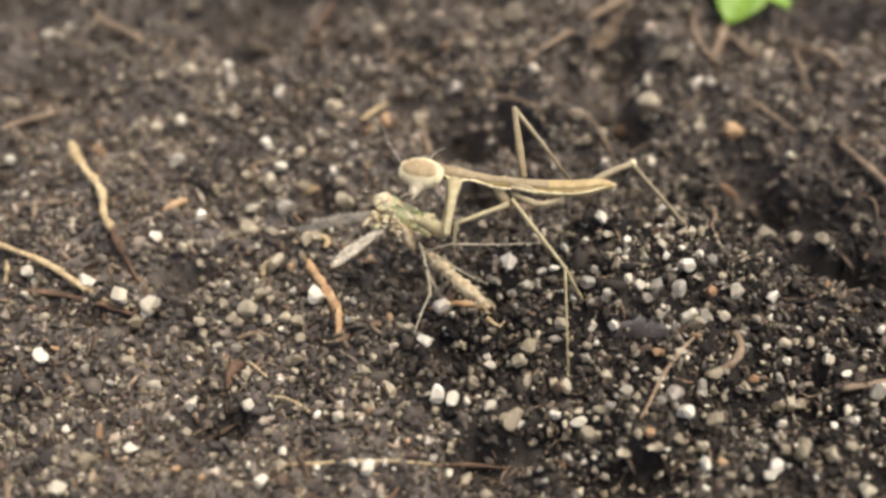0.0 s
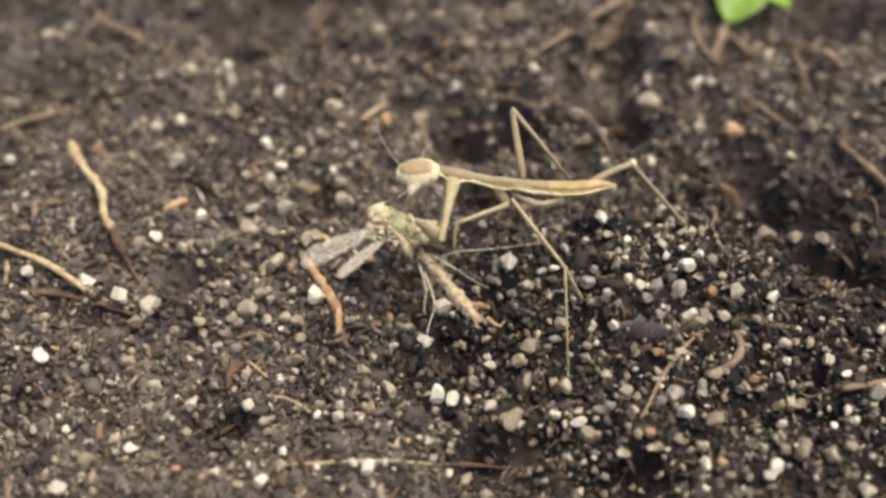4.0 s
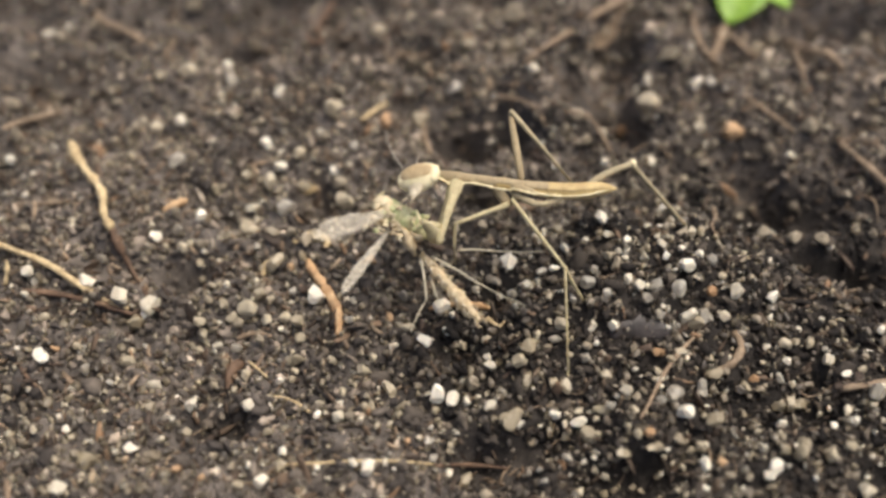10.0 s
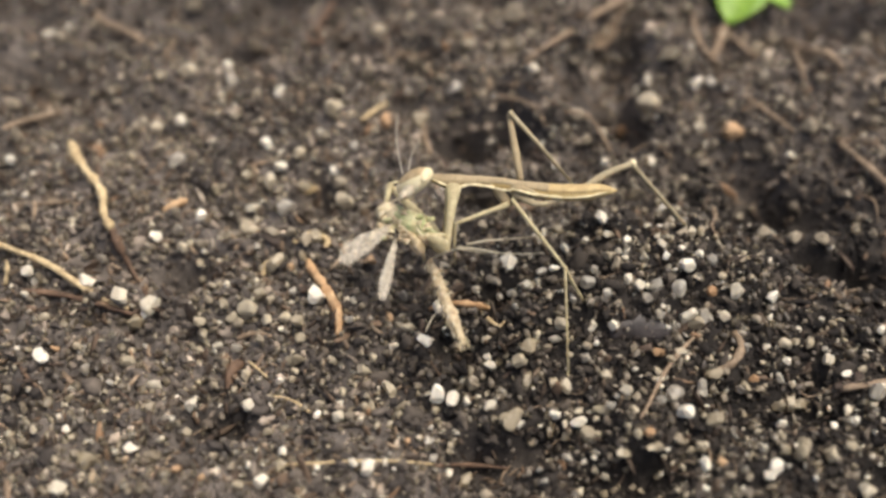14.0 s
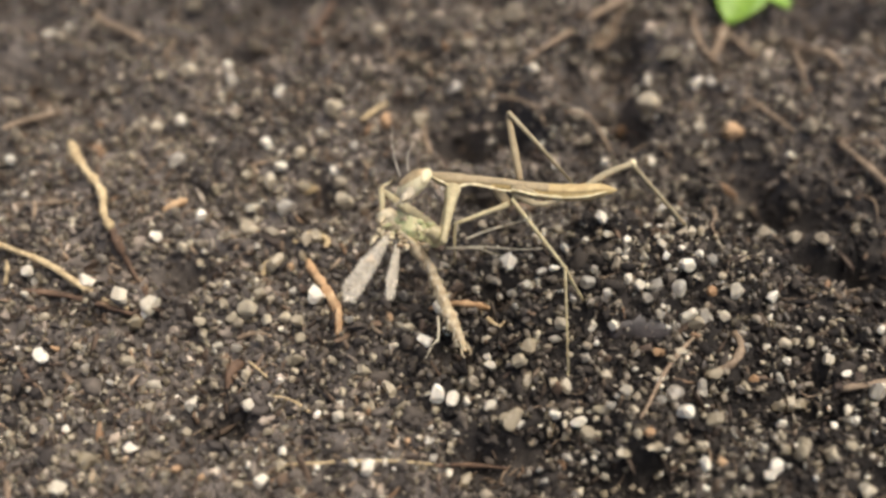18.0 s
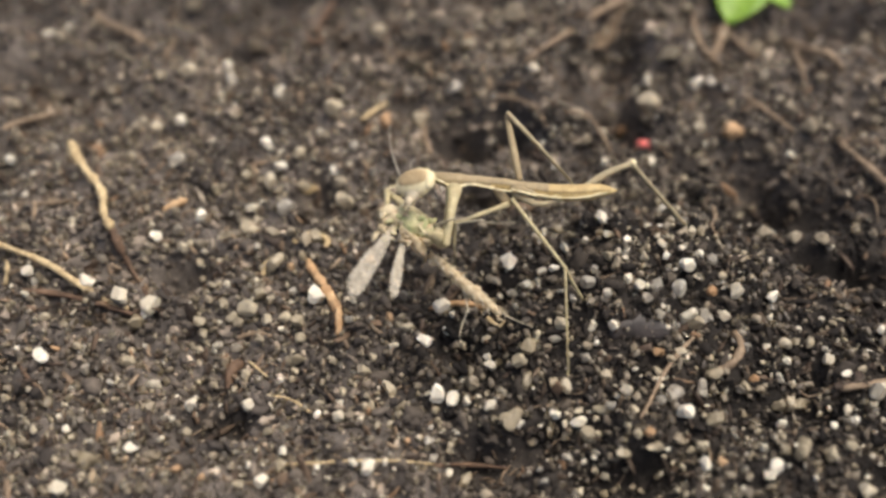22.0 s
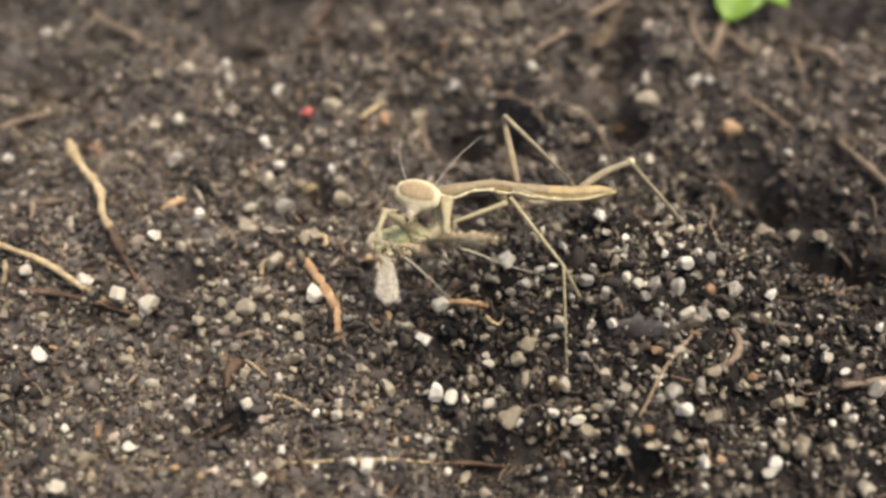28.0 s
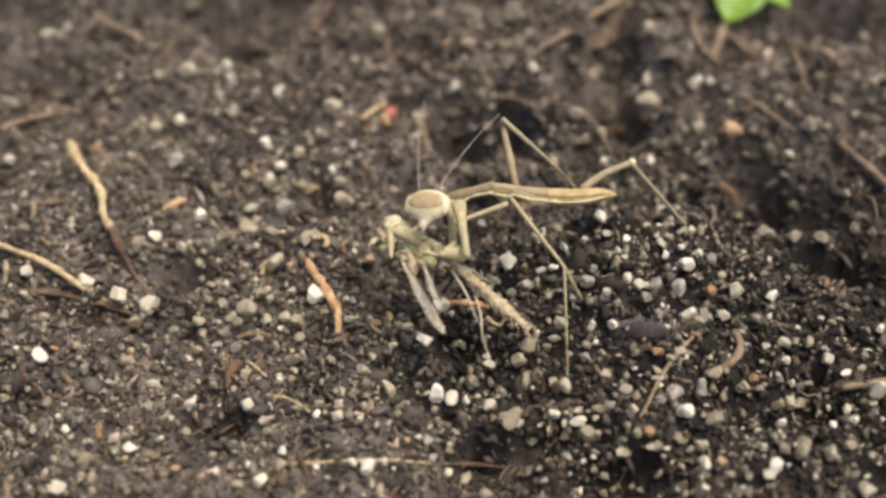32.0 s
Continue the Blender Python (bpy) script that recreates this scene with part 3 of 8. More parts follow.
for k, (x, y, size) in enumerate(((9.06, -1.72, 0.88), (-7.34, 1.87, 1.01), (-8.74, -3.26, 0.83), (1.04, -12.35, 0.83), (8.89, -12.04, 0.88), (5.71, -3.75, 0.65), (8.46, -7.88, 0.60),
        (13.36, -4.92, 1.01), (15.20, -2.33, 0.63), (18.61, -5.28, 0.62), (19.02, -5.24, 0.62), (19.82, -5.27, 0.62), (21.25, -4.13, 0.70), (15.90, -7.94, 0.75),
        (15.68, -9.23, 0.53), (15.88, -10.99, 0.44), (9.61, -10.00, 0.65), (11.31, -7.64, 0.60), (11.94, -7.01, 0.53), (12.52, -6.51, 0.68))):
    grain(x, y, size, "tan", k + 173)
for k, (x, y, size) in enumerate(((14.33, -7.32, 0.89), (7.82, -10.83, 0.59), (6.27, -10.60, 0.59), (3.11, -10.22, 0.59), (7.67, -12.30, 0.51), (10.23, -12.10, 0.50), (11.01, -12.17, 0.44),
        (12.32, -11.99, 0.51), (16.72, -12.52, 0.70), (19.00, -12.61, 0.96), (20.04, -12.28, 0.70), (18.67, -8.84, 0.82), (-11.22, -1.98, 0.50), (-9.73, -3.57, 0.86),
        (-11.71, -3.19, 0.64), (-12.67, -1.06, 0.42), (-14.21, 1.12, 0.67), (-3.71, -9.33, 0.60), (-3.36, -10.46, 0.45), (-2.34, -9.55, 0.53))):
    grain(x, y, size, "tan", k + 193)
for k, (x, y, size) in enumerate(((-7.95, -6.62, 0.69), (-8.01, -7.11, 0.55), (-8.96, -10.68, 0.58), (-13.42, -5.00, 0.63), (-17.15, -4.95, 0.56), (-20.98, -10.35, 0.45), (-19.61, -8.44, 0.46),
        (-19.65, -5.51, 0.55), (-21.92, -3.47, 0.64), (-13.19, -10.34, 0.59), (-19.03, -12.73, 0.63), (-17.74, -12.18, 0.85), (-10.00, -13.83, 0.69), (-8.08, -12.71, 0.77),
        (-5.69, -11.78, 0.44), (-10.27, -1.85, 0.76), (-12.21, -2.69, 0.68), (-7.78, -4.95, 0.74), (-5.85, -6.38, 0.65))):
    grain(x, y, size, "tan", k + 213)
for k, (x, y, size) in enumerate(((-16.48, 8.61, 1.01), (-13.85, 5.02, 0.66), (-15.70, 3.10, 0.80), (-5.69, 9.99, 0.77), (-4.37, 8.05, 0.76), (-24.71, 6.67, 0.59), (0.80, 16.16, 0.95),
        (3.35, 14.62, 0.97), (-2.22, -1.42, 0.77), (4.54, -2.46, 0.89), (11.36, -3.30, 0.80), (14.66, -1.49, 0.81), (8.73, -4.16, 0.64), (12.60, -3.34, 1.02),
        (-23.21, -0.95, 0.62), (-14.11, 16.07, 0.91), (5.45, -1.79, 0.74), (7.73, -3.20, 0.80), (13.91, -4.61, 1.08), (15.65, -7.98, 0.79))):
    grain(x, y, size, "grey", k + 232)
for k, (x, y, size) in enumerate(((11.78, -9.00, 0.83), (-19.20, -6.62, 0.73), (2.98, -1.29, 0.57), (3.21, -1.86, 0.65), (3.88, -1.98, 0.64), (7.01, -3.85, 0.54), (7.40, -7.16, 0.67),
        (10.69, -4.44, 0.68), (11.45, -5.00, 0.68), (14.04, -4.55, 0.83), (17.83, -7.35, 0.61), (11.11, -9.47, 0.58), (8.48, -9.74, 0.65), (10.06, -7.36, 0.46),
        (13.58, -8.28, 0.81), (3.90, -10.26, 0.59), (6.27, -12.14, 0.58), (7.06, -12.17, 0.51), (4.94, -13.64, 0.43), (4.32, -12.53, 0.37))):
    grain(x, y, size, "grey", k + 252)
for k, (x, y, size) in enumerate(((-19.71, 0.90, 0.67), (-8.46, -1.48, 0.65), (-12.33, -4.62, 0.64), (-11.34, -4.92, 0.63), (-17.53, -7.62, 0.54))):
    grain(x, y, size, "grey", k + 272)
for k, (x, y, size) in enumerate(((18.59, 11.57, 1.57), (14.53, -3.22, 0.81), (10.16, -11.66, 0.80), (-20.84, -5.60, 0.51), (-3.80, 13.24, 1.16), (-4.17, 0.36, 1.01), (12.48, 16.08, 1.04),
        (-13.12, -13.13, 0.53), (16.53, -7.33, 0.68), (13.64, -12.97, 0.63), (-1.80, -11.21, 0.51), (-8.73, 0.21, 0.58))):
    grain(x, y, size, "orange", k + 277)
for k, (x, y, size) in enumerate(((1.76, 0.57, 0.48), (8.52, -4.75, 0.31), (6.01, -5.82, 0.57), (8.14, -2.49, 0.51), (16.97, -2.39, 0.39), (18.06, -3.25, 0.33), (12.44, -5.18, 0.38), (16.14, -4.82, 0.58),
        (16.24, -5.62, 0.51), (20.39, -5.89, 0.38), (7.59, -8.48, 0.25), (4.41, -11.63, 0.31), (4.09, -12.43, 0.24), (5.35, -11.42, 0.24), (6.34, -12.71, 0.30), (5.80, -12.53, 0.24),
        (14.67, -13.39, 0.40), (14.96, -12.36, 0.35), (-10.78, 1.41, 0.62), (-11.51, -2.12, 0.33), (-1.95, 0.88, 0.49), (-8.76, -6.20, 0.32), (-5.05, -4.00, 0.45), (-5.00, -2.42, 0.46),)):
    grain(x, y, size, "grey", k + 300)
for k, (x, y, size) in enumerate(((-4.00, -3.68, 0.33), (-23.44, -0.17, 0.34), (-17.36, -4.52, 0.33), (-16.57, -4.45, 0.39), (-14.01, 1.59, 0.35), (-7.22, -9.11, 0.43), (-4.41, -7.63, 0.31), (-0.77, -11.18, 0.60),
        (-0.48, -12.08, 0.54), (-2.65, -12.11, 0.35), (-10.08, -12.66, 0.24), (-6.32, -13.32, 0.29), (-14.37, -9.78, 0.31), (-13.88, -9.93, 0.43), (-14.50, -10.24, 0.30), (-21.08, -7.93, 0.19),
        (-18.19, -7.13, 0.32), (-16.65, -10.28, 0.24), (-15.99, -9.99, 0.31),)):
    grain(x, y, size, "grey", k + 324)
for k, (x, y, size) in enumerate(((3.06, -0.37, 0.67), (7.48, 1.99, 0.48), (7.89, -4.40, 0.44), (5.48, -6.31, 0.56), (7.53, -6.63, 0.49), (9.94, -6.54, 0.50), (2.88, -0.87, 0.60), (9.25, -2.50, 0.76),
        (14.22, 0.17, 0.46), (16.64, -0.68, 0.60), (13.79, -5.20, 0.57), (21.01, -4.26, 0.45), (14.14, -4.06, 0.64), (1.51, -7.92, 0.93), (4.23, -9.79, 0.37), (6.48, -10.50, 0.42),
        (4.55, -10.62, 0.55), (9.84, -9.50, 0.48), (10.65, -12.01, 0.65), (8.61, -13.00, 0.42), (8.37, -11.97, 0.48), (9.20, -12.39, 0.42), (9.54, -12.98, 0.54), (10.01, -13.13, 0.48),)):
    grain(x, y, size, "brown", k + 343)
for k, (x, y, size) in enumerate(((3.46, -12.94, 0.60), (2.08, -14.35, 0.57), (14.82, -8.41, 0.50), (14.98, -7.04, 0.57), (16.70, -7.96, 0.56), (18.34, -7.72, 0.44), (18.05, -10.29, 0.42), (15.71, -10.62, 0.36),
        (11.78, -11.31, 0.71), (14.77, -13.76, 0.40), (13.95, -13.67, 0.52), (15.94, -14.12, 0.46), (19.41, -7.43, 0.57), (21.24, -11.85, 0.35), (20.89, -14.30, 0.40), (19.04, -14.80, 0.40),
        (-10.23, -0.62, 0.41), (-11.20, -3.64, 0.72), (-10.01, -4.68, 0.58), (-11.88, -5.54, 0.45), (-4.35, -6.00, 0.38), (-7.96, 1.56, 0.82), (-8.81, 2.07, 0.62), (-6.68, -0.62, 0.40),)):
    grain(x, y, size, "brown", k + 367)
for k, (x, y, size) in enumerate(((-11.96, 0.08, 0.54), (-18.55, -3.28, 0.40), (-20.32, -4.96, 0.39), (-14.06, 1.92, 0.69), (-16.34, 1.09, 0.55), (-17.31, 1.03, 0.41), (-18.05, 1.70, 0.48), (-14.09, 0.60, 0.56),
        (-12.99, -2.48, 0.59), (-12.80, -3.85, 0.53), (-14.33, -3.85, 0.33), (-23.84, -5.01, 0.45), (-22.32, 1.31, 0.41), (-20.92, 1.36, 0.28), (-12.67, -3.42, 0.46), (-4.27, -10.98, 0.30),
        (-1.36, -8.10, 0.37), (-10.58, -12.53, 0.53), (-0.86, -7.34, 0.37), (-4.74, -9.85, 0.61), (-1.36, -13.37, 0.47), (-1.91, -13.93, 0.29), (-15.34, -8.97, 0.80), (-14.86, -11.63, 0.84),)):
    grain(x, y, size, "brown", k + 391)
for k, (x, y, size) in enumerate(((-21.43, -10.83, 0.55), (-18.34, -12.22, 0.65), (-16.86, -12.68, 0.41), (-11.55, -12.02, 0.53), (-18.51, -8.39, 0.44), (-18.16, -8.43, 0.37), (-17.36, -8.39, 0.44), (-18.93, -7.31, 0.25),
        (-22.82, -9.35, 0.31), (-14.95, -5.95, 0.45), (-20.76, -14.05, 0.46), (-13.58, -6.84, 0.45), (-15.29, -14.22, 0.40), (-21.93, -8.93, 0.50), (-18.76, -13.25, 0.29), (-22.17, -10.70, 0.55),)):
    grain(x, y, size, "brown", k + 415)
for k, (x, y, size) in enumerate(((8.80, 0.91, 0.47), (11.15, -0.96, 0.58), (5.66, -4.86, 0.44), (1.05, -4.84, 0.65), (0.65, -4.81, 0.46), (5.74, -8.17, 0.62), (6.35, -9.69, 0.43), (7.82, -10.07, 0.42),
        (11.00, -7.94, 0.37), (9.01, -11.69, 0.35), (0.40, -11.18, 0.48), (0.31, -11.54, 0.42), (8.12, -13.16, 0.54), (13.36, -9.91, 0.42), (17.55, -8.91, 0.68), (16.84, -11.51, 0.41),
        (20.11, -13.00, 0.29), (11.66, -14.62, 0.40), (11.44, -12.40, 0.30), (-10.46, 0.36, 0.48), (-10.83, 0.09, 0.41), (-9.55, -2.46, 0.53), (-8.09, 0.74, 0.61), (-7.40, 0.42, 0.41),)):
    grain(x, y, size, "tan", k + 431)
for k, (x, y, size) in enumerate(((-4.46, -2.64, 0.40), (-5.50, -4.81, 0.39), (-2.33, -3.01, 0.40), (-6.41, -5.03, 0.26), (-3.76, -6.08, 0.45), (-15.22, 1.60, 0.76), (-14.85, 2.19, 0.49), (-13.00, -1.10, 0.47),
        (-13.50, -3.14, 0.33), (-4.17, -7.29, 0.44), (-3.44, -8.21, 0.44), (-3.94, -8.58, 0.37), (-1.78, -9.06, 0.37), (-2.20, -6.96, 0.25), (-6.97, -14.66, 0.40), (-12.68, -7.36, 0.26),
        (-15.54, -11.55, 0.36), (-17.25, -7.59, 0.25), (-22.90, -8.48, 0.56), (-18.31, -14.20, 0.35), (-12.36, -6.87, 0.51), (-17.74, -13.43, 0.29),)):
    grain(x, y, size, "tan", k + 455)
for k, (x, y, size) in enumerate(((9.78, -2.15, 0.38), (0.49, -3.74, 0.52), (16.23, -1.93, 0.26), (9.01, -9.06, 0.37), (16.55, -11.63, 0.24), (15.73, -13.66, 0.63), (16.30, -13.01, 0.29), (21.61, -11.21, 0.30),
        (-16.62, -2.80, 0.66), (-2.40, -12.89, 0.29), (-8.98, -12.47, 0.24), (-10.06, -12.94, 0.24), (-11.16, -12.80, 0.24),)):
    grain(x, y, size, "white", k + 477)
for k, (x, y, size) in enumerate(((11.34, -6.46, 0.62), (-2.95, -3.20, 0.59), (-11.86, -13.44, 0.41),)):
    grain(x, y, size, "orange", k + 490)
for k, (x, y, size) in enumerate(((-27.01, 21.53, 0.92), (-28.53, 19.75, 0.50), (-19.44, 15.48, 0.71), (-16.95, 14.95, 0.71), (-24.21, 23.17, 0.68), (-25.03, 22.97, 0.93), (-27.17, 18.11, 1.08), (-22.18, 15.75, 1.04),
        (-19.98, 17.39, 0.48), (-18.19, 24.84, 1.46), (-28.15, 13.88, 1.01), (-15.14, 12.71, 0.61), (-21.79, 14.83, 0.71), (-11.58, 14.23, 0.63), (-0.67, 21.69, 0.74), (-3.61, 16.69, 0.56),
        (-2.10, 18.51, 1.14), (-5.16, 17.54, 1.13), (-6.75, 14.00, 0.85), (-13.81, 23.33, 1.30), (-9.47, 19.43, 0.73), (-7.55, 24.66, 0.69), (-6.03, 23.66, 0.85), (-9.78, 13.46, 0.62),)):
    grain(x, y, size, "brown", k + 500)
for k, (x, y, size) in enumerate(((-13.36, 12.07, 0.61), (-11.71, 11.71, 0.68), (-0.15, 16.78, 0.48), (2.14, 16.20, 0.56), (2.70, 15.82, 0.64), (4.13, 19.60, 0.90), (3.14, 19.19, 0.73), (4.73, 19.88, 0.74),
        (7.80, 19.12, 0.41), (11.13, 20.30, 0.76), (9.91, 19.05, 0.49), (14.99, 23.51, 0.85), (4.59, 15.66, 0.56), (12.06, 23.72, 0.77), (11.70, 23.25, 0.95), (9.06, 19.16, 0.99),
        (0.81, 15.34, 0.56), (4.93, 21.51, 1.48), (6.34, 13.27, 0.70), (8.55, 12.07, 0.99), (18.92, 14.31, 0.71), (20.24, 18.89, 0.74), (19.77, 16.31, 0.56), (25.23, 16.30, 0.88),)):
    grain(x, y, size, "brown", k + 524)
for k, (x, y, size) in enumerate(((21.28, 15.87, 1.03), (22.37, 21.47, 1.10), (23.95, 23.26, 1.13), (30.53, 22.82, 1.72), (22.59, 13.57, 0.93), (24.17, 16.07, 0.72), (16.47, 17.66, 0.96), (28.57, 13.35, 0.78),
        (15.76, 23.50, 0.85), (-20.19, 13.01, 0.63), (-15.50, 8.94, 0.52), (-14.86, 7.47, 0.44), (-19.60, 6.57, 0.51), (-18.73, 5.92, 0.36), (-17.76, 4.56, 0.57), (-15.91, 4.00, 0.85),
        (-24.72, 3.11, 0.77), (-22.82, 3.82, 0.49), (-21.84, 9.03, 0.52), (-21.47, 12.09, 0.78), (-27.35, 11.20, 1.07), (-17.95, 10.25, 0.83), (-8.66, 11.15, 0.53), (-7.52, 10.74, 0.83),)):
    grain(x, y, size, "brown", k + 548)
for k, (x, y, size) in enumerate(((-6.37, 6.68, 0.95), (-5.07, 7.86, 0.44), (-4.64, 5.64, 0.65), (-6.52, 3.58, 0.64), (-9.97, 2.15, 0.76), (-11.37, 7.44, 0.74), (-13.60, 7.03, 0.59), (0.94, 9.43, 0.53),
        (2.35, 2.86, 0.70), (11.20, 7.40, 0.60), (9.20, 10.49, 0.91), (7.76, 11.02, 0.91), (5.03, 3.54, 0.49), (17.59, 11.22, 0.54), (16.53, 9.49, 0.68), (14.50, 7.27, 0.37),
        (27.87, 13.52, 0.39), (23.41, 10.22, 0.68), (22.11, 9.21, 0.60), (21.05, 10.92, 1.00), (25.00, 6.57, 0.66), (25.49, 2.92, 0.63), (20.54, 1.93, 0.90), (22.04, 1.96, 0.97),)):
    grain(x, y, size, "brown", k + 572)
for k, (x, y, size) in enumerate(((20.10, 11.76, 0.38), (23.65, 11.70, 1.14), (20.21, 8.70, 0.54), (18.69, 2.43, 0.83), (13.03, 2.24, 0.48), (14.55, 2.53, 0.62), (13.39, 0.40, 0.59),)):
    grain(x, y, size, "brown", k + 596)
for k, (x, y, size) in enumerate(((-23.81, 19.48, 0.42), (-29.23, 18.37, 0.41), (-26.29, 20.04, 0.34), (-24.77, 19.29, 0.34), (-2.32, 15.83, 0.72), (3.47, 15.77, 0.48), (8.33, 19.36, 0.65), (18.06, 16.65, 0.72),
        (18.94, 15.78, 0.48), (-24.90, 10.35, 0.76), (-26.39, 8.34, 0.37), (-26.67, 6.99, 0.37), (-24.14, 3.40, 0.28), (-9.22, 4.39, 0.92), (-12.93, 5.03, 0.43), (7.17, 3.03, 0.63),
        (25.17, 4.72, 0.29),)):
    grain(x, y, size, "grey", k + 603)
for k, (x, y, size) in enumerate(((-23.83, 16.63, 0.57), (-19.13, 16.49, 0.96), (-12.20, 14.36, 0.70), (-6.86, 12.15, 0.69), (-2.31, 24.70, 0.69), (-0.34, 15.74, 0.56), (-1.47, 14.31, 0.87), (-1.11, 17.53, 0.64),
        (-5.99, 12.54, 0.61), (13.35, 24.68, 0.86), (14.48, 19.30, 0.48), (14.16, 15.89, 0.56), (13.83, 15.08, 0.97), (11.06, 22.64, 0.69), (3.72, 18.05, 0.33), (14.84, 18.16, 0.57),
        (17.58, 24.53, 0.86), (19.85, 21.82, 0.92), (17.20, 15.95, 0.56), (28.67, 14.73, 0.63), (-25.77, 12.05, 0.62), (-24.13, 13.59, 0.48), (-20.63, 12.80, 0.39), (-19.75, 9.72, 0.83),)):
    grain(x, y, size, "tan", k + 620)
for k, (x, y, size) in enumerate(((-14.10, 6.80, 0.66), (-11.12, 3.94, 0.50), (-1.66, 13.95, 1.03), (7.77, 10.49, 0.38), (11.96, 8.14, 0.37), (12.43, 5.62, 0.36), (13.29, 6.26, 0.44), (24.98, 12.14, 0.62),
        (14.42, 0.67, 0.60), (15.28, 8.51, 0.53), (27.17, 9.66, 0.37), (27.52, 9.28, 0.45), (13.08, 1.63, 0.41),)):
    grain(x, y, size, "tan", k + 644)
for k, (x, y, size) in enumerate(((-16.74, 23.05, 0.35), (1.57, 17.97, 0.56), (11.74, -0.42, 0.39),)):
    grain(x, y, size, "white", k + 657)
for k, (x, y, size) in enumerate(()):
    grain(x, y, size, "orange", k + 660)

# ---- roots, twigs and fibres ----
def strand(name, label, material, places, flat=1.0):
    """A root or twig: places of x, y, height over the soil and width, in millimetres."""
    pts, rad = [], []
    for x, y, lift, width in places:
        pts.append((x, y, float(ground_height(x, y)) + lift))
        rad.append(width / 2)
    ob = part(name, strand_mesh(pts, rad, n=9, rough=0.28, seed=int(abs(places[0][0]) * 100), flat=flat), material)
    tagged(ob, label, name.split("_")[-1])
    return ob


standing = strand("dry_root", "tan dry root with a dark end standing in soil", "straw", ((-23.25, 9.51, 2.20, 0.56), (-22.33, 7.58, 2.00, 0.65), (-21.64, 6.73, 1.80, 0.48), (-20.88, 5.78, 1.60, 0.51), (-20.35, 5.06, 1.40, 0.58), (-19.54, 2.56, 1.10, 0.42), (-19.08, 1.88, 0.80, 0.49)))
part("root_tip", strand_mesh([(x, y, float(ground_height(x, y)) + lift) for x, y, lift, width in ((-19.08, 1.88, 0.80, 0.49), (-18.72, 1.29, 0.60, 0.39), (-18.07, 0.49, 0.30, 0.29), (-16.70, -1.63, 0.10, 0.19))],
                              [0.26, 0.22, 0.17, 0.1], n=9, rough=0.28, seed=71), "bark", standing, "dark brown withered lower end")
strand("dry_root", "pale straw fibre lying across the soil", "straw", ((-27.24, 2.23, 0.60, 0.40), (-25.77, 1.66, 0.50, 0.39), (-22.57, -0.11, 0.50, 0.38), (-20.11, -1.58, 0.40, 0.41), (-17.63, -2.49, 0.20, 0.35)))
strand("twig", "short orange-brown bark sliver on the soil", "rust", ((-7.74, 0.35, 0.40, 0.30), (-7.42, -0.40, 0.35, 0.52), (-7.08, -0.90, 0.35, 0.46), (-6.62, -1.56, 0.35, 0.62), (-6.11, -2.47, 0.35, 0.50), (-5.81, -3.32, 0.35, 0.56), (-5.70, -4.10, 0.30, 0.40), (-5.64, -4.84, 0.20, 0.34)))
strand("twig", "small orange root piece between sand grains", "rust", ((-0.76, -2.47, 0.30, 0.25), (0.50, -2.60, 0.30, 0.38), (1.43, -2.90, 0.30, 0.41), (2.60, -2.46, 0.30, 0.29)))
strand("hooked_rootlet", "tiny hooked tan rootlet on the soil", "straw", ((2.13, -3.07, 0.20, 0.19), (2.53, -3.91, 0.20, 0.25), (3.01, -4.38, 0.25, 0.22), (3.37, -4.25, 0.35, 0.12)))
strand("twig", "reddish-brown wood sliver half buried in soil", "root", ((23.53, -7.86, 0.30, 0.47), (21.43, -8.52, 0.30, 0.41), (19.86, -8.00, 0.10, 0.24)))
strand("twig", "tan forked rootlet lying on the soil mound", "root", ((13.36, -5.51, 0.30, 0.21), (12.01, -7.07, 0.35, 0.27), (11.13, -8.34, 0.35, 0.23), (10.49, -9.60, 0.30, 0.20), (9.86, -10.71, 0.10, 0.11)))
strand("fine_fibre", "thin pale fibre lying flat on the soil", "straw", ((-8.26, -12.53, 0.30, 0.11), (-6.23, -12.77, 0.35, 0.14), (-4.57, -12.63, 0.35, 0.14), (-2.35, -12.58, 0.35, 0.14), (-0.40, -12.33, 0.25, 0.08)))
strand("fine_fibre", "thin brown fibre lying flat on the soil", "bark", ((-0.40, -12.43, 0.30, 0.17), (1.34, -11.49, 0.35, 0.23), (3.38, -11.64, 0.25, 0.15)))
strand("fine_fibre", "thin pale fibre lying flat on the soil", "straw", ((-8.94, -8.05, 0.30, 0.12), (-7.84, -8.48, 0.30, 0.15), (-7.02, -9.21, 0.30, 0.15), (-6.17, -9.67, 0.20, 0.09)))
strand("fine_fibre", "thin pale fibre lying flat on the soil", "straw", ((-10.58, -5.76, 0.30, 0.12), (-10.00, -6.44, 0.30, 0.15), (-9.33, -7.11, 0.20, 0.09)))
strand("curled_root", "dark curled root hanging over the soil", "bark", ((-7.50, 25.47, 1.20, 0.37), (-8.34, 24.44, 1.00, 0.41), (-8.80, 21.54, 0.80, 0.40), (-8.49, 21.00, 0.70, 0.36), (-9.08, 19.56, 0.70, 0.28), (-9.37, 19.91, 0.80, 0.20)))
strand("dry_root", "brown branching root at the rim of a hollow", "root", ((13.66, 24.81, 1.20, 0.65), (10.66, 22.68, 1.00, 0.56), (8.35, 19.69, 0.80, 0.43), (6.61, 17.33, 0.70, 0.34), (5.48, 16.54, 0.30, 0.23)))
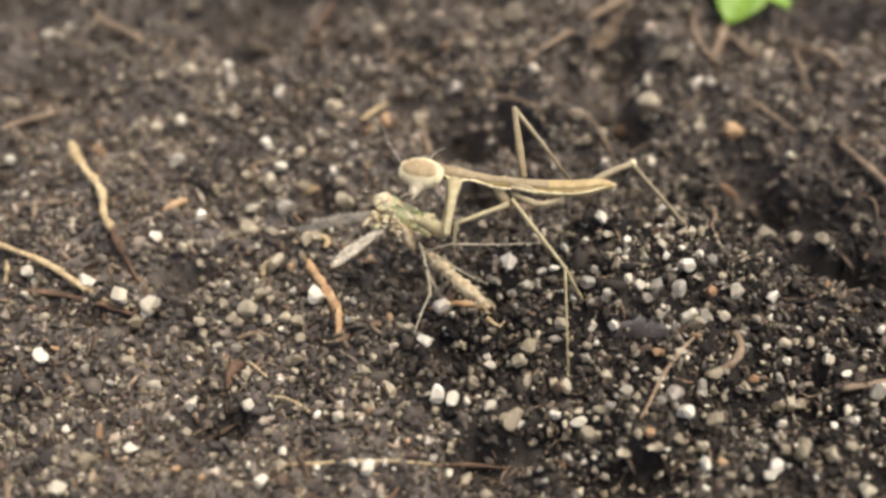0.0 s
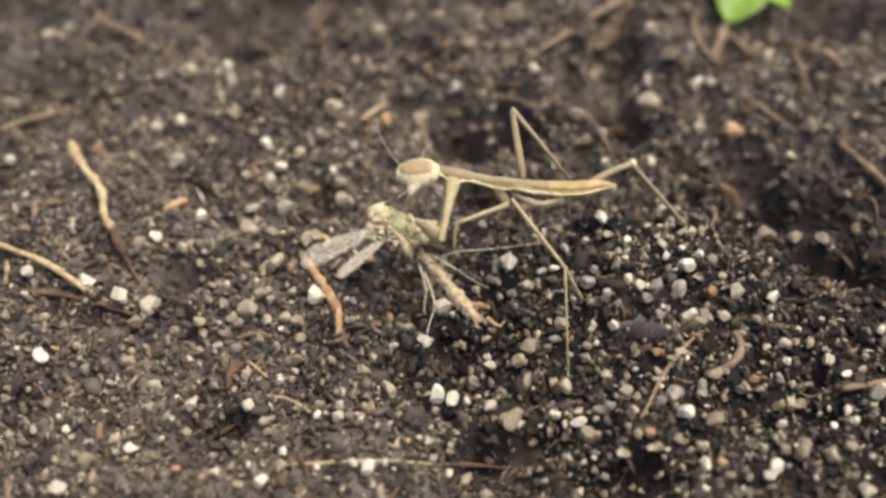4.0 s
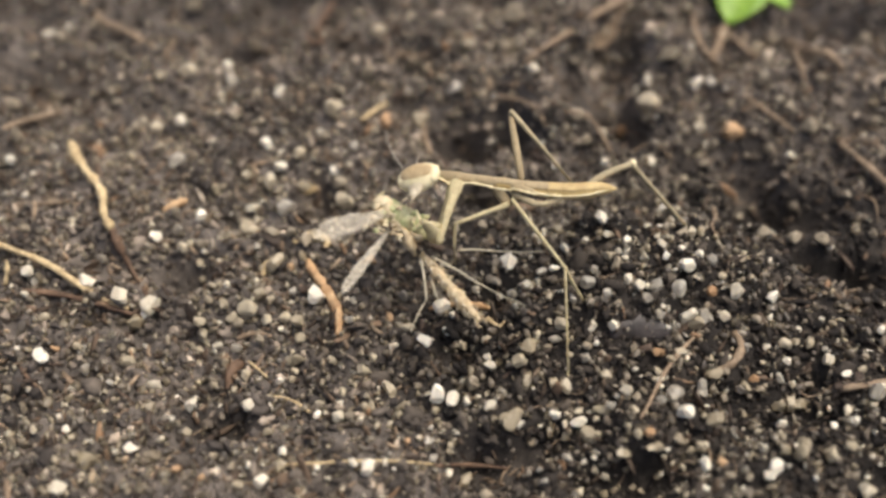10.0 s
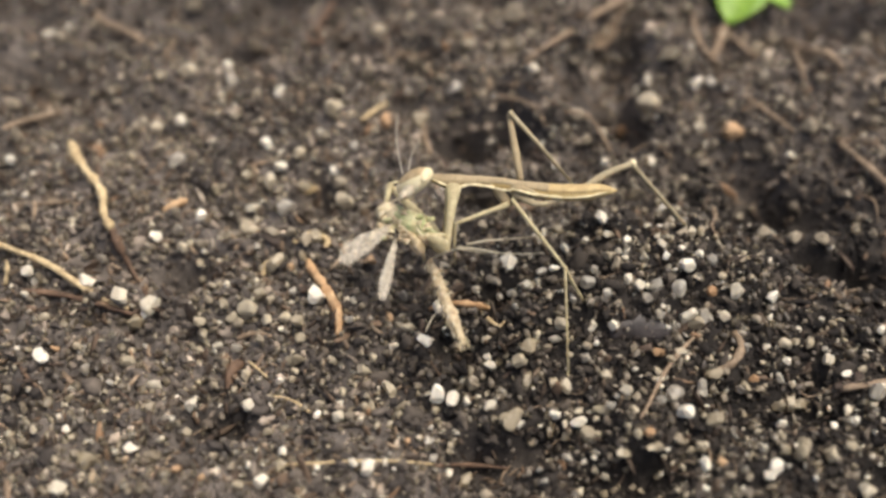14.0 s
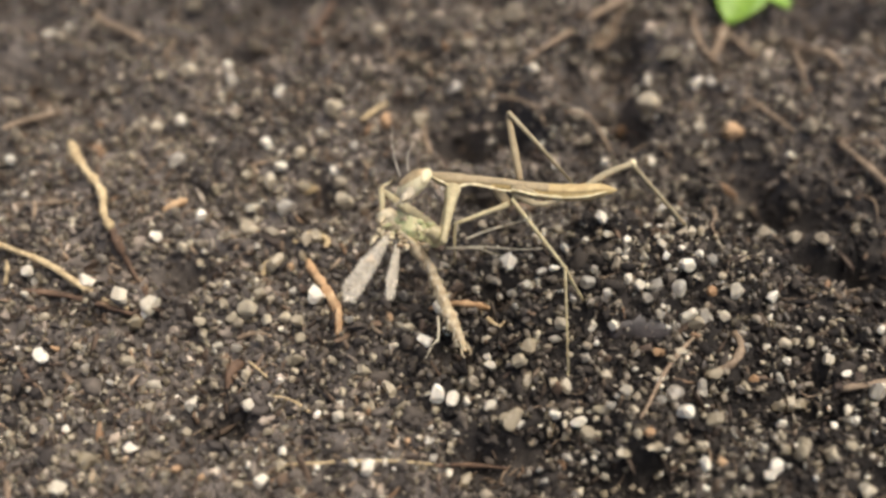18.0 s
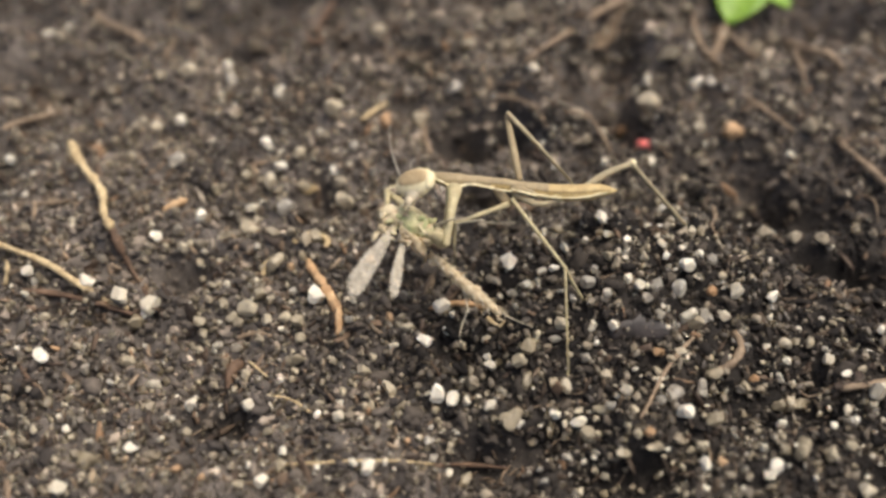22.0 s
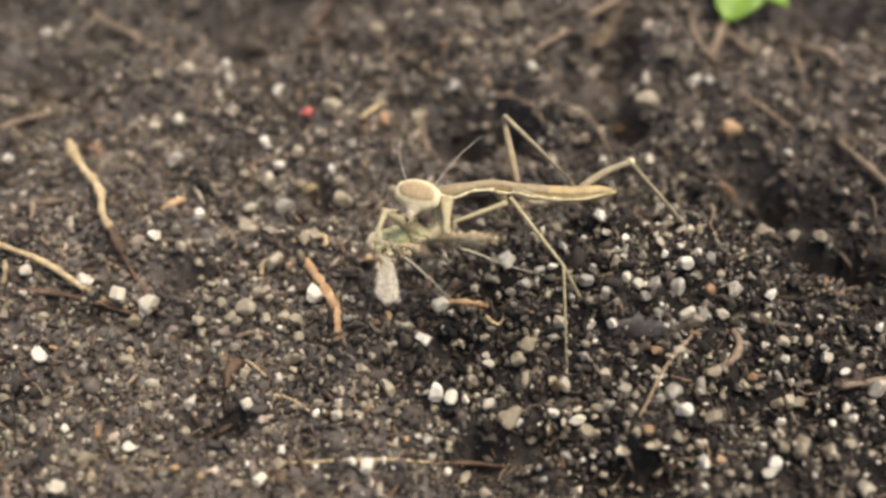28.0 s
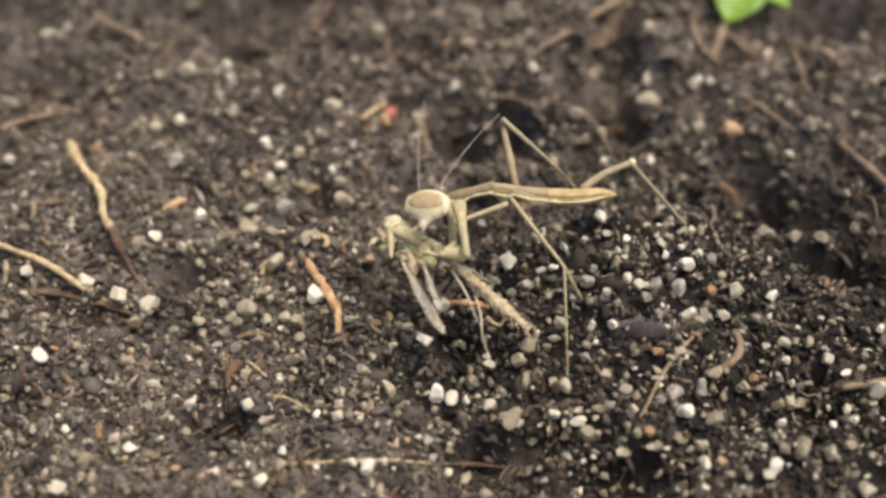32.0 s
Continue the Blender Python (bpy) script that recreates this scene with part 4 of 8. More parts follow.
strand("dry_root", "brown branching root at the rim of a hollow", "root", ((12.61, 23.90, 0.80, 0.49), (11.20, 22.75, 0.70, 0.41), (9.34, 19.86, 0.40, 0.23)))
strand("dry_root", "tan root arching over the soil", "root", ((25.53, 24.15, 0.90, 0.47), (25.25, 19.61, 0.90, 0.51), (26.07, 17.68, 0.80, 0.54), (27.11, 17.33, 0.30, 0.31)))
strand("dry_root", "tan root arching over the soil", "root", ((24.54, 20.27, 0.80, 0.35), (24.08, 17.02, 0.70, 0.35), (24.40, 16.16, 0.30, 0.23)))
strand("dry_root", "grey-tan root fibre on dark soil", "root", ((27.45, 4.73, 1.00, 0.44), (26.75, 5.99, 0.90, 0.45), (26.42, 8.68, 0.80, 0.46), (25.43, 10.89, 0.30, 0.30)))
strand("rootlet", "thin grey rootlet standing on the mound", "root", ((16.33, 5.04, 0.90, 0.17), (16.36, 4.25, 0.70, 0.21), (15.30, 1.56, 0.40, 0.16), (15.85, 1.12, 0.10, 0.13)))
strand("dry_root", "faded root fibre lying over the far soil", "root", ((-26.14, 24.87, 0.80, 0.49), (-24.64, 23.81, 0.70, 0.48), (-21.47, 20.86, 0.60, 0.43), (-18.36, 18.50, 0.30, 0.27)))
strand("dry_root", "faded root fibre lying over the far soil", "root", ((-29.11, 11.12, 0.60, 0.32), (-27.51, 12.90, 0.60, 0.33), (-25.56, 14.73, 0.30, 0.22)))
strand("twig", "small tan wood sliver on the soil", "straw", ((-5.30, 12.71, 0.40, 0.26), (-4.54, 13.81, 0.40, 0.30), (-3.79, 15.16, 0.40, 0.19)))
strand("rootlet", "curled tan bark strip on the soil mound", "root", ((15.85, -4.60, 0.30, 0.37), (15.98, -5.73, 0.40, 0.45), (15.42, -6.71, 0.40, 0.45), (14.86, -6.92, 0.35, 0.42), (14.31, -7.33, 0.20, 0.30)))
strand("rootlet", "thin brown root arching over a dark hollow", "root", ((3.65, 15.63, 0.80, 0.24), (5.30, 14.85, 1.20, 0.26), (6.31, 13.15, 1.00, 0.26), (6.73, 11.78, 0.30, 0.18)))
strand("rootlet", "thin brown root arching over a dark hollow", "root", ((7.75, 11.78, 0.80, 0.22), (9.24, 11.90, 0.90, 0.22), (10.08, 10.67, 0.60, 0.22), (10.84, 9.91, 0.20, 0.14)))
strand("rootlet", "dull brown root lying under a straw fibre", "bark", ((-23.71, -1.55, 0.30, 0.29), (-21.56, -1.57, 0.35, 0.32), (-19.08, -2.48, 0.35, 0.32), (-16.75, -2.89, 0.20, 0.22)))
strand("rootlet", "short tan root stub upright in the soil", "straw", ((-24.80, 0.02, 0.80, 0.22), (-24.83, -0.34, 0.50, 0.26), (-25.03, -0.77, 0.10, 0.23)))
strand("fine_fibre", "thin pale fibre lying flat on the soil", "root", ((-26.65, 6.08, 0.30, 0.17), (-23.77, 5.29, 0.35, 0.21), (-21.27, 5.74, 0.30, 0.17)))
strand("rootlet", "brown root crossing dark soil", "root", ((20.01, 14.65, 0.50, 0.27), (21.14, 12.90, 0.50, 0.30), (22.76, 11.96, 0.20, 0.22)))
strand("rootlet", "brown root crossing dark soil", "root", ((17.85, 23.47, 0.80, 0.40), (17.65, 19.27, 0.70, 0.47), (19.47, 19.51, 0.30, 0.27)))
strand("rootlet", "thin brown root hanging in a hollow", "root", ((-1.21, 14.81, 0.60, 0.27), (-1.28, 13.32, 0.60, 0.28), (-0.80, 10.32, 0.20, 0.36)))
strand("rootlet", "looped pale rootlet on the soil", "straw", ((-10.40, -0.05, 0.20, 0.26), (-10.25, 0.55, 0.30, 0.33), (-9.59, 0.64, 0.35, 0.36), (-9.23, 0.60, 0.20, 0.26)))
strand("rootlet", "dark red-brown bark strip on the soil", "bark", ((-11.60, -7.05, 0.10, 0.43), (-11.58, -6.16, 0.20, 0.62), (-10.95, -5.55, 0.15, 0.37)))
strand("rootlet", "brown root fibre lying on the soil", "bark", ((-22.86, -6.24, 0.20, 0.15), (-21.66, -7.80, 0.25, 0.18), (-21.11, -8.18, 0.10, 0.12)))
strand("bark_flake", "dark smooth bark flake lying on the mound", "peat", ((8.76, -5.64, 0.05, 0.78), (9.72, -5.48, 0.08, 1.31), (10.95, -5.38, 0.08, 1.38), (11.97, -5.69, 0.05, 0.66)), 0.3)
strand("dry_root", "brown root mass at the rim of a hollow", "root", ((13.17, 25.24, 1.00, 0.73), (12.87, 24.29, 0.90, 0.73), (11.86, 22.98, 0.70, 0.57), (9.97, 19.48, 0.30, 0.31)))
strand("rootlet", "thin brown root stalk beside a seedling", "root", ((20.19, 22.90, 0.80, 0.63), (19.58, 21.38, 0.60, 0.60), (18.87, 19.72, 0.20, 0.39)))
strand("rootlet", "tan rootlet lying between sand grains", "straw", ((-7.99, 7.95, 0.20, 0.32), (-8.50, 7.61, 0.30, 0.43), (-8.97, 7.42, 0.20, 0.28)))
strand("rootlet", "brown root fibre lying on the soil", "root", ((-11.40, -4.18, 0.15, 0.22), (-10.42, -4.09, 0.20, 0.31), (-9.45, -4.34, 0.15, 0.22)))
strand("rootlet", "thin tan rootlet lying on the soil", "straw", ((-8.66, 1.68, 0.20, 0.30), (-7.73, 2.33, 0.30, 0.40), (-6.70, 1.81, 0.30, 0.36), (-6.81, 1.13, 0.20, 0.20)))
strand("rootlet", "brown root fibre lying on the soil", "rust", ((-16.70, 4.40, 0.20, 0.41), (-16.03, 4.68, 0.25, 0.54), (-15.47, 5.18, 0.20, 0.34)))
strand("rootlet", "brown root fibre on dark soil", "root", ((20.23, 21.82, 0.50, 0.32), (21.48, 19.78, 0.50, 0.35), (23.18, 18.68, 0.20, 0.24)))
strand("rootlet", "pale root fibre hanging over the hollow rim", "root", ((-4.96, 21.05, 0.40, 0.24), (-2.51, 19.49, 0.50, 0.27), (-0.54, 18.58, 0.30, 0.19)))


def build_seedling():
    """A seedling leaf at the far rim, out of focus."""
    base = new("seedling")
    x, y, z = 22.30, 26.01, -1.39
    base.matrix_world = pose(x * MM, y * MM, z * MM)
    tagged(base, "bright green seedling leaf over the soil", "plant")
    part("stem", strand_mesh([(0, 0, -0.3), (0.1, 0.1, 0.8), (0.0, 0.2, 1.5)], [0.28, 0.25, 0.2], n=8), "leaf", base)
    for turn, length, wide, lean in ((-118, 4.6, 1.9, 6), (-66, 2.2, 1.2, 2), (-43, 3.5, 1.3, 6), (80, 5.0, 1.8, -20), (170, 4.0, 1.5, -20)):
        bm = bmesh.new()
        rows = []
        for i in range(9):
            u = i / 8
            w = wide * math.sin(math.pi * min(0.02 + u * 0.97, 1)) ** 0.7
            rows.append([(length * u, w * s, 0.35 * abs(s) * w - 0.5 * u * u) for s in (-1, -0.5, 0, 0.5, 1)])
        top = [[bm.verts.new(p) for p in r] for r in rows]
        low = [[bm.verts.new((p[0], p[1], p[2] - 0.12)) for p in r] for r in rows]
        for i in range(8):
            for j in range(4):
                bm.faces.new((top[i][j], top[i + 1][j], top[i + 1][j + 1], top[i][j + 1]))
                bm.faces.new((low[i][j + 1], low[i + 1][j + 1], low[i + 1][j], low[i][j]))
            for j in (0, 4):
                bm.faces.new((top[i][j], low[i][j], low[i + 1][j], top[i + 1][j]))
        for i in (0, 8):
            for j in range(4):
                bm.faces.new((top[i][j], top[i][j + 1], low[i][j + 1], low[i][j]))
        leaf = part("leaf", bm, "leaf", base)
        leaf.matrix_basis = pose(0, 0.0002, 0.0015, 0, lean, turn)


build_seedling()

# ---- the mantis ----
# Both insects are shaped side-on: x along the mantis to its tail, y up its side, z out of it. U is the modelling unit.
U = 3.0115e-05
SIDE = pose(0, -3 * BACK * MM, 3 * RISE * MM, 90 - TILT)
MOVE = {}


def build_mantis():
    mantis = new("praying_mantis")
    mantis.matrix_world = SIDE
    tagged(mantis, "slender tan praying mantis nymph eating a midge", "insect")

    # Hind body: tail end at +x, waist at the origin.
    spine = ((-48, 10, 5), (-42, 10.5, 8), (-30, 9.5, 10), (-12, 7.5, 11), (4, 4.5, 10.5), (25, 0.5, 12), (50, -3.5, 13.5), (80, -7, 15), (110, -7.5, 14.5), (140, -6, 14), (160, -3.5, 11.5), (174, -3.5, 7.5), (183, -4, 3), (187, -4, 1))
    body = part("abdomen", spindle([(x, y, 0, r, r * 0.92) for x, y, r in spine], 16), "belly", mantis, "yellow-tan segmented abdomen with pale ridges", U)
    MOVE["hind_body"] = body

    def girth(x):
        """Middle and radius of the hind body at x."""
        xs = [s[0] for s in spine]
        return float(np.interp(x, xs, [s[1] for s in spine])), float(np.interp(x, xs, [s[2] for s in spine]))

    for k in range(10):
        x0, x1 = -46 + k * 22, -23 + k * 22
        plate, rings = bmesh.new(), []
        for xx, proud in ((x0, 1.02), (x0 + 0.3, 1.02), (x0 + 6, 1.03), (x1 - 4, 1.033), (x1 - 0.3, 1.028), (x1, 1.028)):
            y, r = girth(xx)
            arc = [math.radians(a) for a in range(-6, 190, 14)]
            outer = [(xx, y + r * proud * math.sin(a), r * 0.92 * proud * math.cos(a)) for a in arc]
            inner = [(xx, y + r * 0.9 * math.sin(a), r * 0.83 * math.cos(a)) for a in arc]
            rings.append(outer + inner[::-1])
        ring_loft(plate, rings)
        part("back_plate", plate, "hide" if k < 5 else "rear", body, "", U)
    part("side_ridge", strand_mesh([(28, -8, 12), (45, -12, 13), (65, -15, 13.5), (85, -17, 13.5), (105, -17, 12)], [1.2, 3.0, 3.6, 3.2, 1.4], n=7, rough=0.4, flat=0.7), "edge", body, "pale cream ridge along the side", U)
    part("side_ridge", strand_mesh([(92, -17, 12), (115, -17, 12), (140, -14, 11.5), (160, -9, 9), (182, -4, 3)], [1.2, 2.6, 2.8, 2.2, 0.8], n=7, rough=0.4, flat=0.7), "edge", body, "pale cream ridge along the side", U)
    part("wing_pad", spindle([(-2, 2, 8, 4, 3), (15, -2, 10, 6, 4), (35, -7, 11.5, 5, 3), (48, -12, 12, 2, 1.5)], 9), "hide", body, "", U)
    part("pad_margin", strand_mesh([(-42, 2, 8), (-26, -2, 9.5), (-9, -5, 11), (1, -4.5, 10)], [1.2, 2.8, 3.2, 1.4], n=7, rough=0.4, flat=0.7), "edge", body, "pale cream margin", U)
    part("pad_margin", strand_mesh([(-2, -1, 11), (14, -6, 13), (32, -11, 14), (46, -14, 13)], [1.2, 3.0, 3.4, 1.2], n=7, rough=0.4, flat=0.7), "edge", body, "pale cream margin", U)

    for k in range(7):
        y, r = girth(22 + k * 22)
        part("joint_fold", strand_mesh([(20 + k * 22, y + r * 0.78 * math.sin(a), r * 0.98 * math.cos(a)) for a in (-0.9, -0.4, 0.1, 0.6)], [0.5, 0.9, 0.9, 0.5], n=5), "rear", body, "", U)

    # Long pronotum: from its joint (origin) to the neck.
    pro = part("pronotum", spindle([(-14, 0, 0, 6, 6), (-8, 0, 0, 9, 8), (5, 0, 0, 10, 9), (38, 1, 0, 10, 9), (58, 3, 0, 13, 12), (75, 4, 0, 13.5, 13), (89, 3, 0, 11, 10), (101, 1, 0, 8.5, 8), (111, -1, 0, 5.5, 5), (117, -2, 0, 2, 2)], 16), "hide", mantis, "", U)
    part("side_ridge", strand_mesh([(-8, 8, 6), (6, 8.5, 8), (34, 8, 10), (55, 14, 12), (67, 16, 12), (81, 11, 12), (97, 5, 9), (113, -2, 3)], [1.6, 2.4, 2.4, 3.0, 3.2, 3.0, 2.2, 0.9], n=7, rough=0.4, flat=0.7), "edge", pro, "pale cream margin", U)
    MOVE["pronotum"] = pro

    # Head: a broad lens from eye to eye with a tan crown, and a narrow face below it.
    bm = bmesh.new()
    rings = []
    for y, half, deep, zz in ((25, 10, 4, 2), (22, 22, 8, 2), (14, 33, 12, 2), (2, 38, 14, 2), (-9, 36, 13, 2), (-17, 27, 10, 1), (-23, 15, 6, 0)):
        rings.append([(half * math.cos(math.tau * k / 20), y, zz + deep * math.sin(math.tau * k / 20)) for k in range(20)])
    h = U * 1.12
    head = part("head", ring_loft(bm, rings), "edge", mantis, "cream rimmed broad head", h)
    part("crown", egg(30, 16, 6, (0, 4, 11.6), 24, 12), "crown", head, "tan-brown oval crown", h)
    bm = bmesh.new()
    rings = []
    for y, half, deep, zz in ((-6, 25, 10, 0), (-15, 20, 10, 1), (-23, 14, 9, 2), (-31, 9, 7, 3), (-37, 6, 5, 3)):
        rings.append([(half * math.cos(math.tau * k / 16), y, zz + deep * math.sin(math.tau * k / 16)) for k in range(16)])
    part("face", ring_loft(bm, rings), "face", head, "dull tan tapering face", h)
    for side in (-1, 1):
        part("eye", egg(8, 16, 9, (side * 30, 1, 3), 14, 10), "edge", head, "pale cream compound eye", h)
        part("palp", strand_mesh([(side * 6, -36, 6), (side * 9 - 6, -45, 9), (side * 10 - 10, -50, 6)], [1.7, 1.5, 0.7], n=6), "face", head, "", h)
        part("jaw", spindle([(-4, -39, 5, 2.2, 2.2), (0, -43, 6, 2.6, 2.2), (4, -46, 5, 1.2, 1.2)], 8), "dark", head, "dark jaw tip", h)
    part("upper_lip", egg(7, 8, 5, (0, -34, 8), 12, 8), "face", head, "", h)
    MOVE["head"] = head
    for k, la in ((1, 158), (2, 178)):
        MOVE["antenna%d" % k] = part("antenna", strand_mesh([(0, 0, 0), (la * 0.33, 4, 0), (la * 0.66, 4, 0), (la, -3, 0)], [1.5, 1.2, 0.95, 0.6], n=6), "feeler", mantis, "hair-thin dark antenna", U)

    # Grasping forelegs.
    for k, (lc, lf, lt) in (("near", (110, 88, 33)), ("far", (100, 151, 72))):
        c = part("fore_coxa", spindle([(-9, 0, -2, 9, 6), (-2, 0, 0, 13, 8), (lc * 0.12, 0, 0, 12, 9), (lc * 0.3, 0, 0, 9, 8), (lc * 0.6, 0, 0, 7, 6.5), (lc * 0.9, 0, 0, 6.5, 6), (lc + 2, 0, 0, 6.5, 6), (lc + 7, 0, 0, 3, 3.5)], 12), "limb", mantis, "", U)
        f = part("fore_femur", spindle([(-6, 0, 0, 6, 5), (0, 0, 0, 9, 7), (lf * 0.25, 1, 0, 14, 10), (lf * 0.55, 0, 0, 11, 8), (lf * 0.85, 0, 0, 6.5, 5.5), (lf, 0, 0, 5.5, 5), (lf + 4, 0, 0, 3, 3)], 12), "limb", mantis, "", U)
        for s in range(6):
            x = lf * (0.3 + s * 0.11)
            part("spine", strand_mesh([(x, -6, 3), (x - 2, -11, 4), (x - 5, -14, 4)], [1.4, 0.9, 0.3], n=5), "edge", f, "", U)
        t = part("fore_tibia", spindle([(-4, 0, 0, 4, 4), (0, 0, 0, 6, 5), (lt * 0.5, 0, 0, 5, 4.5), (lt * 0.9, 0, 0, 4, 4), (lt, 0, 0, 2.5, 2.5)], 10), "limb", mantis, "", U)
        part("claw", strand_mesh([(-2, 0, 0), (-8, 5, 0), (-12, 13, 0), (-16, 20, 0)], [2.6, 2.2, 1.6, 0.6], n=7), "edge", t, "thin pale foot", U)
        for part_name, ob in (("coxa", c), ("femur", f), ("tibia", t)):
            MOVE[k + "_" + part_name] = ob

    # Walking legs that stay in place: hip, knee, ankle, toe.
    def leg(kind, hip, knee, ankle, toe, thick, bow=None, skin="limb"):
        def rod(name, a, b, r0, r1, mid, m=None):
            m = m or [(a[i] + b[i]) / 2 for i in range(3)]
            return part(name, strand_mesh([a, m, b], [r0, mid, r1], n=8), skin, mantis, "", MM)
        rod(kind + "_femur", hip, knee, 0.22 * thick, 0.14 * thick, 0.18 * thick, bow)
        part(kind + "_knee", egg(0.165 * thick, 0.165 * thick, 0.165 * thick, knee, 10, 7), skin, mantis, "", MM)
        rod(kind + "_tibia", knee, ankle, 0.13 * thick, 0.08 * thick, 0.11 * thick)
        rod(kind + "_foot", ankle, toe, 0.08 * thick, 0.05 * thick, 0.08 * thick)

    # The far hind leg wears the duller skin to stand in for its shade.
    leg("hind", (7.499, 3.140, -0.700), (10.200, 4.611, -0.800), (13.774, 1.243, -3.348), (14.436, 0.728, -2.921), 1.15, (8.780, 4.024, -0.700), "dull")
    part("knee_cap", ruffle(egg(0.24, 0.21, 0.2, (10.25, 4.62, -0.78), 12, 9), 0.06, 0.2, 5), "edge", mantis, "pale cream knee", MM)
    leg("hind", (3.631, 2.671, 0.200), (6.368, -0.973, 1.200), (6.562, -6.325, 1.056), (6.443, -6.914, 1.316), 0.62)
    leg("middle", (3.469, 2.362, 0.400), (0.651, 1.331, 1.000), (0.596, 0.030, 0.600), (0.725, -0.955, -5.343), 0.72)
    part("middle_foot", strand_mesh([(6.368, -0.973, 1.200), (6.938, -1.914, 0.400), (7.555, -2.810, -0.197)], [0.11, 0.10, 0.06], n=7), "limb", mantis, "", MM)
    part("hip", spindle([(-28, 6, 0, 3, 4), (-10, 2, 0, 9, 8), (8, -2, 0, 10, 8), (24, -4, 0, 5, 5)], 10), "hide", mantis, "", U).matrix_basis = at(3.137, 2.836, -0.100, 0, -38)
    part("hind_coxa", strand_mesh([(3.680, 2.987, -0.100), (4.329, 2.645, 0.100), (4.922, 2.401, 0.200), (5.492, 2.401, 0.200), (6.073, 2.585, 0.100), (6.625, 2.891, 0.000)], [0.13, 0.19, 0.18, 0.17, 0.16, 0.09], n=9, rough=0.12), "dull", mantis, "", MM)
    f = part("middle_femur", spindle([(-4, 0, 0, 4, 4), (0, 0, 0, 6.5, 6), (121 * 0.4, 0, 0, 7.5, 7), (121, 0, 0, 5, 5), (121 + 4, 0, 0, 3, 3)], 10), "hide", mantis, "", U)
    t = part("middle_tibia", spindle([(-3, 0, 0, 3, 3), (0, 0, 0, 5, 5), (175 * 0.5, 1, 0, 4, 4), (175, 0, 0, 2.5, 2.5)], 9), "dull", mantis, "", U)
    part("middle_foot", strand_mesh([(175 - 2, 0, 0), (175 + 20, -4, 0), (175 + 36, -4, 0)], [2.4, 2.0, 1.2], n=6), "limb", t, "", U)
    MOVE["mid_femur"], MOVE["mid_tibia"] = f, t


def build_midge():
    midge = new("midge")
    midge.matrix_world = SIDE
    tagged(midge, "pale green midge held by the mantis", "insect")
    part("thorax", ruffle(spindle([(-44, 6, 0, 6, 7), (-36, 6, 0, 12, 12), (-27, 6, 0, 16, 14), (-18, 5, 0, 18, 16), (-9, 4, 0, 19, 17), (0, 2, 0, 20, 18), (9, 0, 0, 19, 17), (18, -3, 0, 17, 16), (27, -6, 0, 15, 14), (36, -9, 0, 12, 12), (50, -13, 0, 6, 6)], 20), 9.0, 14.0, 1), "green", midge, "green-tinged humped thorax", U * 1.1)
    part("collar", ruffle(spindle([(-54, 11, 3, 4, 5), (-47, 10, 3, 11, 10), (-42, 9, 3, 14, 12), (-36, 8, 3, 16, 13), (-28, 6, 3, 15, 13), (-20, 5, 2, 9, 9)], 16), 7.0, 11.0, 2), "cream", midge, "", U * 1.12)
    part("belly", ruffle(spindle([(-10, -10, 4, 8, 9), (-3, -14, 5, 12, 11), (4, -19, 5, 14, 12), (11, -23, 5, 14, 13), (18, -27, 5, 13, 13), (23, -32, 5, 12, 12), (28, -37, 4, 10, 11), (33, -46, 3, 5, 6)], 16), 9.0, 12.0, 3), "flesh", midge, "torn cream underside", U * 1.12)
    rnd = random.Random(21)
    for k in range(34):
        x, y = rnd.uniform(-54, 40), rnd.uniform(-30, 15)
        a, l = rnd.uniform(0, math.tau), rnd.uniform(6, 14)
        part("shred", strand_mesh([(x, y, 9), (x + l * 0.5 * math.cos(a), y + l * 0.5 * math.sin(a), 14), (x + l * math.cos(a), y + l * math.sin(a), 16)], [7.5, 5.5, 1.5], n=7, rough=0.45, seed=k, flat=0.45), ("cream", "green", "flesh", "cream")[k % 4], midge, "", U * 1.12)
    for k in (1, 2):
        part("balancer", strand_mesh([(-30 + k * 4, -8, 14), (-30 + k * 4, -16, 18), (-29 + k * 4, -20, 19)], [1.2, 1.2, 3.0], n=7), "edge", midge, "", U * 1.12)

    # Abdomen in rings.
    la = 185
    bm = bmesh.new()
    stations = []
    for k in range(9):
        x0, x1 = la * k / 9, la * (k + 1) / 9
        r = (7, 8.5, 9.5, 10, 11, 11.5, 11, 9, 6)[k]
        sag, fat = rnd.uniform(-1.6, 1.6), rnd.uniform(0.9, 1.14)
        stations += [(x0 + 1, sag * 0.5, 0, r * 0.84, r * 0.8), (x0 + (x1 - x0) * 0.5, sag, 0, r * fat, r * 0.95), (x1 - 2, sag * 0.8, 0, r * 1.06 * fat, r)]
    stations.append((la + 3, 0, 0, 3, 3))
    ab = part("abdomen", ruffle(spindle(stations, 16, bm), 5.0, 7.0, 4), "flesh", midge, "tan ringed abdomen", U)
    for side in (-1, 1):
        part("clasper", strand_mesh([(la - 2, side * 5, 2), (la + 8, side * 8, 3), (la + 14, side * 4, 3)], [2.2, 2.0, 0.8], n=6), "flesh", ab, "", U)
    for k in range(26):
        x, a = la * (0.06 + 0.036 * k), rnd.uniform(0, math.tau)
        y, z = 8 * math.cos(a), 6 * abs(math.sin(a)) + 3
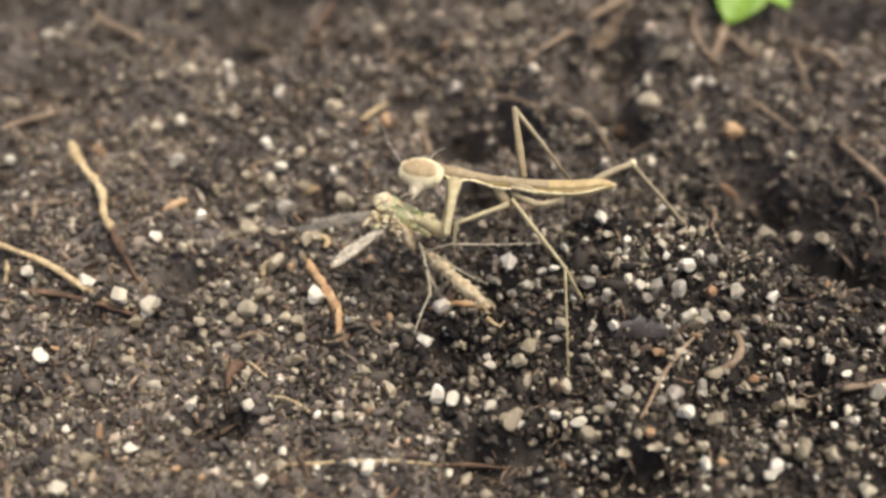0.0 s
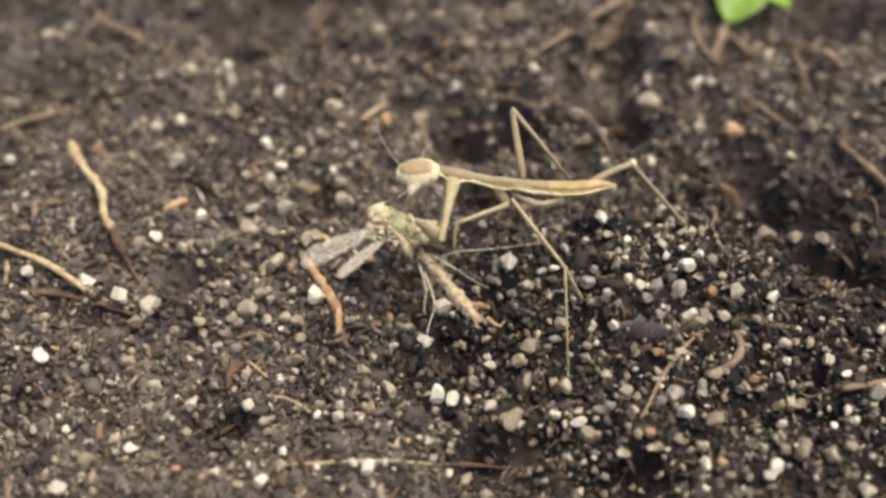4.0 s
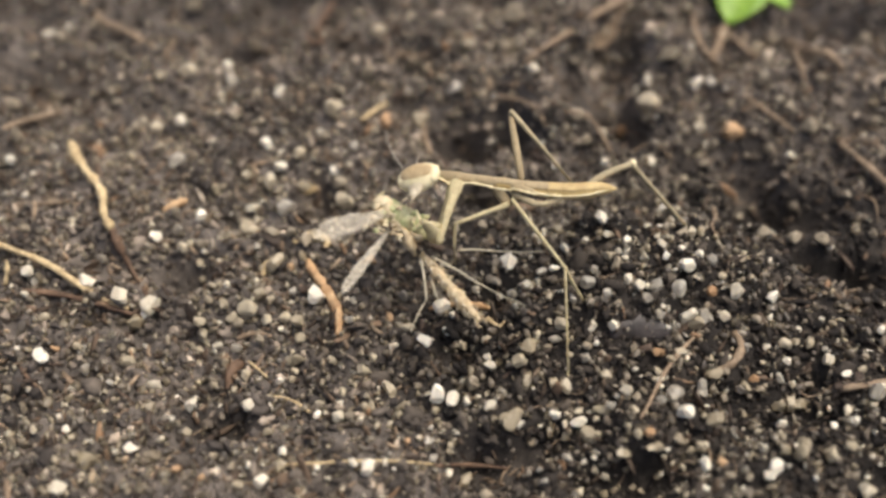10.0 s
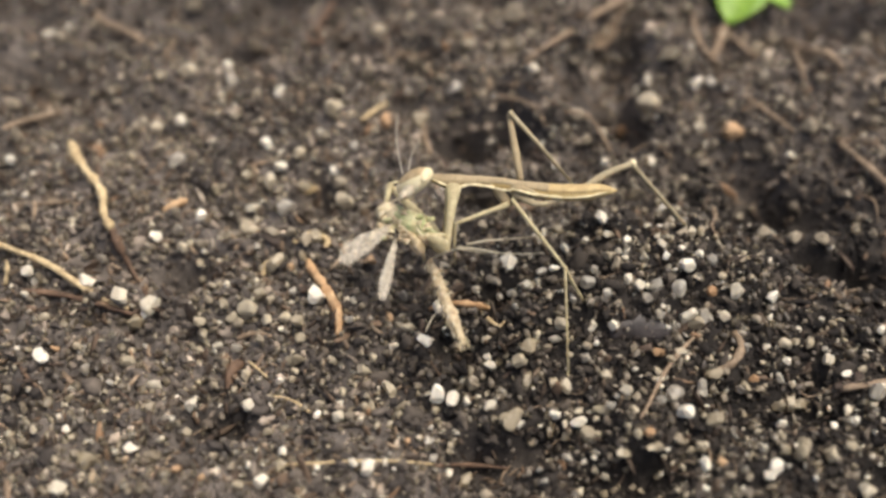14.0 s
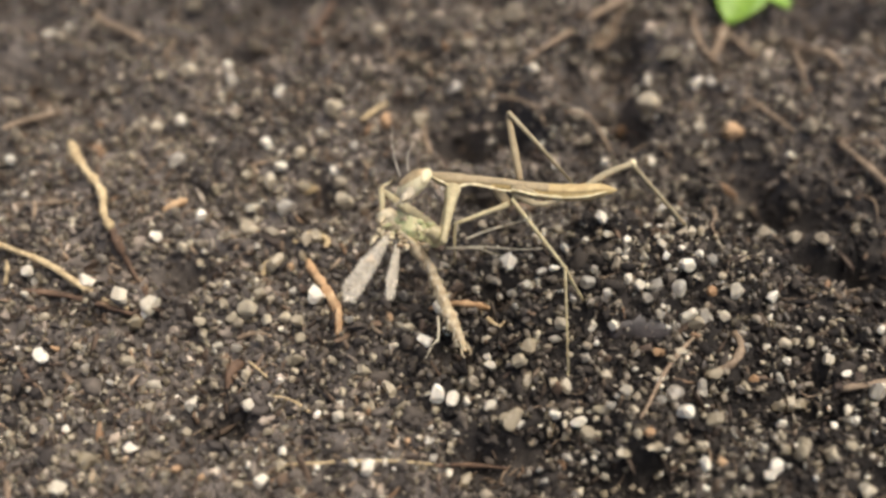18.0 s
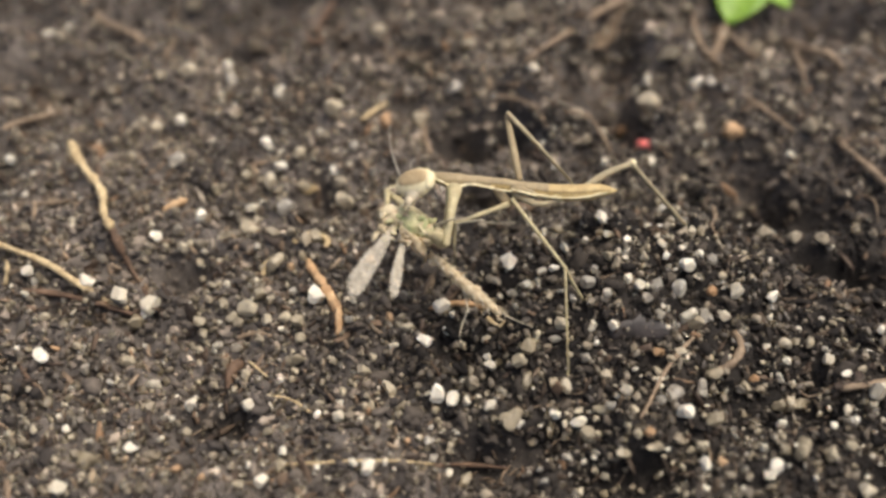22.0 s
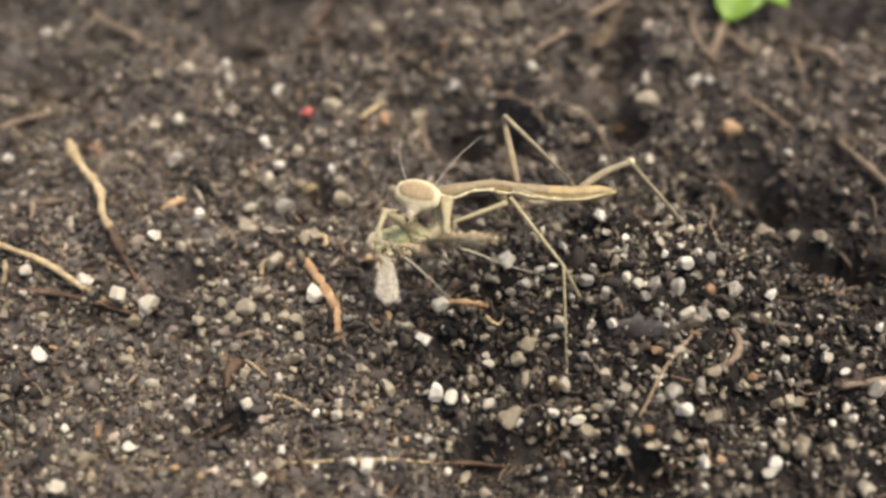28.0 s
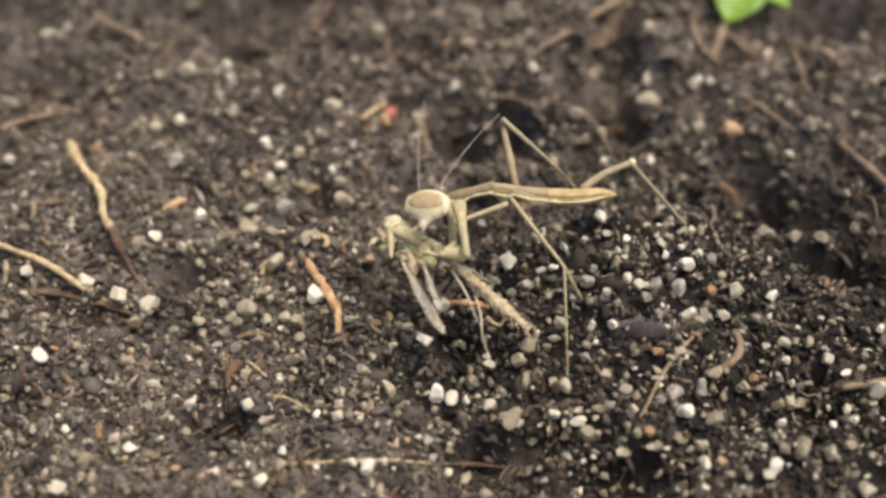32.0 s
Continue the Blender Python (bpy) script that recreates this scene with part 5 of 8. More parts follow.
        part("bristle", strand_mesh([(x, y, z), (x + rnd.uniform(2, 9), y * 1.5, z + 2), (x + rnd.uniform(8, 16), y * rnd.uniform(1.6, 2.3), z + 1)], [2.6, 1.5, 0.5], n=5, rough=0.4, seed=k, flat=0.5), ("cream", "flesh", "shank")[k % 3], ab, "", U)
    MOVE["abdomen"] = ab

    # Wings.
    for k, (lw, ww) in (("wing1", (162, 21)), ("wing2", (146, 12))):
        bm = bmesh.new()
        top, low = [], []
        for i in range(17):
            u = i / 16
            w = ww * (0.17 + 0.83 * math.sin(math.pi * min(0.5, u * 0.66)) ** 1.35) * (1 + 0.07 * math.sin(19 * u + lw)) * (1 if u < 0.82 else math.sqrt(max(0.02, 1 - ((u - 0.82) / 0.185) ** 2)))
            row = []
            for s in (-1, -0.6, -0.2, 0.2, 0.6, 1):
                wav = 1.4 * math.sin(5 * s + 7 * u) + 2.5 * s * u
                row.append((lw * u, w * s * (0.7 if s > 0 else 1.0), wav))
            top.append([bm.verts.new((x, y, z + 0.25)) for x, y, z in row])
            low.append([bm.verts.new((x, y, z - 0.25)) for x, y, z in row])
        for i in range(16):
            for j in range(5):
                bm.faces.new((top[i][j], top[i + 1][j], top[i + 1][j + 1], top[i][j + 1]))
                bm.faces.new((low[i][j + 1], low[i + 1][j + 1], low[i + 1][j], low[i][j]))
            for j in (0, 5):
                bm.faces.new((top[i][j], low[i][j], low[i + 1][j], top[i + 1][j]))
        for i in (0, 16):
            for j in range(5):
                bm.faces.new((top[i][j], top[i][j + 1], low[i][j + 1], low[i][j]))
        wing = part("wing", bm, "wing", midge, "clear whitish wing", U)
        for j, (y0, y1) in enumerate(((0.68, 0.62), (0.35, 0.3), (0.0, -0.1), (-0.35, -0.5), (-0.7, -0.85))):
            part("vein", strand_mesh([(0, y0 * ww * 0.25, 0.4), (lw * 0.3, y0 * ww * 0.72, 0.8), (lw * 0.6, (y0 + y1) / 2 * ww, 1.0), (lw * (0.95 if j < 3 else 0.85), y1 * ww * 0.85, 1.6 * y1)], [0.9, 0.6, 0.45, 0.3], n=5), "vein", wing, "", U)
        MOVE[k] = wing

    # Thin legs in two pieces.
    for k, (l1, l2) in (("first", (115, 155)), ("second", (73, 96)), ("third", (90, 106)), ("fourth", (69, 124))):
        MOVE[k + "_upper"] = part("leg_upper", strand_mesh([(0, 0, 0), (l1 * 0.5, 1.5, 0), (l1, 0, 0)], [2.4, 2.0, 1.5], n=7), "shank", midge, "", U)
        MOVE[k + "_lower"] = part("leg_lower", strand_mesh([(0, 0, 0), (l2 * 0.5, -2, 0), (l2, 0, 0)], [1.5, 1.2, 0.7], n=6), "shank", midge, "", U)
    return midge


def build_mite():
    mite = new("red_mite")
    tagged(mite, "tiny bright red mite running over the soil", "mite")
    part("body", egg(0.30, 0.23, 0.2, (0, 0, 0.22), 14, 10), "red", mite, "bright red velvety body")
    part("snout", egg(0.09, 0.08, 0.07, (0.31, 0, 0.18), 10, 7), "red", mite)
    for side in (-1, 1):
        for x, dx in ((0.2, 0.22), (0.08, 0.07), (-0.06, -0.08), (-0.18, -0.2)):
            part("leg", strand_mesh([(x, side * 0.15, 0.2), (x + dx * 0.6, side * 0.34, 0.28), (x + dx, side * 0.46, 0.02)], [0.04, 0.032, 0.02], n=5), "red", mite)
    return mite


build_mantis()
midge = build_midge()
mite = build_mite()
far_mite = build_mite()


def motions():
    """Rows of seconds, place in millimetres, tilt and turn."""
    walk(midge, [(t, SIDE @ at(*r)) for t, *r in (
        (0, -2.082, 1.780, -0.100, 0.0, -20.0), (1, -2.172, 1.689, -0.100, 0.0, -20.0), (2, -2.232, 1.176, -0.100, 0.0, -15.0), (3, -2.383, 1.085, -0.100, 0.0, -15.0),
        (6, -2.172, 1.838, -0.100, 0.0, -15.0), (7, -2.172, 1.657, -0.100, 0.0, -15.0), (8, -2.082, 2.199, -0.100, 0.0, -15.0), (9, -2.082, 1.776, -0.100, 0.0, -18.0),
        (10, -2.082, 1.625, -0.100, 0.0, -18.0), (11, -2.082, 1.474, -0.100, 0.0, -10.0), (12, -1.991, 1.474, -0.100, 0.0, -10.0), (13, -1.991, 1.594, -0.100, 0.0, -12.0),
        (14, -1.780, 1.382, -0.100, 0.0, -12.0), (17, -2.082, 1.080, -0.100, 0.0, -10.0), (18, -1.780, 1.079, -0.100, 0.0, -12.0), (19, -2.082, 0.777, -0.100, 0.0, -10.0),
        (20, -1.991, 1.169, -0.100, 0.0, -10.0), (21, -1.780, 1.168, -0.100, 0.0, -12.0), (22, -1.689, 1.289, -0.100, 0.0, -12.0), (23, -1.689, 1.288, -0.100, 0.0, -12.0),
        (24, -1.611, 1.219, -0.100, 0.0, -12.0), (24.5, -1.848, 1.035, -0.100, 0.0, -12.0), (25, -1.904, 0.609, -0.100, 0.0, -15.0), (25.2, -1.844, 0.248, -0.100, 0.0, -12.0),
        (25.5, -1.995, -1.110, -0.100, 0.0, -10.0), (27.5, -1.848, -0.805, -0.100, 0.0, -5.0), (28, -2.211, 0.553, -0.100, 0.0, 25.0), (28.2, -2.302, 0.553, -0.100, 0.0, 20.0),
        (28.5, -2.061, -0.201, -0.100, 0.0, 8.0), (28.8, -2.061, -0.442, -0.100, 0.0, -0.0), (29, -2.001, -0.653, -0.100, 0.0, -5.0), (29.5, -2.304, 0.434, -0.100, 0.0, 15.0),
        (29.7, -2.365, 0.555, -0.100, 0.0, 12.0), (30, -2.305, 0.103, -0.100, 0.0, 5.0), (30.2, -2.702, 0.560, -0.100, 0.0, 10.0), (30.5, -2.407, 0.115, -0.100, 0.0, -0.0),
        (30.8, -2.365, -0.529, -0.100, 0.0, -10.0), (31, -2.498, -0.908, -0.100, 0.0, -15.0), (31.3, -2.709, -0.606, -0.100, 0.0, -12.0), (31.5, -2.709, 0.480, -0.100, 0.0, -15.0),
        (31.7, -2.076, 0.118, -0.100, 0.0, -20.0), (32, -1.653, 0.359, -0.100, 0.0, -30.0))])
    walk(MOVE["hind_body"], [(t, at(*r)) for t, *r in (
        (0, 3.644, 3.343, 0.000, 0.0, 1.9), (1, 3.644, 3.335, 0.000, 0.0, 1.9), (2, 3.644, 3.328, 0.000, 0.0, 1.8), (3, 3.644, 3.321, 0.000, 0.0, 1.7),
        (6, 3.644, 3.299, 0.000, 0.0, 1.3), (7, 3.644, 3.291, 0.000, 0.0, 1.1), (8, 3.644, 3.284, 0.000, 0.0, 1.0), (9, 3.644, 3.277, 0.000, 0.0, 0.9),
        (10, 3.644, 3.269, 0.000, 0.0, 0.7), (11, 3.644, 3.262, 0.000, 0.0, 0.2), (12, 3.644, 3.255, 0.000, 0.0, -0.4), (13, 3.644, 3.247, 0.000, 0.0, -0.3),
        (14, 3.644, 3.242, 0.000, 0.0, -0.2), (17, 3.644, 3.226, 0.000, 0.0, 0.2), (18, 3.644, 3.220, 0.000, 0.0, 0.3), (19, 3.644, 3.215, 0.000, 0.0, 0.2),
        (20, 3.644, 3.210, 0.000, 0.0, 0.2), (21, 3.644, 3.204, 0.000, 0.0, 0.1), (22, 3.644, 3.199, 0.000, 0.0, 0.1), (23, 3.644, 3.193, 0.000, 0.0, -0.0),
        (24, 3.722, 3.119, 0.000, 0.0, -0.1), (24.5, 3.727, 3.113, 0.000, 0.0, -0.1), (25, 3.731, 3.108, 0.000, 0.0, -0.2), (25.2, 3.731, 3.102, 0.000, 0.0, -0.1),
        (25.5, 3.730, 3.093, 0.000, 0.0, -0.1), (27.5, 3.727, 3.036, 0.000, 0.0, 0.2), (28, 3.726, 3.015, 0.000, 0.0, 0.4), (28.2, 3.725, 3.007, 0.000, 0.0, 0.4),
        (28.5, 3.725, 2.995, 0.000, 0.0, 0.4), (28.8, 3.724, 2.982, 0.000, 0.0, 0.3), (29, 3.724, 2.974, 0.000, 0.0, 0.3), (29.5, 3.723, 2.954, 0.000, 0.0, 0.3),
        (29.7, 3.723, 2.945, 0.000, 0.0, 0.3), (30, 3.722, 2.933, 0.000, 0.0, 0.3), (30.2, 3.717, 2.932, 0.000, 0.0, 0.3), (30.5, 3.710, 2.930, 0.000, 0.0, 0.4),
        (30.8, 3.692, 2.941, 0.000, 0.0, 0.4), (31, 3.680, 2.948, 0.000, 0.0, 0.5), (31.3, 3.680, 2.939, 0.000, 0.0, 0.5), (31.5, 3.680, 2.933, 0.000, 0.0, 0.5),
        (31.7, 3.680, 2.927, 0.000, 0.0, 0.6), (32, 3.680, 2.918, 0.000, 0.0, 0.6))])
    walk(MOVE["pronotum"], [(t, at(*r)) for t, *r in (
        (0, 2.519, 3.638, 0.000, -0.0, 165.9), (1, 2.519, 3.629, 0.000, -18.8, 170.0), (2, 2.520, 3.624, 0.000, -0.0, 163.9), (3, 2.520, 3.619, 0.000, -0.0, 166.6),
        (6, 2.523, 3.605, 0.000, -25.3, 166.9), (7, 2.523, 3.601, 0.000, -23.8, 170.4), (8, 2.524, 3.596, 0.000, -26.5, 166.6), (9, 2.525, 3.591, 0.000, -31.6, 166.5),
        (10, 2.526, 3.587, 0.000, -18.6, 170.5), (11, 2.529, 3.590, 0.000, -27.7, 175.4), (12, 2.532, 3.593, 0.000, -24.7, 174.9), (13, 2.531, 3.584, 0.000, -18.8, 171.7),
        (14, 2.531, 3.576, 0.000, -0.0, 176.0), (17, 2.529, 3.554, 0.000, -0.0, 172.4), (18, 2.528, 3.547, 0.000, -0.0, 173.2), (19, 2.528, 3.542, 0.000, -0.0, 172.6),
        (20, 2.529, 3.538, 0.000, -15.0, 172.2), (21, 2.529, 3.533, 0.000, -0.0, 174.0), (22, 2.529, 3.529, 0.000, -0.0, 173.2), (23, 2.530, 3.525, 0.000, -0.0, 172.4),
        (24, 2.608, 3.451, 0.000, -0.0, 174.1), (24.5, 2.613, 3.447, 0.000, -0.0, 173.1), (25, 2.618, 3.442, 0.000, -8.7, 172.0), (25.2, 2.617, 3.436, 0.000, -0.0, 172.4),
        (25.5, 2.617, 3.426, 0.000, -0.0, 172.8), (27.5, 2.611, 3.362, 0.000, -20.3, 176.3), (28, 2.609, 3.339, 0.000, -0.0, 186.5), (28.2, 2.609, 3.331, 0.000, -0.0, 190.2),
        (28.5, 2.609, 3.319, 0.000, -4.7, 187.3), (28.8, 2.608, 3.307, 0.000, -16.9, 188.6), (29, 2.608, 3.299, 0.000, -22.1, 189.4), (29.5, 2.607, 3.279, 0.000, -24.5, 196.6),
        (29.7, 2.607, 3.271, 0.000, -25.2, 197.9), (30, 2.606, 3.258, 0.000, -0.0, 195.8), (30.2, 2.601, 3.257, 0.000, -9.3, 198.6), (30.5, 2.594, 3.254, 0.000, -0.0, 192.9),
        (30.8, 2.575, 3.264, 0.000, -0.0, 185.1), (31, 2.563, 3.270, 0.000, -0.0, 178.7), (31.3, 2.563, 3.260, 0.000, -0.0, 177.1), (31.5, 2.563, 3.254, 0.000, -0.0, 180.6),
        (31.7, 2.563, 3.247, 0.000, -0.0, 183.4), (32, 2.562, 3.237, 0.000, -32.1, 192.0))])
    walk(MOVE["head"], [(t, at(*r)) for t, *r in (
        (0, -1.128, 3.949, 0.800, 23.2, -12.0, 15), (1, -0.950, 3.741, 0.800, 0.0, -17.0, 0), (2, -1.277, 4.186, 0.800, 29.5, -8.0, 25), (3, -1.366, 4.037, 0.800, 29.5, -5.0, 25),
        (6, -1.069, 3.769, 0.800, 27.5, -0.0, 30), (7, -1.099, 3.560, 0.800, 29.5, -0.0, 30), (8, -1.010, 3.887, 0.800, 23.2, -10.0, 10), (9, -1.010, 3.827, 0.800, 17.9, -13.0, 5),
        (10, -1.217, 3.708, 0.800, 33.1, 8.0, 35), (11, -1.069, 3.440, 0.800, 17.9, -20.0, 0), (12, -1.069, 3.499, 0.800, 14.6, -18.0, 8), (13, -1.277, 3.558, 0.800, 28.5, 3.0, 35),
        (14, -1.455, 3.469, 0.800, 46.5, 20.0, 58), (17, -1.277, 3.408, 0.800, 34.8, -3.0, 25), (18, -1.455, 3.378, 0.800, 46.5, 25.0, 58), (19, -1.425, 3.378, 0.800, 44.5, 25.0, 62),
        (20, -1.306, 3.407, 0.800, 33.1, -0.0, 28), (21, -1.396, 3.377, 0.800, 39.5, 15.0, 42), (22, -1.396, 3.406, 0.800, 39.5, 5.0, 28), (23, -1.366, 3.495, 0.800, 36.4, -3.0, 25),
        (24, -1.348, 3.248, 0.800, 45.2, 38.0, 80), (24.5, -1.433, 3.186, 0.800, 46.5, 25.0, 60), (25, -1.280, 3.391, 0.800, 36.4, -3.0, 30), (25.2, -1.191, 3.450, 0.800, 33.8, -3.0, 28),
        (25.5, -1.429, 3.688, 0.800, 29.5, -8.0, 25), (27.5, -1.076, 3.245, 0.800, 27.5, -0.0, 35), (28, -1.226, 2.712, 0.800, 17.9, -15.0, 10), (28.2, -0.899, 2.296, 0.800, 19.6, -14.0, 0),
        (28.5, -0.930, 2.742, 0.800, 22.0, -4.0, 35), (28.8, -0.990, 2.564, 0.800, 24.1, -5.0, 32), (29, -0.871, 2.594, 0.800, 25.4, -5.0, 30), (29.5, -0.664, 2.060, 0.800, 23.2, -5.0, 5),
        (29.7, -0.546, 2.001, 0.800, 22.2, -4.0, 7), (30, -0.962, 2.120, 0.800, 20.7, -3.0, 10), (30.2, -0.878, 1.620, 0.800, 47.8, 20.0, 60), (30.5, -1.063, 1.835, 0.800, 46.5, 20.0, 48),
        (30.8, -1.378, 2.359, 0.800, 39.5, 10.0, 35), (31, -1.508, 2.937, 0.800, 38.0, 6.0, 40), (31.3, -1.805, 3.085, 0.800, 32.1, 5.0, 16), (31.5, -1.687, 2.729, 0.800, 27.5, -0.0, 0),
        (31.7, -1.479, 2.580, 0.800, 26.7, -2.0, 7), (32, -0.736, 2.224, 0.800, 25.4, -3.0, 18))])
    walk(MOVE["antenna1"], [(t, at(*r)) for t, *r in (
        (0, -2.041, 4.381, 0.200, -50.2, 118.7), (1, -1.681, 4.381, 0.200, -60.0, 112.6), (2, -2.161, 4.681, 0.200, -60.7, 120.2), (3, -2.281, 4.470, 0.200, -48.3, 123.7),
        (6, -1.981, 4.289, 0.200, -54.4, 115.9), (7, -1.981, 4.079, 0.200, -49.7, 116.9), (8, -1.831, 4.528, 0.200, -55.9, 116.9), (9, -1.681, 4.528, 0.200, -55.9, 110.9),
        (10, -2.131, 4.288, 0.200, -55.4, 116.6), (11, -1.681, 4.377, 0.200, -57.0, 98.1), (12, -1.771, 4.377, 0.200, -57.5, 106.6), (13, -2.131, 4.226, 0.200, -54.9, 105.5),
        (14, -2.131, 3.926, 0.200, -39.1, 97.4), (17, -2.161, 4.075, 0.200, -51.7, 107.3), (18, -2.281, 3.864, 0.200, -48.6, 102.1), (19, -2.221, 3.774, 0.200, -45.9, 106.0),
        (20, -2.131, 4.224, 0.200, -51.3, 106.4), (21, -2.281, 3.863, 0.200, -49.1, 105.7), (22, -2.281, 3.863, 0.200, -48.1, 104.7), (23, -2.221, 4.012, 0.200, -50.0, 108.9),
        (24, -2.083, 3.253, 0.200, -39.1, 103.8), (24.5, -2.138, 3.475, 0.200, -39.3, 111.0), (25, -2.194, 3.697, 0.200, -38.3, 118.1), (25.2, -2.194, 3.853, 0.200, -44.2, 112.7),
        (25.5, -2.195, 4.088, 0.200, -50.9, 102.7), (27.5, -1.958, 3.790, 0.200, -46.5, 110.3), (28, -1.749, 3.311, 0.200, -54.7, 103.9), (28.2, -1.755, 3.257, 0.200, -50.1, 104.4),
        (28.5, -1.765, 3.176, 0.200, -42.5, 105.1), (28.8, -1.774, 3.096, 0.200, -33.7, 105.7), (29, -1.781, 3.042, 0.200, -26.4, 105.9), (29.5, -1.737, 2.817, 0.200, -36.4, 103.0),
        (29.7, -1.719, 2.727, 0.200, -39.7, 101.6), (30, -1.693, 2.593, 0.200, -44.2, 99.3), (30.2, -1.859, 2.826, 0.200, -45.7, 103.1), (30.5, -2.110, 3.175, 0.200, -47.4, 109.3),
        (30.8, -2.371, 3.537, 0.200, -48.5, 115.7), (31, -2.545, 3.778, 0.200, -48.8, 120.2), (31.3, -2.149, 3.571, 0.200, -39.8, 106.3), (31.5, -1.885, 3.433, 0.200, -30.5, 99.3),
        (31.7, -1.621, 3.295, 0.200, -15.4, 93.7), (32, -1.224, 3.088, 0.200, -0.0, 87.3))])
    walk(MOVE["antenna2"], [(t, at(*r)) for t, *r in (
        (0, -0.723, 4.698, 0.000, -74.4, 56.0), (1, 0.030, 4.396, 0.000, -28.4, 38.0), (2, -1.084, 4.788, 0.000, -75.0, 77.9), (3, -1.265, 4.697, 0.000, -73.3, 70.4),
        (6, -0.934, 4.485, 0.000, -73.0, 75.7), (7, -1.114, 4.244, 0.000, -79.4, 80.5), (8, -0.512, 4.635, 0.000, -75.1, 60.4), (9, -0.331, 4.454, 0.000, -51.9, 45.4),
        (10, -1.385, 4.303, 0.000, -74.8, 80.8), (11, -0.482, 4.182, 0.000, -49.0, 45.0), (12, -0.632, 4.242, 0.000, -40.9, 49.2), (13, -1.265, 4.332, 0.000, -61.5, 65.4),
        (14, -1.837, 4.060, 0.000, -64.1, 78.1), (17, -1.385, 4.179, 0.000, -74.4, 81.0), (18, -1.867, 4.149, 0.000, -67.7, 87.3), (19, -1.867, 4.149, 0.000, -65.6, 83.3),
        (20, -1.325, 4.178, 0.000, -76.8, 71.6), (21, -1.686, 4.148, 0.000, -72.8, 78.2), (22, -1.686, 4.238, 0.000, -78.9, 86.4), (23, -1.566, 4.177, 0.000, -75.9, 81.5),
        (24, -1.970, 3.415, 0.000, -66.9, 104.3), (24.5, -1.709, 3.683, 0.000, -72.7, 97.0), (25, -1.449, 3.951, 0.000, -77.7, 83.5), (25.2, -1.401, 4.108, 0.000, -76.0, 74.4),
        (25.5, -1.329, 4.343, 0.000, -72.9, 64.5), (27.5, -1.001, 3.804, 0.000, -50.5, 60.5), (28, -0.551, 3.051, 0.000, -36.1, 49.5), (28.2, -0.599, 3.076, 0.000, -37.6, 51.7),
        (28.5, -0.672, 3.112, 0.000, -39.5, 55.0), (28.8, -0.745, 3.149, 0.000, -41.0, 58.5), (29, -0.793, 3.173, 0.000, -41.9, 60.9), (29.5, -0.794, 2.918, 0.000, -45.4, 63.2),
        (29.7, -0.794, 2.815, 0.000, -46.8, 64.2), (30, -0.795, 2.662, 0.000, -48.7, 65.8), (30.2, -0.968, 2.896, 0.000, -53.6, 66.7), (30.5, -1.229, 3.246, 0.000, -60.5, 68.5),
        (30.8, -1.500, 3.610, 0.000, -66.9, 71.2), (31, -1.680, 3.852, 0.000, -71.0, 73.9), (31.3, -1.274, 3.599, 0.000, -55.7, 60.6), (31.5, -1.003, 3.430, 0.000, -43.2, 56.6),
        (31.7, -0.732, 3.261, 0.000, -26.3, 54.2), (32, -0.325, 3.008, 0.000, -0.0, 51.8))])
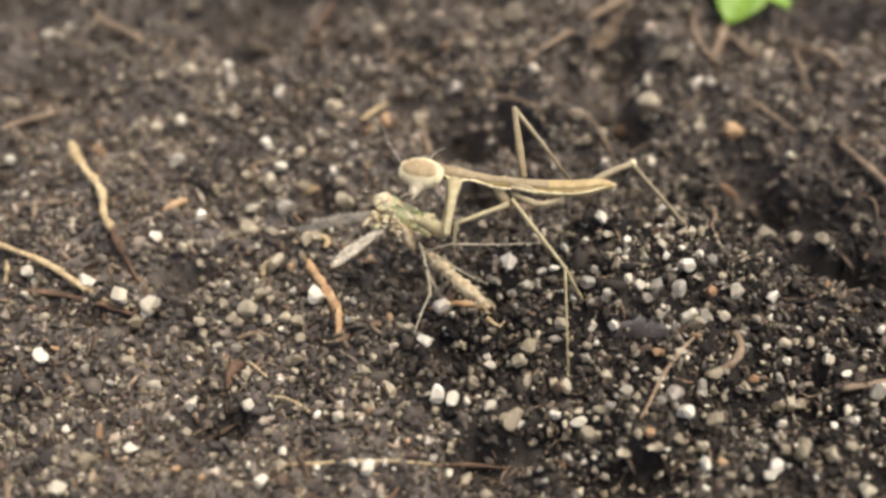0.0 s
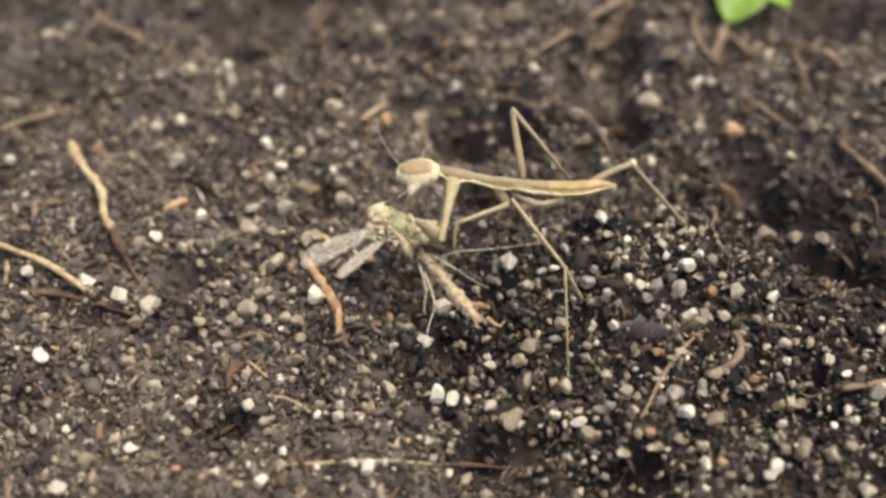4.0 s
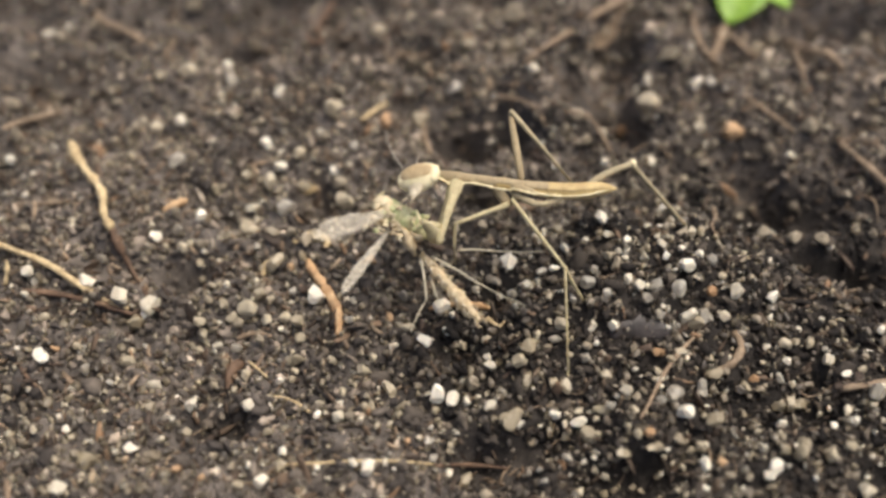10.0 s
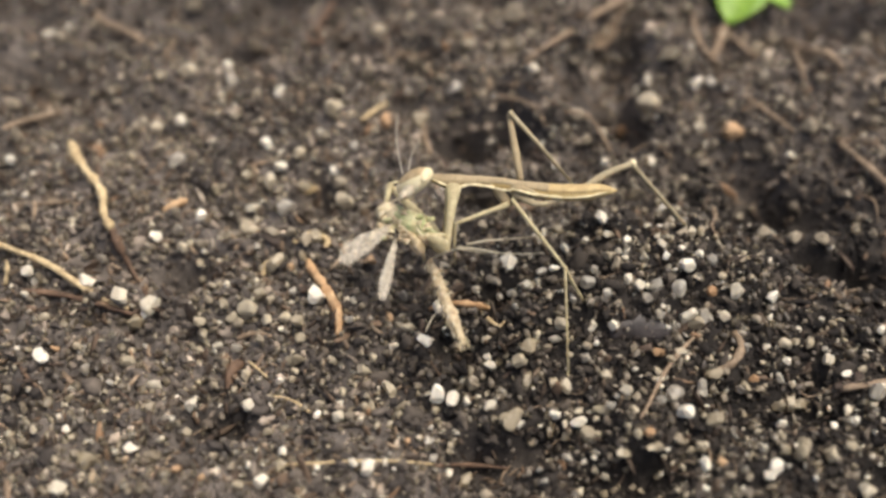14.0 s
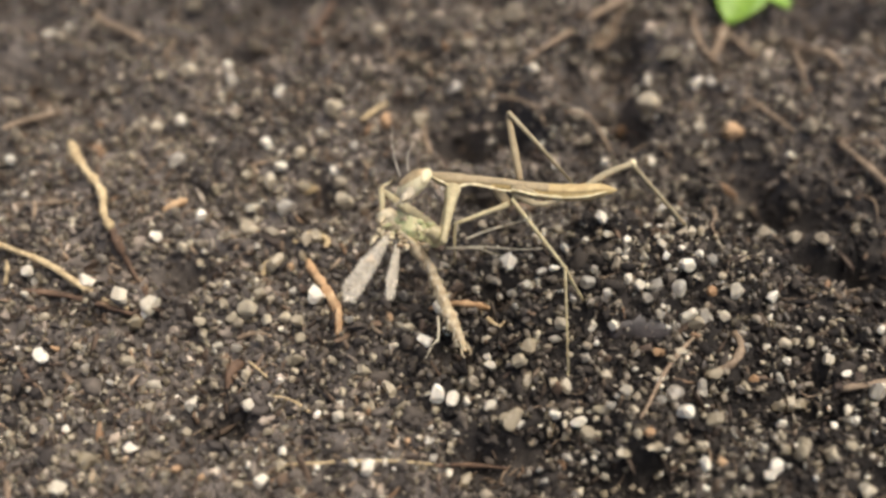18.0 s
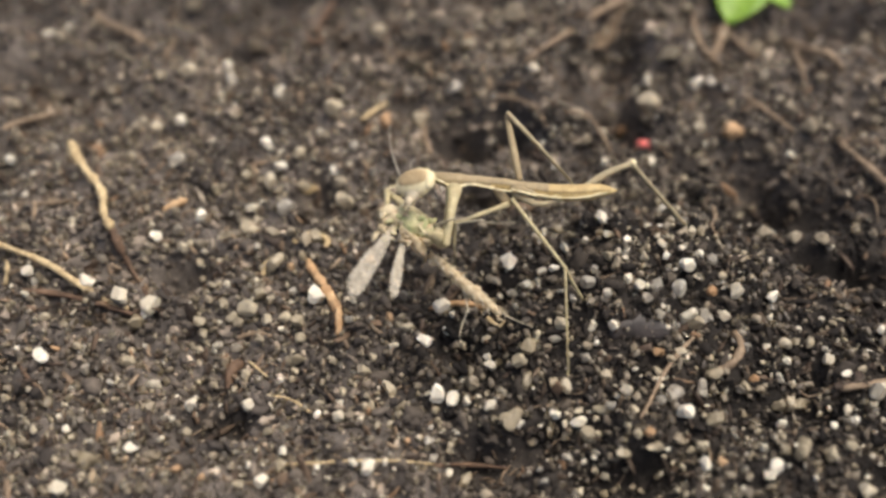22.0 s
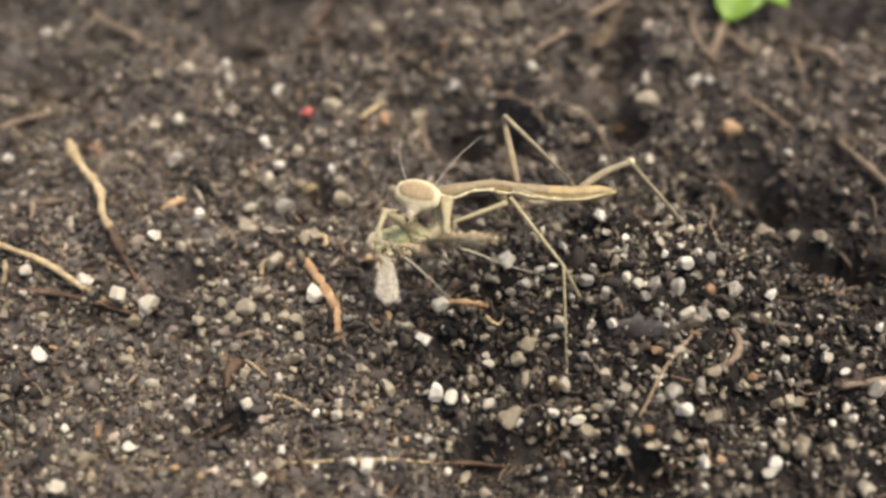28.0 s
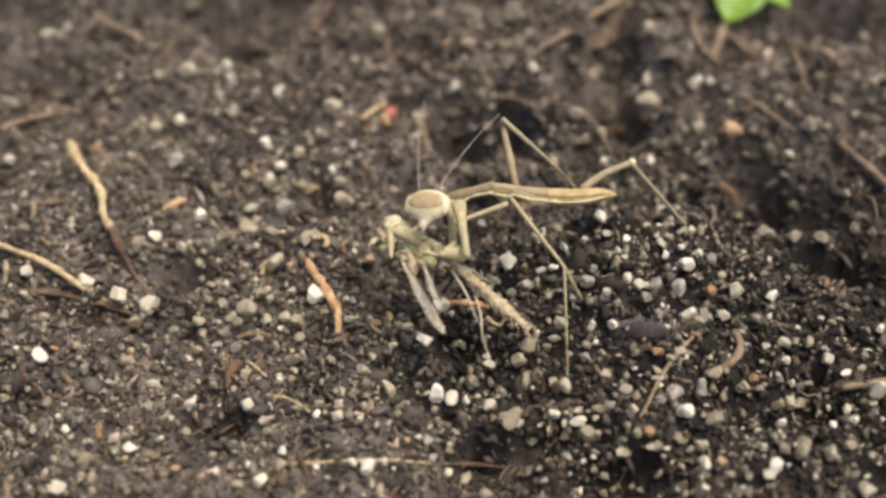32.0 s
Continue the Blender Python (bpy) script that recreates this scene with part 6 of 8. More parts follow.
    walk(MOVE["near_coxa"], [(t, at(*r)) for t, *r in (
        (0, 0.627, 3.552, 0.500, 34.0, -99.5), (1, 0.627, 3.462, 0.500, 23.7, -105.6), (2, 0.478, 3.671, 0.500, 20.8, -97.3), (3, 0.478, 3.611, 0.500, 20.4, -98.4),
        (6, 0.716, 3.431, 0.500, 23.9, -107.4), (7, 0.716, 3.370, 0.500, 22.6, -107.2), (8, 0.716, 3.430, 0.500, 33.1, -111.0), (9, 0.716, 3.429, 0.500, 28.4, -108.1),
        (10, 0.716, 3.429, 0.500, 19.9, -106.9), (11, 0.627, 3.309, 0.500, 21.3, -107.0), (12, 0.627, 3.309, 0.500, 22.5, -105.4), (13, 0.567, 3.309, 0.500, 28.0, -101.9),
        (14, 0.567, 3.219, 0.500, 11.5, -96.9), (17, 0.567, 3.307, 0.500, 27.8, -102.5), (18, 0.567, 3.217, 0.500, 31.5, -101.1), (19, 0.567, 3.306, 0.500, 27.3, -103.6),
        (20, 0.567, 3.306, 0.500, 28.5, -100.7), (21, 0.627, 3.216, 0.500, 26.8, -98.8), (22, 0.627, 3.216, 0.500, 26.8, -98.8), (23, 0.567, 3.305, 0.500, 23.2, -98.5),
        (24, 0.645, 3.176, 0.500, 25.1, -100.4), (24.5, 0.649, 3.203, 0.500, 23.5, -97.4), (25, 0.654, 3.230, 0.500, 28.5, -100.7), (25.2, 0.498, 3.230, 0.500, 23.2, -92.7),
        (25.5, 0.265, 3.230, 0.500, 0.0, -90.0), (27.5, 0.560, 2.934, 0.500, 15.4, -81.9), (28, 0.260, 2.487, 0.500, 58.8, -90.0), (28.2, 0.338, 2.470, 0.500, 55.9, -89.4),
        (28.5, 0.453, 2.443, 0.500, 51.5, -88.7), (28.8, 0.569, 2.416, 0.500, 38.5, -84.3), (29, 0.647, 2.399, 0.500, 41.1, -81.7), (29.5, 0.676, 2.220, 0.500, 51.7, -93.4),
        (29.7, 0.687, 2.149, 0.500, 48.4, -85.6), (30, 0.704, 2.042, 0.500, 41.4, -76.0), (30.2, 0.682, 2.190, 0.500, 56.6, -98.9), (30.5, 0.648, 2.412, 0.500, 52.4, -93.0),
        (30.8, 0.603, 2.647, 0.500, 37.7, -73.0), (31, 0.573, 2.803, 0.500, 26.2, -76.5), (31.3, 0.663, 2.660, 0.500, 37.6, -90.0), (31.5, 0.722, 2.564, 0.500, 35.1, -89.4),
        (31.7, 0.782, 2.469, 0.500, 35.3, -81.7), (32, 0.872, 2.325, 0.500, 36.0, -81.6))])
    walk(MOVE["near_femur"], [(t, at(*r)) for t, *r in (
        (0, 0.178, 0.863, 0.700, 50.1, 157.1), (1, -0.178, 0.565, 0.700, 51.5, 141.7), (2, 0.089, 0.624, 0.700, 54.5, 156.9), (3, 0.030, 0.564, 0.700, 55.3, 153.9),
        (6, -0.178, 0.563, 0.700, 55.7, 131.7), (7, -0.178, 0.473, 0.700, 59.5, 137.7), (8, -0.268, 0.860, 0.700, 54.1, 125.5), (9, -0.178, 0.681, 0.700, 58.0, 135.0),
        (10, -0.178, 0.472, 0.700, 62.2, 133.0), (11, -0.268, 0.383, 0.700, 67.3, 137.4), (12, -0.178, 0.382, 0.700, 67.8, 147.3), (13, -0.030, 0.471, 0.700, 58.9, 146.7),
        (14, 0.178, 0.024, 0.700, 62.7, 150.3), (17, -0.059, 0.469, 0.700, 64.2, 164.9), (18, 0.030, 0.469, 0.700, 67.6, 153.4), (19, -0.119, 0.469, 0.700, 73.2, 168.7),
        (20, 0.030, 0.468, 0.700, 62.1, 166.0), (21, 0.178, 0.319, 0.700, 62.7, 150.3), (22, 0.178, 0.319, 0.700, 67.6, 153.4), (23, 0.119, 0.319, 0.700, 63.7, 140.2),
        (24, 0.107, 0.250, 0.700, 65.8, 146.3), (24.5, 0.260, 0.217, 0.700, 62.4, 156.9), (25, 0.116, 0.393, 0.700, 66.3, 171.9), (25.2, 0.354, 0.214, 0.700, 59.0, 187.3),
        (25.5, 0.264, -0.053, 0.700, 55.3, 206.1), (27.5, 1.004, -0.199, 0.700, 41.6, 188.7), (28, 0.259, 0.783, 0.700, 69.3, 194.9), (28.2, 0.354, 0.628, 0.700, 66.3, 194.4),
        (28.5, 0.496, 0.397, 0.700, 61.7, 193.9), (28.8, 0.823, -0.138, 0.700, 53.0, 181.1), (29, 1.001, -0.049, 0.700, 46.3, 189.5), (29.5, 0.554, 0.190, 0.700, 65.0, 209.0),
        (29.7, 0.851, -0.024, 0.700, 63.7, 196.1), (30, 1.297, -0.345, 0.700, 59.2, 180.0), (30.2, 0.400, 0.403, 0.700, 68.2, 230.0), (30.5, 0.541, 0.410, 0.700, 60.7, 215.5),
        (30.8, 1.356, 0.162, 0.700, 33.1, 192.5), (31, 1.255, -0.062, 0.700, 31.0, 186.1), (31.3, 0.660, 0.057, 0.700, 57.3, 194.6), (31.5, 0.750, -0.122, 0.700, 60.4, 187.9),
        (31.7, 1.166, -0.181, 0.700, 54.5, 184.5), (32, 1.255, -0.300, 0.700, 59.2, 180.0))])
    walk(MOVE["near_tibia"], [(t, at(*r)) for t, *r in (
        (0, -1.354, 1.501, 1.300, 0.0, 14.6), (1, -1.442, 1.559, 1.300, 0.0, -0.8), (2, -1.295, 1.206, 1.300, 0.0, 14.5), (3, -1.295, 1.205, 1.300, 0.0, 11.5),
        (6, -1.148, 1.646, 1.300, 0.0, -10.7), (7, -1.148, 1.351, 1.300, 0.0, -4.7), (8, -1.148, 2.086, 1.300, 0.0, -16.9), (9, -1.148, 1.645, 1.300, 0.0, -7.4),
        (10, -1.001, 1.350, 1.300, 0.0, -9.4), (11, -1.001, 1.055, 1.300, 0.0, -5.0), (12, -1.001, 0.908, 1.300, 0.0, 4.8), (13, -1.148, 1.202, 1.300, 0.0, 4.2),
        (14, -0.853, 0.613, 1.300, 0.0, 7.8), (17, -1.148, 0.759, 1.300, 0.0, 22.4), (18, -0.853, 0.906, 1.300, 0.0, 11.0), (19, -0.853, 0.611, 1.300, 0.0, 26.3),
        (20, -1.148, 0.758, 1.300, 0.0, 23.5), (21, -0.853, 0.904, 1.300, 0.0, 7.8), (22, -0.706, 0.757, 1.300, 0.0, 11.0), (23, -0.765, 1.051, 1.300, 0.0, -2.2),
        (24, -0.777, 0.836, 1.300, 0.0, 3.9), (24.5, -0.846, 0.686, 1.300, 0.0, 14.5), (25, -0.915, 0.536, 1.300, 0.0, 29.4), (25.2, -0.974, 0.041, 1.300, 0.0, 44.9),
        (25.5, -1.063, -0.700, 1.300, 0.0, 63.6), (27.5, -0.920, -0.491, 1.300, 0.0, 46.3), (28, -0.626, 0.539, 1.300, 0.0, 52.5), (28.2, -0.656, 0.363, 1.300, 0.0, 52.0),
        (28.5, -0.701, 0.098, 1.300, 0.0, 51.4), (28.8, -0.745, -0.166, 1.300, 0.0, 38.6), (29, -0.775, -0.343, 1.300, 0.0, 47.0), (29.5, -0.408, -0.342, 1.300, 0.0, 66.5),
        (29.7, -0.261, -0.342, 1.300, 0.0, 53.6), (30, -0.041, -0.341, 1.300, 0.0, 37.6), (30.2, -0.222, -0.337, 1.300, 0.0, 87.5), (30.5, -0.494, -0.330, 1.300, 0.0, 73.1),
        (30.8, -0.777, -0.310, 1.300, 0.0, 50.1), (31, -0.965, -0.297, 1.300, 0.0, 43.7), (31.3, -0.700, -0.297, 1.300, 0.0, 52.2), (31.5, -0.524, -0.297, 1.300, 0.0, 45.5),
        (31.7, -0.347, -0.297, 1.300, 0.0, 42.1), (32, -0.082, -0.297, 1.300, 0.0, 37.6))])
    walk(MOVE["far_coxa"], [(t, at(*r)) for t, *r in (
        (0, 0.551, 3.640, -0.900, 33.3, -101.0), (1, 0.551, 3.548, -0.900, 21.1, -107.5), (2, 0.398, 3.762, -0.900, 18.1, -98.5), (3, 0.398, 3.700, -0.900, 17.5, -99.7),
        (6, 0.642, 3.516, -0.900, 21.1, -109.4), (7, 0.642, 3.454, -0.900, 19.5, -109.2), (8, 0.642, 3.515, -0.900, 31.7, -113.6), (9, 0.642, 3.514, -0.900, 26.4, -110.3),
        (10, 0.642, 3.514, -0.900, 16.0, -108.8), (11, 0.551, 3.391, -0.900, 17.8, -109.0), (12, 0.551, 3.391, -0.900, 19.5, -107.3), (13, 0.489, 3.390, -0.900, 26.5, -103.6),
        (14, 0.489, 3.298, -0.900, 0.0, -98.0), (17, 0.489, 3.389, -0.900, 26.2, -104.2), (18, 0.489, 3.297, -0.900, 30.5, -102.7), (19, 0.489, 3.388, -0.900, 25.5, -105.4),
        (20, 0.489, 3.388, -0.900, 27.0, -102.3), (21, 0.551, 3.296, -0.900, 25.3, -100.2), (22, 0.551, 3.295, -0.900, 25.3, -100.2), (23, 0.489, 3.387, -0.900, 20.9, -99.9),
        (24, 0.569, 3.255, -0.900, 23.1, -101.9), (24.5, 0.574, 3.282, -0.900, 18.7, -101.0), (25, 0.364, 3.310, -0.900, 23.4, -101.3), (25.2, 0.205, 3.310, -0.900, 19.6, -93.5),
        (25.5, -0.035, 3.311, -0.900, 40.8, -82.4), (27.5, 0.268, 3.007, -0.900, 28.2, -86.7), (28, -0.039, 2.549, -0.900, 42.5, -97.8), (28.2, 0.040, 2.531, -0.900, 42.0, -96.6),
        (28.5, 0.159, 2.504, -0.900, 41.2, -95.0), (28.8, 0.278, 2.476, -0.900, 40.2, -93.3), (29, 0.357, 2.458, -0.900, 39.6, -92.2), (29.5, 0.386, 2.275, -0.900, 38.0, -94.7),
        (29.7, 0.398, 2.202, -0.900, 37.3, -95.7), (30, 0.416, 2.092, -0.900, 36.3, -97.1), (30.2, 0.393, 2.244, -0.900, 36.8, -94.9), (30.5, 0.358, 2.472, -0.900, 37.3, -91.6),
        (30.8, 0.312, 2.712, -0.900, 37.6, -88.3), (31, -0.024, 2.872, -0.900, 34.3, -97.0), (31.3, 0.373, 2.726, -0.900, 38.1, -101.0), (31.5, 0.434, 2.628, -0.900, 34.6, -94.9),
        (31.7, 0.496, 2.530, -0.900, 29.7, -92.0), (32, 0.587, 2.383, -0.900, 21.5, -91.2))])
    walk(MOVE["far_femur"], [(t, at(*r)) for t, *r in (
        (0, 0.061, 1.136, -1.100, -35.4, 158.0), (1, -0.307, 0.828, -1.100, -36.8, 145.1), (2, -0.031, 0.889, -1.100, -35.7, 159.9), (3, -0.092, 0.828, -1.100, -38.1, 162.3),
        (6, -0.307, 0.826, -1.100, -33.0, 146.9), (7, -0.307, 0.734, -1.100, -31.9, 148.4), (8, -0.399, 1.133, -1.100, -33.0, 146.9), (9, -0.307, 0.948, -1.100, -34.4, 148.5),
        (10, -0.307, 0.733, -1.100, -35.5, 149.7), (11, -0.399, 0.640, -1.100, -25.8, 129.3), (12, -0.307, 0.640, -1.100, -31.1, 130.6), (13, -0.153, 0.732, -1.100, -24.3, 132.0),
        (14, 0.061, 0.271, -1.100, -20.1, 132.7), (17, -0.184, 0.730, -1.100, -29.8, 141.2), (18, -0.092, 0.730, -1.100, -27.3, 142.3), (19, -0.246, 0.729, -1.100, -33.7, 147.7),
        (20, -0.092, 0.729, -1.100, -30.3, 140.9), (21, 0.061, 0.575, -1.100, -30.7, 137.8), (22, 0.061, 0.575, -1.100, -29.4, 140.3), (23, 0.000, 0.574, -1.100, -29.0, 138.7),
        (24, -0.012, 0.503, -1.100, -30.3, 140.9), (24.5, 0.023, 0.439, -1.100, -28.8, 144.9), (25, -0.187, 0.559, -1.100, -37.9, 154.1), (25.2, 0.027, 0.436, -1.100, -29.8, 149.7),
        (25.5, 0.272, 1.020, -1.100, 45.4, 172.9), (27.5, 0.422, 0.316, -1.100, 35.3, 178.6), (28, -0.346, 0.317, -1.100, 47.0, 148.9), (28.2, -0.224, 0.274, -1.100, 43.4, 147.2),
        (28.5, -0.040, 0.210, -1.100, 43.9, 161.5), (28.8, 0.143, 0.146, -1.100, 40.6, 168.1), (29, 0.266, 0.103, -1.100, 41.3, 171.4), (29.5, 0.188, -0.126, -1.100, 25.7, 145.2),
        (29.7, 0.157, -0.218, -1.100, 26.8, 141.6), (30, 0.111, -0.356, -1.100, 34.0, 143.1), (30.2, 0.182, -0.198, -1.100, 0.0, 145.7), (30.5, 0.290, 0.040, -1.100, 32.8, 155.5),
        (30.8, 0.387, 0.290, -1.100, 35.0, 168.3), (31, -0.332, 0.365, -1.100, 31.9, 172.8), (31.3, -0.086, 0.365, -1.100, 27.7, 167.0), (31.5, 0.221, 0.120, -1.100, 24.0, 140.3),
        (31.7, 0.405, -0.126, -1.100, 29.6, 152.3), (32, 0.528, -0.464, -1.100, 36.7, 155.6))])
    walk(MOVE["far_tibia"], [(t, at(*r)) for t, *r in (
        (0, -3.593, 2.663, -3.728, 55.7, -66.6), (1, -3.503, 3.084, -3.821, 48.5, -71.6), (2, -3.723, 2.278, -3.749, 64.8, -66.8), (3, -3.733, 2.026, -3.903, 68.7, -67.4),
        (6, -3.712, 3.070, -3.570, 45.6, -63.9), (7, -3.804, 2.906, -3.501, 48.8, -58.0), (8, -3.808, 3.389, -3.570, 51.4, -56.0), (9, -3.718, 3.073, -3.667, 45.6, -63.9),
        (10, -3.722, 2.755, -3.733, 50.4, -61.2), (11, -3.142, 3.995, -3.076, 0.0, -102.1), (12, -3.002, 3.795, -3.445, 29.0, -106.7), (13, -3.073, 3.987, -2.970, 29.4, -105.8),
        (14, -2.963, 3.556, -2.663, 42.7, -98.7), (17, -3.444, 3.373, -3.353, 36.5, -98.0), (18, -3.466, 3.363, -3.179, 32.8, -85.2), (19, -3.651, 2.907, -3.620, 45.4, -95.7),
        (20, -3.318, 3.374, -3.394, 32.3, -97.6), (21, -3.001, 3.375, -3.421, 39.5, -95.2), (22, -3.155, 3.274, -3.327, 43.3, -86.7), (23, -3.154, 3.368, -3.304, 39.7, -93.1),
        (24, -3.235, 3.140, -3.394, 43.4, -87.8), (24.5, -3.416, 2.876, -3.289, 47.2, -80.5), (25, -3.638, 2.258, -3.888, 49.0, -90.0), (25.2, -3.575, 2.558, -3.354, 49.9, -114.3),
        (25.5, -2.787, 1.340, 2.134, 42.9, -124.9), (27.5, -3.202, 0.390, 1.523, 37.9, -76.7), (28, -2.873, 1.833, 2.223, 54.3, -106.7), (28.2, -2.884, 1.985, 2.020, 47.2, -99.5),
        (28.5, -3.028, 1.200, 2.048, 46.5, -77.1), (28.8, -3.127, 0.826, 1.854, 43.5, -78.9), (29, -3.009, 0.593, 1.895, 35.5, -78.1), (29.5, -3.125, 2.176, 0.872, 38.2, -95.1),
        (29.7, -2.973, 2.262, 0.948, 35.9, -91.0), (30, -2.830, 1.861, 1.438, 24.7, -91.8), (30.2, -3.639, 2.411, -1.100, 24.6, -92.6), (30.5, -3.110, 1.581, 1.363, 38.5, -90.0),
        (30.8, -3.179, 1.010, 1.501, 43.1, -84.5), (31, -4.055, 0.821, 1.298, 35.8, -87.0), (31.3, -3.928, 1.239, 1.013, 40.3, -81.6), (31.5, -2.937, 2.731, 0.743, 46.4, -107.7),
        (31.7, -3.034, 1.679, 1.143, 42.2, -87.8), (32, -2.716, 1.021, 1.615, 45.4, -84.3))])
    walk(MOVE["mid_femur"], [(t, at(*r)) for t, *r in (
        (0, 4.336, 3.939, -0.800, -0.0, 97.6), (1, 4.325, 3.930, -0.800, -2.9, 97.7), (2, 4.313, 3.920, -0.800, -4.1, 97.9), (3, 4.301, 3.910, -0.800, -5.0, 98.0),
        (6, 4.266, 3.881, -0.800, -7.0, 98.5), (7, 4.254, 3.871, -0.800, -7.9, 98.5), (8, 4.242, 3.861, -0.800, -8.8, 98.5), (9, 4.231, 3.851, -0.800, -9.5, 98.6),
        (10, 4.219, 3.842, -0.800, -10.2, 98.6), (11, 4.207, 3.832, -0.800, -10.9, 98.7), (12, 4.195, 3.822, -0.800, -11.5, 98.7), (13, 4.184, 3.812, -0.800, -12.1, 98.7),
        (14, 4.176, 3.807, -0.800, -12.0, 98.9), (17, 4.153, 3.790, -0.800, -11.7, 99.2), (18, 4.145, 3.785, -0.800, -11.6, 99.3), (19, 4.138, 3.779, -0.800, -11.5, 99.5),
        (20, 4.130, 3.774, -0.800, -11.8, 99.6), (21, 4.123, 3.768, -0.800, -12.1, 99.7), (22, 4.115, 3.763, -0.800, -12.4, 99.9), (23, 4.107, 3.757, -0.800, -12.6, 100.0),
        (24, 4.179, 3.682, -0.800, -12.9, 100.1), (24.5, 4.180, 3.676, -0.800, -13.0, 100.2), (25, 4.181, 3.671, -0.800, -13.2, 100.3), (25.2, 4.173, 3.664, -0.800, -13.2, 100.3),
        (25.5, 4.161, 3.653, -0.800, -13.2, 100.3), (27.5, 4.084, 3.582, -0.800, -13.2, 100.3), (28, 4.073, 3.559, -0.800, -13.5, 100.5), (28.2, 4.069, 3.550, -0.800, -13.6, 100.5),
        (28.5, 4.062, 3.536, -0.800, -13.8, 100.7), (28.8, 4.056, 3.522, -0.800, -13.9, 100.8), (29, 4.051, 3.513, -0.800, -14.1, 100.9), (29.5, 4.040, 3.490, -0.800, -14.3, 101.1),
        (29.7, 4.036, 3.480, -0.800, -14.4, 101.2), (30, 4.029, 3.466, -0.800, -14.6, 101.3), (30.2, 4.020, 3.462, -0.800, -14.7, 101.4), (30.5, 4.007, 3.455, -0.800, -14.9, 101.5),
        (30.8, 3.982, 3.461, -0.800, -15.0, 101.6), (31, 3.966, 3.465, -0.800, -15.1, 101.7), (31.3, 3.960, 3.450, -0.800, -14.5, 101.4), (31.5, 3.956, 3.441, -0.800, -14.0, 101.2),
        (31.7, 3.952, 3.431, -0.800, -13.5, 101.0), (32, 3.945, 3.417, -0.800, -12.8, 100.7))])
    walk(MOVE["mid_tibia"], [(t, at(*r)) for t, *r in (
        (0, 3.874, 7.657, -1.200, -16.9, -49.8), (1, 3.854, 7.641, -1.200, -16.8, -49.6), (2, 3.833, 7.625, -1.200, -16.7, -49.3), (3, 3.813, 7.609, -1.200, -16.7, -49.0),
        (6, 3.751, 7.562, -1.200, -16.5, -48.1), (7, 3.738, 7.544, -1.200, -16.6, -47.9), (8, 3.725, 7.526, -1.200, -16.8, -47.7), (9, 3.712, 7.508, -1.200, -16.9, -47.4),
        (10, 3.699, 7.490, -1.200, -17.1, -47.2), (11, 3.685, 7.472, -1.200, -17.2, -46.9), (12, 3.672, 7.454, -1.200, -17.3, -46.7), (13, 3.659, 7.436, -1.200, -17.5, -46.5),
        (14, 3.644, 7.431, -1.200, -17.2, -46.3), (17, 3.598, 7.414, -1.200, -16.5, -45.8), (18, 3.582, 7.409, -1.200, -16.2, -45.6), (19, 3.567, 7.403, -1.200, -15.9, -45.5),
        (20, 3.552, 7.392, -1.200, -15.8, -45.3), (21, 3.536, 7.382, -1.200, -15.6, -45.1), (22, 3.521, 7.371, -1.200, -15.5, -44.9), (23, 3.505, 7.361, -1.200, -15.3, -44.7),
        (24, 3.570, 7.279, -1.200, -15.2, -44.5), (24.5, 3.567, 7.271, -1.200, -15.1, -44.4), (25, 3.564, 7.263, -1.200, -15.0, -44.3), (25.2, 3.556, 7.256, -1.200, -15.0, -44.2),
        (25.5, 3.544, 7.245, -1.200, -15.0, -44.0), (27.5, 3.467, 7.174, -1.200, -14.9, -42.8), (28, 3.444, 7.144, -1.200, -15.1, -42.4), (28.2, 3.435, 7.132, -1.200, -15.2, -42.3),
        (28.5, 3.421, 7.113, -1.200, -15.3, -42.0), (28.8, 3.407, 7.095, -1.200, -15.4, -41.8), (29, 3.398, 7.083, -1.200, -15.4, -41.6), (29.5, 3.375, 7.053, -1.200, -15.6, -41.2),
        (29.7, 3.366, 7.041, -1.200, -15.6, -41.0), (30, 3.353, 7.023, -1.200, -15.7, -40.8), (30.2, 3.339, 7.016, -1.200, -15.8, -40.6), (30.5, 3.318, 7.005, -1.200, -15.9, -40.4),
        (30.8, 3.287, 7.006, -1.200, -15.9, -40.1), (31, 3.266, 7.008, -1.200, -16.0, -39.9), (31.3, 3.275, 7.008, -1.200, -16.2, -40.0), (31.5, 3.281, 7.008, -1.200, -16.4, -40.0),
        (31.7, 3.287, 7.008, -1.200, -16.6, -40.1), (32, 3.296, 7.008, -1.200, -16.9, -40.2))])
